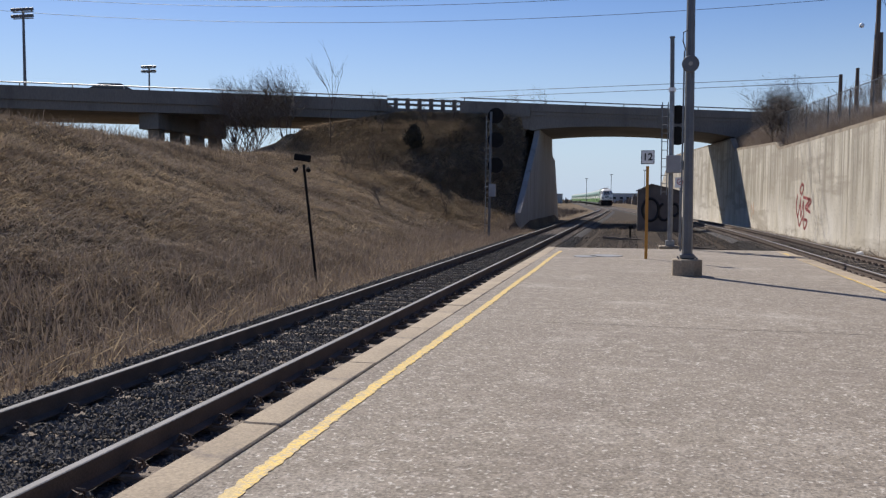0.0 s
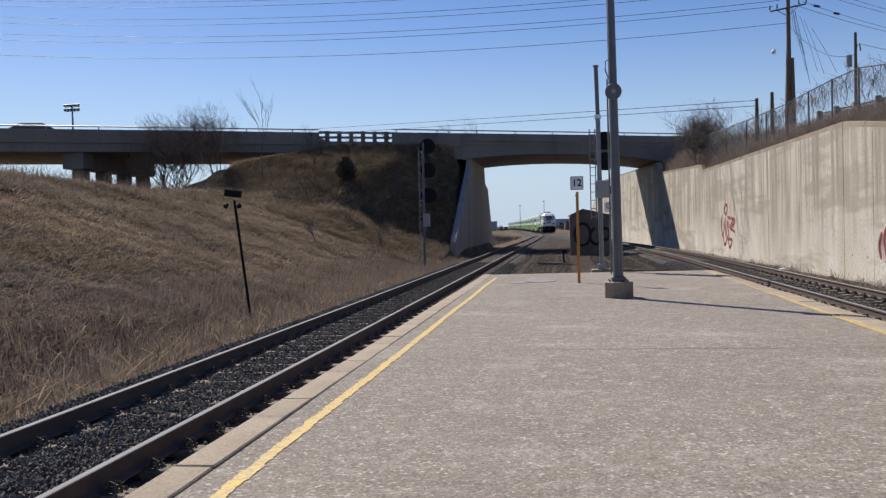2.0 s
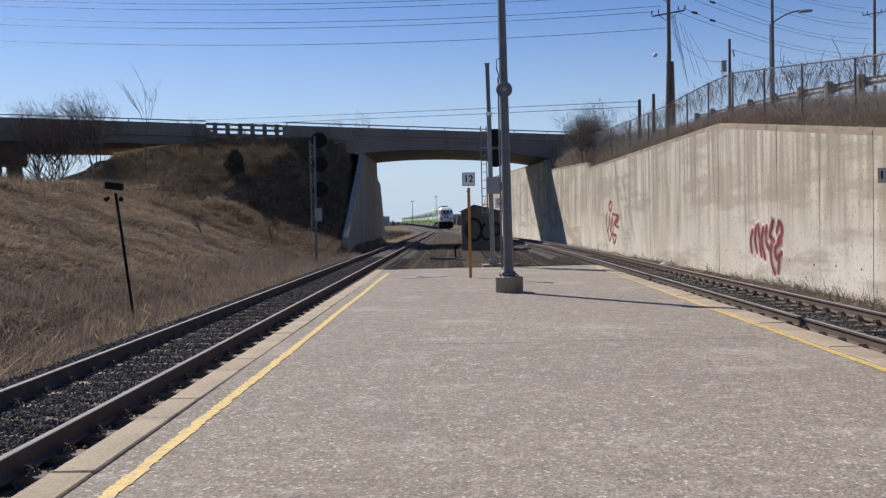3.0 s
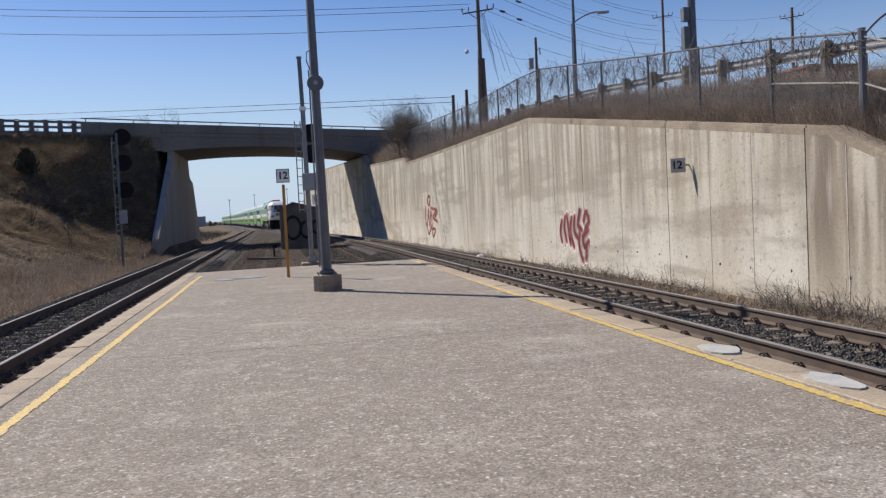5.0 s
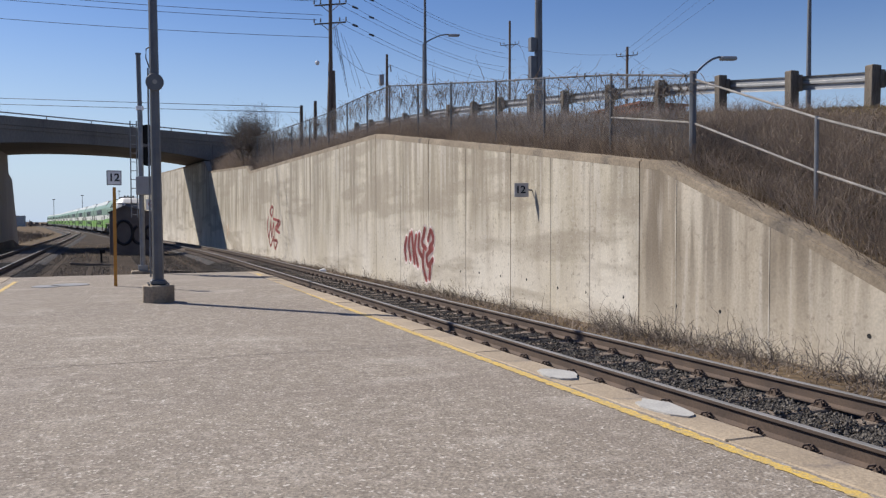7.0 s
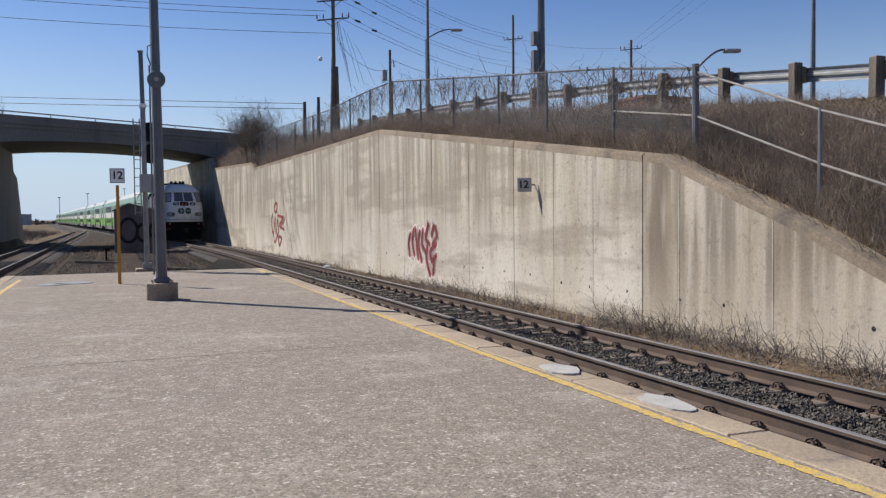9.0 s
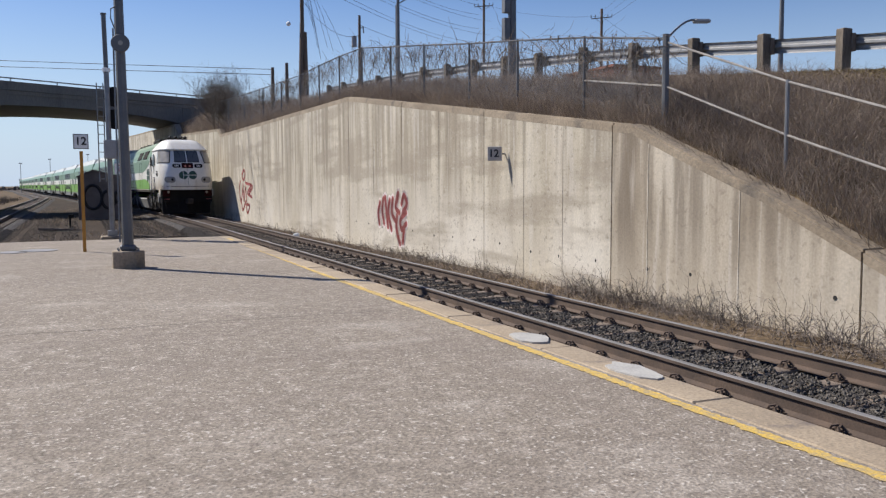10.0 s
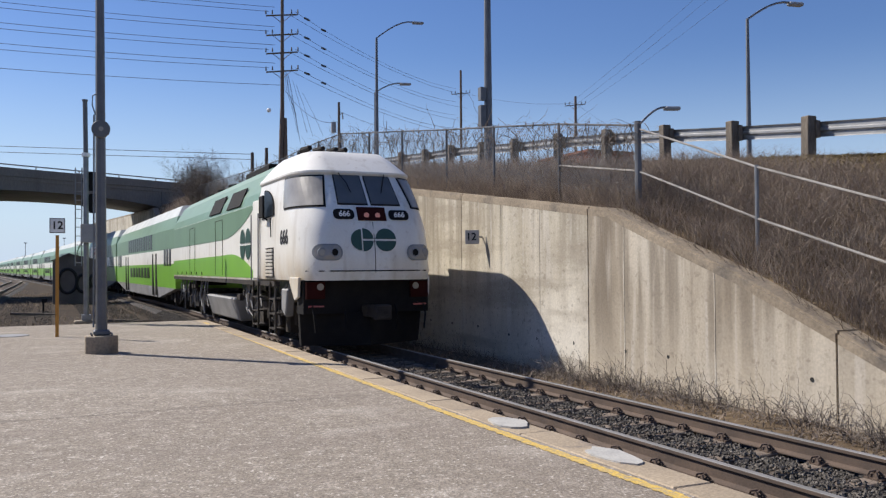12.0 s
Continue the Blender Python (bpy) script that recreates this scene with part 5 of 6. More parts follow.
def curvy(pts, k=8):
    t = np.arange(len(pts))
    tt = np.linspace(0, len(pts) - 1, (len(pts) - 1) * k + 1)
    y, z = zip(*pts)
    return list(zip(hermite(tt, list(zip(t, y))), hermite(tt, list(zip(t, z)))))


def graffiti(name, strokes, wfill, wout, label, fill, out):
    top = empty(name, Matrix(), label, "graffiti", kind="structure")
    b1, b2 = bmesh.new(), bmesh.new()
    for s in strokes:
        c = curvy(s)
        if out:
            ribbon(b1, c, wout, 0.004)
        ribbon(b2, c, wfill, 0.008)
    if out:
        part("outline", b1, out, top)
    else:
        b1.free()
    part("paint", b2, fill, top)


graffiti("graffiti", [[(26.38, 1.17), (26.54, 0.84), (26.44, 0.48)], [(26.06, 1.32), (26.17, 0.94), (26.01, 0.5)], [(25.9, 1.37), (25.8, 0.95), (25.66, 0.4)], [(25.5, 1.28), (25.62, 0.86), (25.35, 0.32)], [(25.22, 1.33), (25.3, 0.88), (24.98, 0.61)],
                      [(24.86, 1.25), (24.76, 1.5), (24.98, 1.07), (24.67, 0.89)], [(24.48, 1.17), (24.27, 1.45), (24.06, 1.17), (24.39, 0.9)], [(24.86, 0.8), (24.91, 0.35), (24.63, -0.09)], [(24.11, 0.91), (24.58, 0.67), (24.48, 0.37), (24.11, 0.56)], [(24.3, 0.38), (24.39, -0.03)]],
         0.17, 0.33, "red spray-painted lettering with pale outlines on the concrete", M_RED, M_PINK)
graffiti("graffiti", [[(48.34, 2.64), (47.96, 2.47), (48.37, 2.07), (48.84, 2.32), (48.34, 2.64)], [(49.35, 1.99), (49.62, 1.49), (49.24, 0.83), (48.63, 1.66)], [(48.62, 1.82), (48.42, 0.84), (47.91, 1.66), (47.72, 0.85)], [(47.9, 1.9), (46.54, 1.74), (47.39, 1.34), (46.27, 1.11)],
                      [(49.23, 0.91), (48.77, 0.34), (47.95, 0.85)], [(47.95, 0.77), (47.51, 0.21), (46.89, 0.63), (47.65, 0.69)], [(46.61, 1.82), (46.1, 1.66), (47.01, 1.31)]],
         0.17, 0.2, "thin red spray-painted scrawl on the concrete", M_RED, None)
graffiti("graffiti", [[(116, 1.9), (116, 0.7)], [(115, 0.8), (114, 1.8), (113, 0.8)], [(112, 1.8), (111, 1.2), (112, 0.8), (112.5, 1.4)], [(110, 1.8), (109.5, 0.8), (108.5, 1.8)]], 0.25, 0.3, "grey spray-painted scrawl low on the far wall", M_BLUEG, None)
graffiti("graffiti", [[(64.6, 1.4), (64.2, 0.9), (64.5, 0.4)], [(63.8, 1.5), (63.5, 0.7)]], 0.16, 0.2, "faded orange spray marks on the concrete", mat("faded_orange_spray", (0.42, 0.24, 0.14), rough=0.8), None)

# form-tie holes near the foot of the wall: black discs, the shade inside painted on
bm = bmesh.new()
rod(bm, (0.06, 0, 0), (-0.002, 0, 0), 0.034, n=10)
hole = mesh_of("tie_hole", bm, M_DARK)
rnd = random.Random(9)
for y in np.arange(6.0, 30, 1.35):
    for z in (0.35,):
        piece("tie_hole", hole, retaining_wall, pose(float(wall_x(y)), y + rnd.uniform(-0.2, 0.2), z - 0.28 + rnd.uniform(-0.05, 0.05) + 0.012 * y))

# ---- chain-link fence along the top of the wall ----
FENCE = [(12.95, 4.51), (15.6, 4.95), (18.46, 5.33), (21.1, 5.66), (24.2, 6.08), (27.0, 6.45), (29.9, 6.84), (32.6, 6.9), (35.4, 6.9), (38.4, 6.86), (42.0, 6.95), (46.0, 7.05), (51.0, 7.2), (56.0, 7.4), (62.0, 7.6)]


def fence_x(y):
    return float(wall_x(y)) + 0.66


fence = empty("chain_link_fence", Matrix(), "rusty chain-link fence overgrown with bare vines above the wall", "fence")
for k, (y, z) in enumerate(FENCE):
    bm = bmesh.new()
    r = 0.065 if k == 0 else 0.032
    rod(bm, (fence_x(y), y, float(ground_z(fence_x(y), y)) - 0.2), (fence_x(y), y, z + (0.05 if k == 0 else 0)), r, n=8)
    part("post", bm, M_POLE, fence)
for (y0, z0), (y1, z1) in zip(FENCE[:-1], FENCE[1:]):
    bm = bmesh.new()
    rod(bm, (fence_x(y0), y0, z0 - 0.03), (fence_x(y1), y1, z1 - 0.03), 0.022, n=6)
    part("top_rail", bm, M_POLE, fence)
LOW = [(12.95, 4.42, 3.6), (10.06, 3.36, 2.53), (7.2, 2.45, 1.6), (4.4, 1.6, 0.7), (1.6, 0.8, -0.1)]
for (y0, a0, b0), (y1, a1, b1) in zip(LOW[:-1], LOW[1:]):
    for p0, p1 in ((a0, a1), (b0, b1)):
        bm = bmesh.new()
        rod(bm, (fence_x(y0), y0, p0), (fence_x(y1), y1, p1), 0.02, n=6)
        part("sloping_rail", bm, M_PIPE, fence, "galvanised sloping pipe rail")
    bm = bmesh.new()
    rod(bm, (fence_x(y1), y1, float(ground_z(fence_x(y1), y1)) - 0.3), (fence_x(y1), y1, a1 + 0.03), 0.032, n=8)
    part("post", bm, M_GALV, fence)
bm = bmesh.new()
rod(bm, (fence_x(15.6), 15.6, 4.0), (fence_x(12.95), 12.95, 3.6), 0.022, n=6)
part("mid_rail", bm, M_PIPE, fence)


def fence_top(y):
    return lerp_table(y, FENCE)


# woven wire
v, f = [], []
step = 0.085
for sgn in (-1, 1):
    for c in np.arange(10, 66, step):
        pts = []
        for y in np.linspace(c, c + sgn * 2.1, 8):
            t = abs(y - c) / 2.1
            if y < 12.95 or y > 62:
                continue
            top = float(fence_top(y)) - 0.03
            z = top - 2.0 * t
            if z < float(ground_z(fence_x(y), y)) + 0.05:
                continue
            pts.append((fence_x(y), y, z))
        for p, q in zip(pts[:-1], pts[1:]):
            k = len(v)
            v += [(p[0], p[1], p[2] - 0.0036), (q[0], q[1], q[2] - 0.0036), (q[0], q[1], q[2] + 0.0036), (p[0], p[1], p[2] + 0.0036)]
            f.append((k, k + 1, k + 2, k + 3))
ob = raw("woven_wire", v, f, M_GALV)
ob.parent = fence
tagged(ob, kind="stuff")


def strands(name, paths, r0, material):
    """Thin three-sided twigs along many point rows, in one mesh."""
    v, f = [], []
    for path, r in paths:
        n = len(path)
        base = len(v)
        for i, p in enumerate(path):
            w = r * (1 - 0.75 * i / max(1, n - 1)) * r0
            for k in range(3):
                a = k * 2.094 + i
                v.append((p[0] + w * math.cos(a), p[1] + w * math.sin(a), p[2] + w * 0.5 * math.sin(a + 1)))
        for i in range(n - 1):
            for k in range(3):
                a, b = base + i * 3 + k, base + i * 3 + (k + 1) % 3
                f.append((a, b, b + 3, a + 3))
    return raw(name, v, f, material)


rnd = random.Random(21)
paths = []
for k in range(1500):
    y = 13.0 + 40 * rnd.random() ** 1.15
    z = float(fence_top(y)) + rnd.uniform(-0.45, 0.06) if rnd.random() < 0.75 else float(fence_top(y)) - rnd.uniform(0.3, 1.6)
    p = Vector((fence_x(y) + rnd.uniform(-0.1, 0.1), y, z))
    d = Vector((rnd.uniform(-0.3, 0.3), rnd.uniform(-1, 1), rnd.uniform(-0.6, 0.25))).normalized()
    pts = []
    for i in range(rnd.randint(5, 10)):
        pts.append(p.copy())
        d = (d + Vector((rnd.uniform(-0.35, 0.35), rnd.uniform(-0.6, 0.6), rnd.uniform(-0.6, 0.35)))).normalized()
        p = p + d * 0.14
    paths.append((pts, 1.0))
tagged(strands("vine", paths, 0.011, M_WEED), "tangle of bare brown vines over the fence", "vine", kind="stuff")

# ---- guardrail on the road ----
guardrail = empty("guardrail", Matrix(), "steel road guardrail on stout grey timber posts", "guardrail")
GP = [(5.6, 4.18), (7.9, 4.42), (10.25, 4.66), (12.6, 4.90), (14.75, 5.14), (17.1, 5.42), (19.6, 5.69), (22.1, 5.94), (24.8, 6.16), (27.2, 6.38), (29.8, 6.62), (32.3, 6.78), (35, 7.0), (38, 7.2), (41, 7.35), (44, 7.5), (47, 7.7), (50, 7.85)]
bm = bmesh.new()
box(bm, (0, 0, -0.45), (0.24, 0.22, 1.5))
bevel(bm, 0.02)
gpost = mesh_of("post", bm, M_WOODPOST)
rnd = random.Random(5)
for y, z in GP:
    piece("post", gpost, guardrail, pose(14.5, y, z - 0.30, rnd.uniform(-1, 1), rnd.uniform(-1, 1), rnd.uniform(-4, 4)))
prof = [(0, 0.16), (0.05, 0.13), (0.05, 0.05), (0.0, 0.02), (0.0, -0.02), (0.05, -0.05), (0.05, -0.13), (0, -0.16)]
bm = bmesh.new()
rings = [[bm.verts.new((14.68 + px, y, z - 0.27 + pz)) for px, pz in prof] for y, z in [(0, 3.6)] + GP]
for a, b in zip(rings[:-1], rings[1:]):
    for i in range(len(prof) - 1):
        bm.faces.new((a[i], a[i + 1], b[i + 1], b[i]))
part("beam", bm, M_SILVER, guardrail, "corrugated galvanised beam")
bm = bmesh.new()
box(bm, (0.11, 0, -0.22), (0.12, 0.3, 0.36))
blk = mesh_of("block", bm, M_WOODPOST)
for y, z in GP:
    piece("block", blk, guardrail, pose(14.5, y, z - 0.06))

bm = bmesh.new()
ring = [(15.2, y, float(lerp_table(y, ROAD_Z)) + 0.03) for y in range(-20, 76, 4)]
vs = [[bm.verts.new((x, y, z + (0.02 if x > 16 else 0))) for x in (15.2, 30.0)] for x0, y, z in ring]
for a, b in zip(vs[:-1], vs[1:]):
    bm.faces.new((a[0], a[1], b[1], b[0]))
solid("road", bm, M_GRAVELROAD, "grey asphalt road up to the bridge", "road", "structure")


# ---- poles, street lamps and overhead lines ----
def street_lamp(x, y, ztop, arm, r=0.09, zb=None, boxes=(), lab="galvanised street lamp with a curved arm by the road"):
    z0 = float(ground_z(x, y)) - 0.3 if zb is None else zb
    top = empty("street_lamp", pose(x, y, 0), lab, "street lamp", "street lamps along the road")
    bm = bmesh.new()
    rod(bm, (0, 0, z0), (0, 0, ztop), r * 0.9, r * 0.5, n=10)
    part("pole", bm, M_POLE, top)
    for dz, (ax, az) in arm:
        bm = bmesh.new()
        pts = [(ax * t, 0, ztop + dz + az * math.sin(t * 1.571)) for t in np.linspace(0, 1, 7)]
        tube(bm, pts, 0.045, 6)
        part("arm", bm, M_GALV, top)
        bm = bmesh.new()
        box(bm, (ax + 0.3 * (1 if ax > 0 else -1), 0, ztop + dz + az - 0.03), (0.75, 0.28, 0.15), Matrix.Rotation(radians(-4), 4, "Y"))
        bevel(bm, 0.05)
        part("lantern", bm, M_BOX, top, "grey cobra-head lantern")
    for bx, bz, h in boxes:
        bm = bmesh.new()
        box(bm, (bx, 0, bz), (0.2, 0.2, h))
        part("control_box", bm, M_POLE, top)
    return top


street_lamp(18.3, 48, 15.95, [(0, (2.5, 1.3))], 0.14)
street_lamp(18.75, 49.5, 12.9, [(0, (1.8, 0.75))], 0.09)
street_lamp(20.8, 26, 7.25, [(0, (1.35, 0.8))], 0.07)
street_lamp(24.5, 24, 11.3, [(0, (2.3, 0.95))], 0.12)
street_lamp(13.05, 24, 14.0, [(0, (2.4, 1.0))], 0.165, boxes=((-0.22, 7.42, 0.42), (-0.22, 6.68, 0.72)), lab="thick grey steel pole with two control boxes")


def utility_pole(x, y, ztop, arms, r=0.17, lab="weathered timber utility pole with crossarms", extra=None, zb=None, half=1.15):
    z0 = float(ground_z(x, y)) - 0.3 if zb is None else zb
    top = empty("utility_pole", pose(x, y, 0), lab, "utility pole", "utility poles")
    bm = bmesh.new()
    rod(bm, (0, 0, z0), (0.02, 0, ztop), r, r * 0.7, n=10)
    part("pole", bm, M_UPOLE, top)
    for z in arms:
        bm = bmesh.new()
        box(bm, (0, 0, z), (half * 2, 0.10, 0.09), Matrix.Rotation(radians(-9), 4, "Y"))
        arm = part("crossarm", bm, M_WOODPOST, top)
        for s in (-1.0, -0.6, 0.6, 1.0):
            bm = bmesh.new()
            rod(bm, (s * half, 0, z + 0.1 + s * 0.17 * half / 1.15), (s * half, 0, z + 0.38 + s * 0.17), 0.06, 0.04, n=7)
            part("insulator", bm, M_POLE, arm)
        for s in (-1, 1):
            bm = bmesh.new()
            rod(bm, (0, 0.05, z - 0.55), (s * half * 0.6, 0.05, z + s * 0.1), 0.025, n=5)
            part("brace", bm, M_UPOLE, arm)
    if extra:
        extra(top)
    return top


def stub(top):
    bm = bmesh.new()
    rod(bm, (-0.35, -0.6, 7.0), (-0.15, -0.6, 12.9), 0.16, n=8)
    rod(bm, (0.12, -0.6, 7.0), (0.02, -0.6, 12.3), 0.16, n=8)
    part("old_stub", bm, M_UPOLE, top, "sawn-off stub of an older pole")
    bm = bmesh.new()
    bmesh.ops.create_uvsphere(bm, u_segments=10, v_segments=6, radius=0.16, matrix=Matrix.Translation((-0.95, 0, 12.9)))
    part("insulator_ball", bm, M_SIGNW, top)
    rr = random.Random(8)
    for k in range(9):
        bm = bmesh.new()
        x = rr.uniform(0.4, 2.6)
        zz = 16.2 - x * 0.7
        tube(bm, [(x * 0.6, 0.3, zz), (x * 0.9, 0.3, zz - 1.4), (x + 0.5, 0.3, zz - rr.uniform(2.5, 5.0))], 0.012, 3)
        part("loose_cable", bm, M_WIRE, top)


def can(top):
    bm = bmesh.new()
    rod(bm, (-0.42, 0, 12.3), (-0.42, 0, 13.1), 0.2, n=12)
    part("transformer", bm, M_BOX, top, "grey transformer can")
    bm = bmesh.new()
    tube(bm, [(0, 0, 13.6), (0.3, 0, 13.9), (0.35, 0, 13.4)], 0.06, 5)
    part("cutout", bm, M_POLE, top)


tall_pole = utility_pole(14.95, 58, 20.9, (19.75, 18.35, 17.05, 15.75), 0.165, extra=stub, lab="tall timber utility pole with four crossarms and a sawn stub")
utility_pole(20.45, 62, 14.7, (), 0.14, extra=can, lab="short timber pole with a transformer can")
utility_pole(47.7, 95, 27.0, (24.0,), 0.2, half=1.3)
utility_pole(55.0, 80, 21.4, (20.4,), 0.2, half=1.4)
utility_pole(10.61, 48, 8.45, (), 0.13, lab="short dark timber post at the fence")
utility_pole(11.5, 48.3, 8.8, (), 0.13, lab="short dark timber post at the fence")


def wires(pairs, r, sag, label):
    for a, b in pairs:
        cu = bpy.data.curves.new("overhead_wire", "CURVE")
        cu.dimensions, cu.bevel_depth, cu.bevel_resolution = "3D", r, 0
        sp = cu.splines.new("POLY")
        n = 24
        sp.points.add(n)
        for i in range(n + 1):
            t = i / n
            p = Vector(a).lerp(Vector(b), t)
            sp.points[i].co = (p.x, p.y, p.z - 4 * sag * t * (1 - t), 1)
        cu.materials.append(M_WIRE)
        tagged(new("overhead_wire", cu), label, "cable", "overhead wires")


lev = (19.9, 18.5, 17.2, 15.9)
wires([((14.0, 58, z), (-75, 58, z + 5.5)) for z in lev] + [((14.5, 58.3, z + 0.45), (-75, 59.5, z + 6.3)) for z in lev] + [((14.9, 58, 14.75), (-75, 58, 20.2))], 0.016, 2.5, "thin dark overhead power line across the sky")
wires([((15.9, 58, z + 0.2), (47.0, 95, 24.6 - k * 1.7)) for k, z in enumerate(lev)] + [((15.4, 58, z), (48.6, 95, 23.9 - k * 1.7)) for k, z in enumerate(lev)] + [((15, 58, 14.6), (20.45, 62, 13.2)), ((20.45, 62, 14.0), (47.7, 95, 18.5))], 0.015, 0.9, "thin dark overhead power line to the roadside poles")
wires([((47.7, 95, 24.2), (55.0, 80, 20.6)), ((55.2, 80, 20.5), (70, 82, 16)), ((54.0, 80, 20.4), (36, 20, 25)), ((55.0, 80, 20.4), (38, 20, 25.5)), ((56.0, 80, 20.4), (41, 20, 26))], 0.012, 0.6, "faint overhead wire above the road")
wires([((10.6, 48, 8.35), (-44, 77, 11.5)), ((10.6, 48, 8.05), (-44, 77, 11.0))], 0.016, 0.12, "pair of thin wires crossing over the bridge")


for k, z in enumerate((19.95, 18.55, 17.25, 15.95)):
    for d, dz in ((0.10, 0.1), (0.035, 0.05)):
        a, b = Vector((15.9, 58, z + 0.2)), Vector((47.0, 95, 24.6 - k * 1.7))
        bm = bmesh.new()
        for j in range(5):
            p = a.lerp(b, d + j * 0.0035) + Vector((0, 0, -dz - 4 * 0.9 * d * (1 - d)))
            rod(bm, p, p + (b - a).normalized() * 0.06, 0.085, 0.05, n=8)
        rod(bm, a.lerp(b, d - 0.002) + Vector((0, 0, -dz - 4 * 0.9 * d * (1 - d))), a.lerp(b, d + 0.02) + Vector((0, 0, -dz - 4 * 0.9 * d * (1 - d))), 0.025, n=5)
        bmesh.ops.translate(bm, verts=bm.verts[:], vec=(-14.95, -58, 0))
        part("insulator_string", bm, M_POLE, tall_pole, "dark string of insulator discs on a wire")


def flood_mast(x, y, ztop, s):
    top = empty("floodlight_mast", pose(x, y, 0), "tall floodlight mast with a cluster of lamps beyond the bridge", "floodlight mast", "floodlight masts")
    bm = bmesh.new()
    rod(bm, (0, 0, -1.0), (0, 0, ztop), 0.3 * s, 0.16 * s, n=8)
    part("pole", bm, M_POLE, top)
    for z in (ztop - 0.2 * s, ztop - 1.1 * s):
        bm = bmesh.new()
        box(bm, (0, 0, z), (3.2 * s, 0.12, 0.12))
        bar = part("crossbar", bm, M_POLE, top)
        for k in range(5):
            bm = bmesh.new()
            box(bm, ((k - 2) * 0.72 * s, -0.2, z + 0.3 * s), (0.5 * s, 0.35, 0.42 * s), Matrix.Rotation(radians(20), 4, "X"))
            part("floodlight", bm, M_POLE, bar)


flood_mast(-82.3, 100, 27.3, 1.0)
flood_mast(-94.5, 150, 27.6, 0.95)

# ---- hut between the tracks ----
hut = empty("equipment_hut", pose(1.65, 58.2, -0.45), "dark gabled equipment hut with black spray paint", "hut")
bm = bmesh.new()
prism(bm, [(-1.4, -1.2, 0), (1.4, -1.2, 0), (1.4, -1.2, 2.7), (-0.5, -1.2, 3.15), (-1.4, -1.2, 2.75)], (0, 2.4, 0))
part("shell", bm, M_HUT, hut)
bm = bmesh.new()
prism(bm, [(1.5, -1.3, 2.68), (-0.5, -1.3, 3.16), (-1.5, -1.3, 2.73), (-1.5, -1.3, 2.79), (-0.5, -1.3, 3.24), (1.5, -1.3, 2.74)], (0, 2.6, 0))
part("roof", bm, M_HUT, hut)
bm = bmesh.new()
for cx, cz, rr_, n0, n1 in ((-0.55, 1.5, 0.75, 0, 26), (0.35, 1.35, 0.55, 4, 22), (1.0, 1.5, 0.4, 0, 26)):
    for k in range(n0, n1):
        a, b = k / 26 * 6.283 + 0.8, (k + 1) / 26 * 6.283 + 0.8
        rod(bm, (cx + rr_ * 0.7 * math.cos(a), -1.215, cz + rr_ * math.sin(a)), (cx + rr_ * 0.7 * math.cos(b), -1.215, cz + rr_ * math.sin(b)), 0.09, n=4)
part("spray_paint", bm, M_INK, hut, "black spray-painted loops")

# scrap rails and lineside clutter
for k, (x, y, a, ln) in enumerate(((3.3, 33.5, 25, 2.6), (3.8, 35.0, 55, 1.8), (2.6, 36.5, -10, 1.6), (-0.6, 44, 5, 2.0))):
    bm = bmesh.new()
    box(bm, (0, 0, 0), (ln, 0.14, 0.12))
    bevel(bm, 0.015)
    ob = solid("scrap_timber", bm, M_TIE, "discarded dark timber lying on the ballast", "timber", group="scrap timbers")
    ob.matrix_basis = pose(x, y, -0.33, 0, 4, a)
bm = bmesh.new()
rod(bm, (0, 0, 0), (0, 0, 0.6), 0.05, n=8)
box(bm, (0.05, 0, 0.62), (0.25, 0.12, 0.2))
sw = solid("switch_stand", bm, M_BLACK, "small dark switch stand beside the track", "switch stand")
sw.matrix_basis = pose(-0.2, 47, -0.42)
bm = bmesh.new()
bmesh.ops.create_icosphere(bm, subdivisions=2, radius=0.16)
for q in bm.verts:
    q.co *= 1 + 0.35 * noise.noise(q.co * 9)
    q.co.z *= 0.6
bag = solid("litter_bag", bm, M_SIGNW, "crumpled white plastic bag beside the wall track", "litter")
bag.matrix_basis = pose(8.3, 33.6, -0.28)

# low manhole stains on the platform end
for k, (x, y, sx, sy) in enumerate(((-0.9, 25.5, 0.5, 0.5), (-1.5, 25.1, 0.35, 0.45))):
    bm = bmesh.new()
    prism(bm, [(x + sx * math.cos(a), y + sy * math.sin(a), -0.02) for a in np.linspace(0, 6.283, 19)[:-1]], (0, 0, 0.031))
    solid("manhole_cover", bm, M_SIGNG, "flat dark cover set in the platform asphalt", "manhole cover", "structure")

# a dark car on the bridge
car = empty("car", pose(-38.3, float(deck_y(-38.3)) + 3.0, 8.75, 0, 0, 20), "dark sedan crossing the bridge behind the parapet", "car")
bm = bmesh.new()
prism(bm, [(-2.2, -0.85, 0.3), (2.2, -0.85, 0.3), (2.25, -0.85, 0.75), (1.4, -0.85, 0.95), (0.7, -0.85, 1.42), (-0.9, -0.85, 1.42), (-1.6, -0.85, 0.98), (-2.2, -0.85, 0.85)], (0, 1.7, 0))
bevel(bm, 0.06)
part("body", bm, M_CAR, car)
bm = bmesh.new()
rod(bm, (0, -0.9, 0.32), (0, -0.72, 0.32), 0.32, n=16)
tyre = mesh_of("wheel", bm, M_BLACK)
for x in (-1.35, 1.35):
    for y in (0, 1.62):
        piece("wheel", tyre, car, pose(x, y, 0))

# ---- plants ----


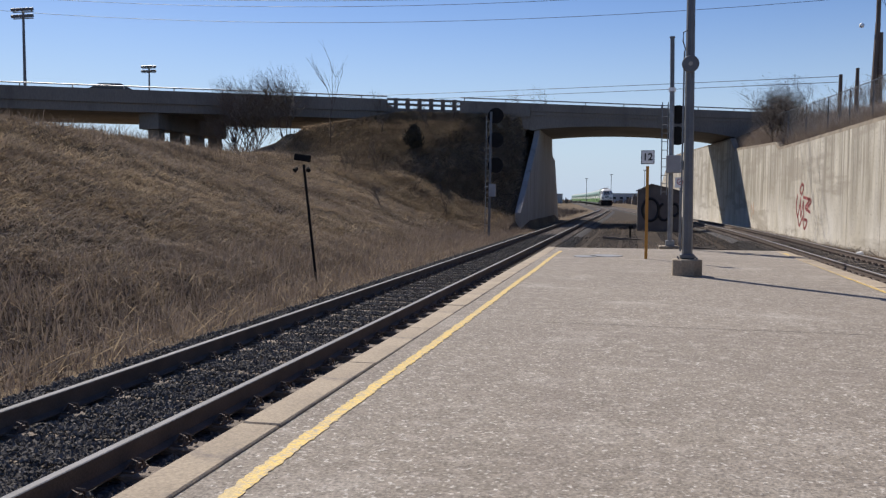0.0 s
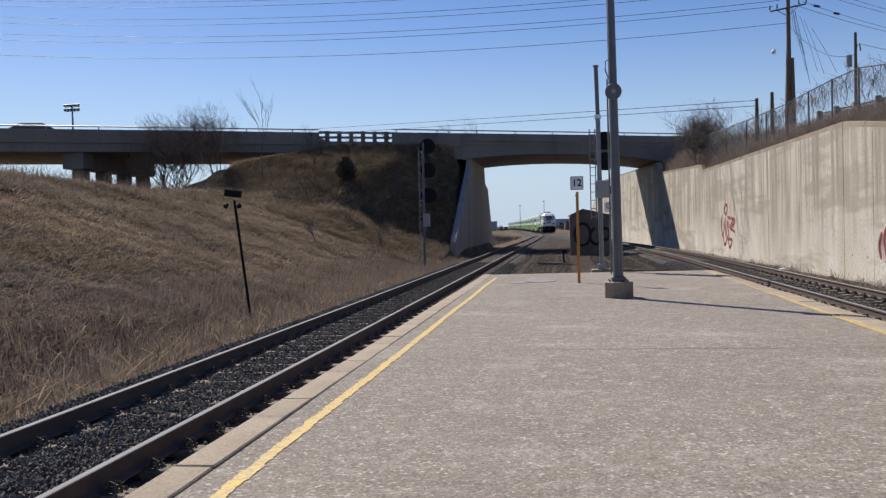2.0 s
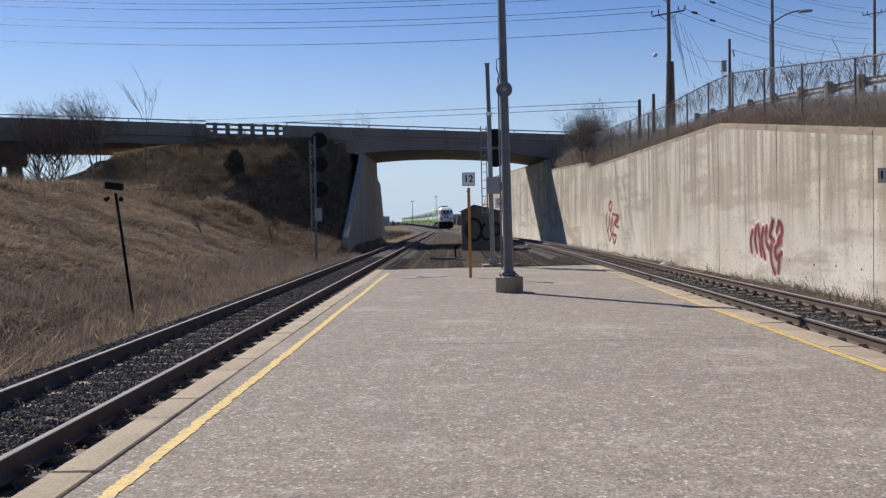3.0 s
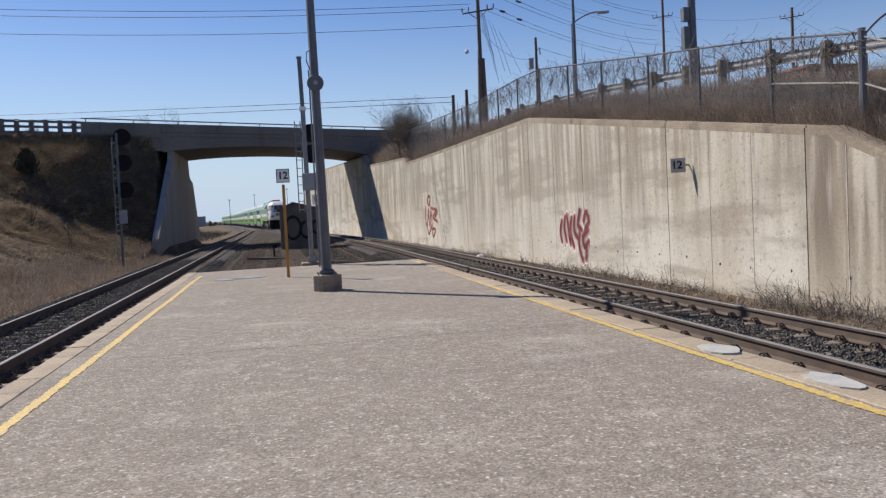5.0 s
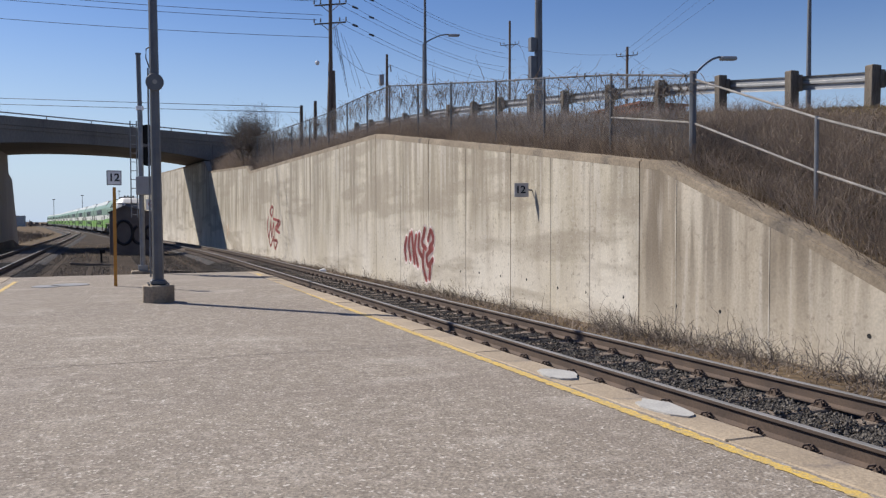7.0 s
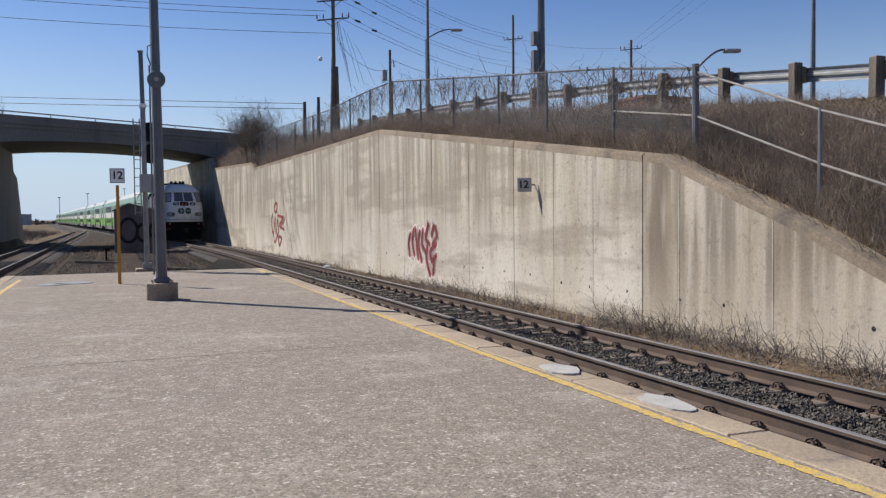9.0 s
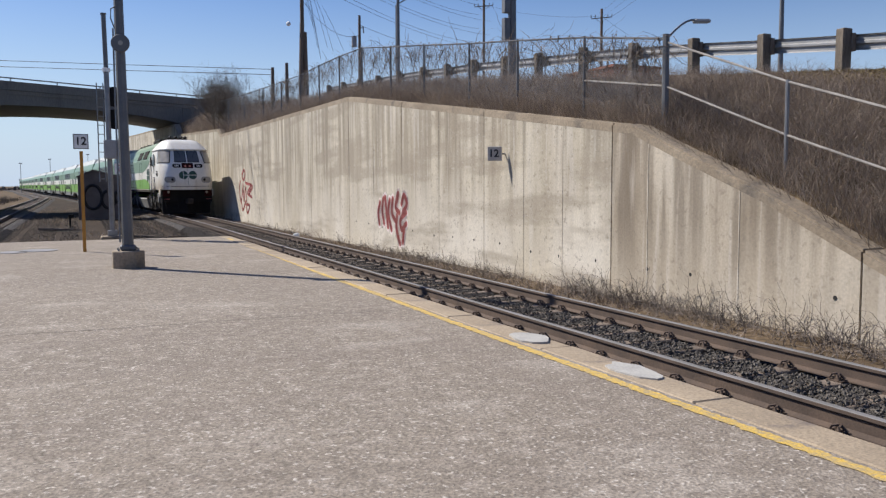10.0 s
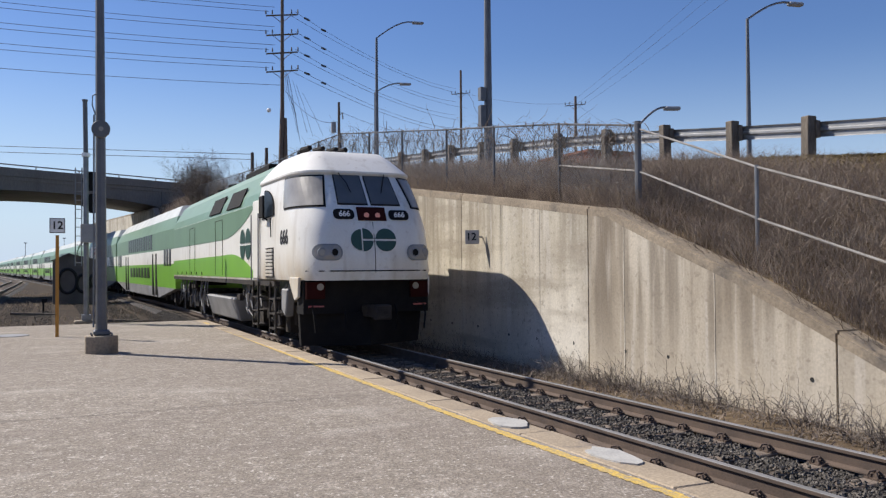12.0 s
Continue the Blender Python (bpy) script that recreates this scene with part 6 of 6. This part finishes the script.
def blades(name, x, y, z, h, w, lean, material, seed, label, category, azim=None, curl=0.5):
    """Many bent grass blades or stalks in one mesh."""
    r = np.random.RandomState(seed)
    n = len(x)
    a = r.uniform(0, 6.283, n) if azim is None else azim + r.normal(0, 0.7, n)
    ld = np.stack([np.cos(a), np.sin(a)], -1) * (lean * r.uniform(0.3, 1.5, n))[:, None]
    q = r.uniform(0, 6.283, n)
    side = np.stack([np.cos(q), np.sin(q), 0 * q], -1) * (w / 2)[:, None]
    base = np.stack([x, y, z], -1)
    mid = base + np.stack([ld[:, 0] * h * curl, ld[:, 1] * h * curl, h * 0.6], -1)
    tip = base + np.stack([ld[:, 0] * h * 1.5, ld[:, 1] * h * 1.5, h * (1.0 - 0.35 * lean * r.rand(n))], -1)
    v = np.stack([base - side, base + side, mid + side * 0.8, mid - side * 0.8, tip], 1).reshape(-1, 3)
    k = (np.arange(n) * 5)[:, None]
    quads = k + np.array([0, 1, 2, 3])
    tris = k + np.array([3, 2, 4])
    me = bpy.data.meshes.new(name)
    me.from_pydata(v.tolist(), [], quads.tolist() + tris.tolist())
    me.materials.append(material)
    return tagged(new(name, me), label, category, kind="stuff")


def scatter(n, x0, x1, y0, y1, seed, px=1.0, py=1.0):
    r = np.random.RandomState(seed)
    return x0 + (x1 - x0) * r.rand(n) ** px, y0 + (y1 - y0) * r.rand(n) ** py, r


# matted straw on the bank, flattened in clumps


def clumps(name, n, k, x0, x1, y0, y1, seed, material, label, px=1.0, py=1.35, size=(0.05, 0.12), width=(0.012, 0.034), spread=0.14, rough=0.11, bare=0.35):
    cx, cy, r = scatter(n, x0, x1, y0, y1, seed, px, py)
    keep = bumps(cx * 0.55 + seed, cy * 0.42) + 0.55 * bumps(cx * 1.7 + 2 * seed, cy * 1.3) > r.uniform(-1.1, bare + 0.5, n)
    cx, cy = cx[keep], cy[keep]
    n = len(cx)
    az = np.repeat(r.normal(-0.2, 0.9, n), k)
    sc = np.repeat(r.uniform(0.6, 1.5, n), k)
    x = np.repeat(cx, k) + r.normal(0, spread, n * k) * sc
    y = np.repeat(cy, k) + r.normal(0, spread * 1.3, n * k) * sc
    z = ground_z(x, y) + rough * bumps(x, y) + np.repeat(r.uniform(-0.03, 0.05, n), k)
    return blades(name, x, y, z, r.uniform(*size, n * k) * sc, r.uniform(*width, n * k), np.full(n * k, 2.3), material, seed + 1, label, "grass", azim=az)


clumps("bank_grass", 13500, 20, -8.5, -22.5, 7, 72, 31, M_STRAW, "matted bleached dry grass on the bank", bare=-0.15)
clumps("slope_grass", 5200, 20, -8.5, -23.0, 46, 70.5, 61, M_STRAW, "flattened pale grass on the road embankment", py=1.0, size=(0.08, 0.17), width=(0.03, 0.06), spread=0.22, rough=0.05, bare=-0.05)
clumps("bank_thatch", 11000, 16, -8.5, -22.8, 7, 72, 51, M_WEED, "brown rotted grass between the straw", size=(0.06, 0.16), spread=0.22, bare=-0.5)
x, y, r = scatter(26000, -8.4, -23.5, 7, 74, 32, 1.0, 1.3)
keep = bumps(x * 0.4 + 1, y * 0.35 + 2) > r.uniform(-0.6, 0.5, len(x))
x, y = x[keep], y[keep]
n = len(x)
z = ground_z(x, y) + 0.11 * bumps(x, y)
blades("bank_weeds", x, y, z, r.uniform(0.12, 0.42, n) * (1 + (y > 45) * 0.6), r.uniform(0.007, 0.016, n), np.full(n, 0.7), M_SLOPE, 2, "brown dead weeds standing on the bank", "weeds")
# taller brush along the crest
x, y, r = scatter(9000, -17.5, -24, 14, 58, 52)
keep = bumps(x * 0.3, y * 0.5 + 4) > r.uniform(-0.9, 0.5, len(x))
x, y = x[keep], y[keep]
n = len(x)
blades("crest_brush", x, y, ground_z(x, y) + 0.08 * bumps(x, y), r.uniform(0.25, 0.75, n), r.uniform(0.010, 0.022, n), np.full(n, 0.45), M_REED, 53, "brown brush standing along the crest of the bank", "weeds")
# thicker tufts on the embankment by the bridge
x, y, r = scatter(120000, -8.45, -23.5, 46, 71, 41, 0.9, 1.0)
cl = bumps(x * 0.5 + 2, y * 0.5) + 0.5 * bumps(x * 1.4, y * 1.2)
keep = (cl > r.uniform(-1.1, 0.7, len(x))) & (y < deck_y(x) - 0.2)
x, y = x[keep], y[keep]
n = len(x)
blades("embankment_grass", x, y, ground_z(x, y) + 0.05 * bumps(x, y), r.uniform(0.10, 0.26, n), r.uniform(0.02, 0.045, n), np.full(n, 2.2), M_STRAW, 15, "flattened dry grass on the road embankment", "grass", azim=r.normal(-0.5, 0.8, n))
# reeds along the ditch
x, y, r = scatter(30000, -6.5, -10.4, 5.5, 56, 33, 1.0, 1.5)
n = len(x)
z = ground_z(x, y) - 0.03
hh = r.uniform(0.18, 0.6, n) * np.interp(x, [-10.2, -8.6, -7.4, -6.5], [0.8, 1.15, 0.95, 0.35])
blades("ditch_reeds", x, y, z, hh, r.uniform(0.008, 0.018, n), np.full(n, 0.28), M_REED, 3, "dense brown reeds in the trackside ditch", "reeds")
x, y, r = scatter(1100, -6.7, -9.4, 5.5, 34, 34, 1.0, 1.3)
n = len(x)
blades("bent_reeds", x, y, ground_z(x, y), r.uniform(0.25, 0.6, n), r.uniform(0.014, 0.03, n), np.full(n, 1.1), M_STRAW, 4, "pale broken reed leaves among the reeds", "reeds", curl=0.9)
# rough growth behind the fence and on the road slope
x, y, r = scatter(125000, 0.42, 3.4, 3.0, 66, 35, 1.2, 1.4)
xx = wall_x(y) + x
n = len(x)
blades("slope_weeds", xx, y, ground_z(xx, y) - 0.02, r.uniform(0.12, 0.7, n), r.uniform(0.004, 0.011, n), np.full(n, 0.75), M_SLOPE, 5, "thick brown weeds above the retaining wall", "weeds")
x, y, r = scatter(11000, 0.42, 3.6, 3.0, 50, 55, 1.0, 1.3)
xx = wall_x(y) + x
n = len(x)
blades("pale_stems", xx, y, ground_z(xx, y) - 0.02, r.uniform(0.2, 0.7, n), r.uniform(0.004, 0.009, n), np.full(n, 0.9), M_WEED, 56, "pale dead stems among the brown weeds", "weeds", curl=0.8)
x, y, r = scatter(42000, 2.3, 4.75, 0.0, 45, 36, 0.9, 1.2)
xx = wall_x(y) + x
n = len(x)
blades("road_bank_grass", xx, y, ground_z(xx, y) - 0.02, r.uniform(0.04, 0.12, n), r.uniform(0.01, 0.02, n), np.full(n, 1.8), M_TURF, 6, "short olive turf on the road bank", "grass")
# brush that hides the top of the wall beside the bridge
x, y, r = scatter(9000, 0.25, 3.6, 50, 74, 57)
xx = wall_x(y) + x
n = len(x)
blades("bridge_brush", xx, y, ground_z(xx, y) - 0.05, r.uniform(0.3, 1.1, n), r.uniform(0.01, 0.022, n), np.full(n, 0.7), M_SLOPE, 58, "dense grey-brown brush on the wall beside the bridge", "brush", curl=0.7)
# overhanging stems at the wall's edge
x, y, r = scatter(2600, 0.2, 0.5, 4.0, 60, 37, 1.0, 1.3)
xx = wall_x(y) + x
n = len(x)
blades("edge_stems", xx, y, lerp_table(y, WALL_TOP) - 0.03, r.uniform(0.08, 0.34, n), r.uniform(0.005, 0.012, n), np.full(n, 1.1), M_SLOPE, 7, "dead stems hanging over the wall's edge", "weeds", azim=np.full(n, 3.1), curl=0.9)
# scraggly weeds at the foot of the wall
x, y, r = scatter(9000, -0.05, -0.95, 4.0, 62, 38, 1.3, 1.15)
xx = wall_x(y) + x
n = len(x)
cl = 0.55 + 0.45 * np.sin(y * 0.9) * np.sin(y * 0.37 + 1)
blades("wall_foot_weeds", xx, y, np.full(n, -0.44), r.uniform(0.1, 0.42, n) * cl, r.uniform(0.004, 0.008, n), np.full(n, 0.95), M_TWIG, 8, "scraggly grey weeds along the foot of the wall", "weeds", curl=0.8)
x, y, r = scatter(5000, -0.2, -1.3, 3.0, 66, 39)
xx = wall_x(y) + x
n = len(x)
blades("verge_litter", xx, y, np.full(n, -0.44), r.uniform(0.06, 0.22, n), r.uniform(0.012, 0.03, n), np.full(n, 1.5), M_WEED, 9, "low dead grass between ballast and wall", "grass")
# curling twigs of dead brush against the wall's foot
rnd = random.Random(71)
paths = []
for k in range(620):
    u = rnd.random()
    cy = 6.0 + 8.5 * rnd.random() if u < 0.5 else (17.0 + 7.5 * rnd.random() if u < 0.75 else 24 + 34 * rnd.random())
    cx = float(wall_x(cy)) - 0.08 - 0.75 * rnd.random() ** 1.4
    tall = rnd.uniform(0.4, 0.95) * (1.0 if cy < 14.5 else 0.8)
    for j in range(rnd.randint(2, 5)):
        p = Vector((cx + rnd.uniform(-0.06, 0.06), cy + rnd.uniform(-0.12, 0.12), -0.44))
        d = Vector((rnd.uniform(-0.25, 0.2), rnd.uniform(-0.7, 0.7), rnd.uniform(0.5, 1.0))).normalized()
        pts = []
        for i in range(rnd.randint(6, 9)):
            pts.append(p.copy())
            d = (d + Vector((rnd.uniform(-0.25, 0.25), rnd.uniform(-0.6, 0.6), rnd.uniform(-0.6, 0.2)))).normalized()
            p = p + d * 0.13 * tall
            p.x = min(p.x, float(wall_x(p.y)) - 0.02)
            p.z = max(p.z, -0.43)
        paths.append((pts, rnd.uniform(0.7, 1.3)))
tagged(strands("dead_brush", paths, 0.0065, M_TWIG), "curling grey twigs of dead brush against the wall", "brush", kind="stuff")
# tufts on the dirt between the tracks
x, y, r = scatter(3500, -2.6, 4.8, 31, 90, 40)
n = len(x)
keep = bumps(x * 0.7, y * 0.5) > 0.1
blades("dirt_tufts", x[keep], y[keep], np.full(keep.sum(), -0.39), r.uniform(0.06, 0.3, keep.sum()), r.uniform(0.012, 0.03, keep.sum()), np.full(keep.sum(), 0.8), M_WEED, 10, "sparse dead tufts on the cinder dirt", "grass")


def bare_tree(name, x, y, zb, h, seed, label, spread=0.55, levels=5, r0=0.07, first=3, material=None, stems=1):
    """A leafless tree: a tapered trunk that forks again and again into twigs."""
    rr = random.Random(seed)
    limbs, twigs = [], []

    def grow(p, d, ln, r, lv):
        pts, q, dd = [p.copy()], p.copy(), d.copy()
        for i in range(4):
            dd = (dd + Vector((rr.uniform(-1, 1), rr.uniform(-1, 1), rr.uniform(-0.2, 0.5))) * 0.16).normalized()
            q = q + dd * ln / 4
            pts.append(q.copy())
        (limbs if lv < 2 else twigs).append((pts, r))
        if lv >= levels:
            return
        for k in range(first if lv == 0 else rr.randint(2, 4)):
            b = pts[rr.randint(2, 4)]
            side = Vector((rr.uniform(-1, 1), rr.uniform(-1, 1), rr.uniform(-0.1, 0.9))).normalized()
            grow(b, (dd * (1 - spread) + side * spread).normalized(), ln * rr.uniform(0.55, 0.8), r * 0.58, lv + 1)

    for s in range(stems):
        off = Vector((rr.uniform(-0.5, 0.5), rr.uniform(-0.5, 0.5), 0)) * (0 if stems == 1 else 0.2 * stems)
        lean = Vector((rr.uniform(-0.35, 0.35), rr.uniform(-0.35, 0.35), 1)).normalized() if stems > 1 else Vector((0, 0, 1))
        grow(off, lean, h * 0.42, r0, 0)
    top = empty(name, pose(x, y, zb), label, "tree" if h > 3.2 else "shrub", "bare trees and shrubs")
    t = strands("trunk", limbs, 1.0, material or M_BARK)
    t.parent = top
    c = strands("crown", twigs, 1.0, material or M_BARK)
    c.parent = top
    return top


bare_tree("bare_tree", -27.6, 55.0, 3.6, 6.9, 3, "bushy leafless tree in front of the approach span", 0.62, 6, 0.09, 6, stems=9)
bare_tree("bare_tree", -24.4, 56.0, float(ground_z(-24.4, 56)) - 0.1, 5.6, 4, "leafless thicket below the bridge deck", 0.65, 5, 0.06, 4, stems=4)
bare_tree("bare_tree", -29.0, 54.0, float(ground_z(-29, 54)) - 0.1, 4.6, 5, "leafless thicket below the bridge deck", 0.65, 5, 0.06, 4, stems=3)
bare_tree("sapling", -20.6, 54.5, float(ground_z(-20.6, 54.5)) - 0.1, 7.2, 6, "slender leafless sapling on the embankment", 0.3, 3, 0.05, 3)
bare_tree("bare_tree", 10.2, 64.0, 5.2, 5.6, 7, "leafless spreading shrub on top of the wall by the bridge", 0.72, 6, 0.08, 5, stems=5)
bare_tree("bare_shrub", 9.3, 58.0, 4.9, 4.2, 18, "dark tangled shrub leaning over the wall", 0.78, 6, 0.06, 5, stems=6)
bare_tree("bare_shrub", 9.6, 61.5, 5.2, 4.6, 19, "dark tangled shrub leaning over the wall", 0.78, 6, 0.06, 5, stems=6)
bare_tree("bare_shrub", 10.9, 58.5, 5.5, 3.2, 8, "leafless shrub above the retaining wall", 0.7, 5, 0.05, 4, stems=3)
bare_tree("bare_tree", -13.5, 112, 6.0, 11.5, 9, "leafless tree beyond the bridge", 0.5, 5, 0.14, 4)
bare_tree("bare_tree", -33, 108, 5.0, 9.5, 10, "leafless tree beyond the bridge", 0.5, 5, 0.14, 4)
bare_tree("bare_tree", -28, 112, 5.0, 9.5, 12, "leafless tree beyond the bridge", 0.5, 5, 0.14, 4)
rnd = random.Random(44)
for k, (x, y, h) in enumerate(((-15.2, 60.5, 2.6), (-12.2, 54, 2.9), (-13.5, 50, 2.3), (-16.5, 52, 2.6), (-18.0, 58, 2.4), (-11.0, 47.5, 2.0), (-17.0, 48, 2.0), (-19.5, 62, 2.6), (-14.0, 63.5, 2.2), (-10.6, 60, 2.2), (-21.5, 44, 2.0), (-12.8, 41, 1.8))):
    bare_tree("bare_shrub", x, y, float(ground_z(x, y)) - 0.05, h, 60 + k, "small leafless shrub on the grassy embankment", 0.5, 4, 0.035, 3, stems=2)
# a dark evergreen shrub
rr = np.random.RandomState(6)
n = 1500
t = rr.rand(n)
a = rr.uniform(0, 6.283, n)
rad = 0.55 * np.sin(np.pi * (0.2 + 0.75 * t)) * (1 + 0.4 * np.sin(a * 3 + t * 7)) * rr.uniform(0.3, 1.15, n)
ex, ey = -15.3, 57.0
blades("juniper", ex + rad * np.cos(a), ey + rad * np.sin(a), ground_z(ex, ey) + t * 1.5, rr.uniform(0.15, 0.4, n), rr.uniform(0.05, 0.09, n), np.full(n, 0.6), mat("dark_juniper_foliage", (0.05, 0.046, 0.03), (0.085, 0.068, 0.045), 3, 0.9, isl=0.4), 11, "dark scrubby juniper on the embankment", "shrub")
# far woods and low buildings
rr = np.random.RandomState(7)
n = 9000
x = rr.uniform(-260, 260, n)
y = rr.uniform(330, 620, n)
keep = ~((x > -0.09 * y - 12) & (x < -0.09 * y + 24 + 0.02 * y) & (y < 420))
x, y = x[keep], y[keep]
n = len(x)
hgt = (3.6 + 2.4 * np.sin(x * 0.05) + 1.5 * np.sin(x * 0.23)) * rr.uniform(0.5, 1.0, n) + 1.2
blades("far_woods", x, y, np.full(n, -0.8), hgt, rr.uniform(0.5, 1.4, n), np.full(n, 0.15), M_FARWOOD, 12, "grey-brown leafless woods on the horizon", "woods")
n = 5000
x, y = rr.uniform(-160, -22, n), rr.uniform(105, 200, n)
keep = x < -0.02 * y - 14
x, y = x[keep], y[keep]
n = len(x)
blades("scrub", x, y, ground_z(x, y) - 0.1, rr.uniform(0.6, 2.6, n), rr.uniform(0.05, 0.16, n), np.full(n, 0.3), M_FARWOOD, 13, "brown scrub beyond the bridge", "scrub")
n = 2600
x, y = rr.uniform(-17, -7.6, n), rr.uniform(90, 150, n)
blades("scrub", x, y, ground_z(x, y) - 0.1, rr.uniform(0.3, 1.5, n) * np.interp(x, [-17, -7.6], [1.4, 0.5]), rr.uniform(0.03, 0.1, n), np.full(n, 0.4), M_FARWOOD, 14, "brown scrub beside the abutment", "scrub")
rnd = random.Random(3)
for k, (x, y, sx, sz) in enumerate(((-45, 420, 22, 5.0), (16, 430, 26, 5.5), (44, 380, 20, 6.0), (-80, 400, 26, 4.5), (-8, 520, 40, 6.0), (95, 150, 26, 15.5), (46.5, 66, 5, 12.8))):
    b = empty("far_building", pose(x, y, -0.7), "low pale building far beyond the bridge" if k < 5 else "flat-roofed building across the road", "building", "far buildings")
    bm = bmesh.new()
    box(bm, (0, 0, sz / 2), (sx, 8, sz))
    part("wall", bm, M_BRICK if k == 6 else M_FARBLD, b)
    bm = bmesh.new()
    box(bm, (0, 0, sz + 0.1), (sx + 0.4, 8.4, 0.2))
    part("roof", bm, M_TROOF if k != 6 else M_BRICK, b)
    for j in range(int(sx // 4)):
        bm = bmesh.new()
        box(bm, (-sx / 2 + 2 + j * 4, -4.02, sz * 0.55), (1.8, 0.08, 1.2))
        part("window", bm, M_GLASS, b)
for x, y, h in ((-15.7, 300, 9.6), (-7.1, 300, 11.0), (4.3, 300, 12.6)):
    top = empty("yard_mast", pose(x, y, -0.6), "thin lighting mast in the distance", "mast", "yard masts")
    bm = bmesh.new()
    rod(bm, (0, 0, 0), (0, 0, h), 0.12, 0.08, n=6)
    part("pole", bm, M_POLE, top)
    bm = bmesh.new()
    box(bm, (0, 0, h), (0.9, 0.4, 0.25))
    part("lamp_head", bm, M_POLE, top)

motions()
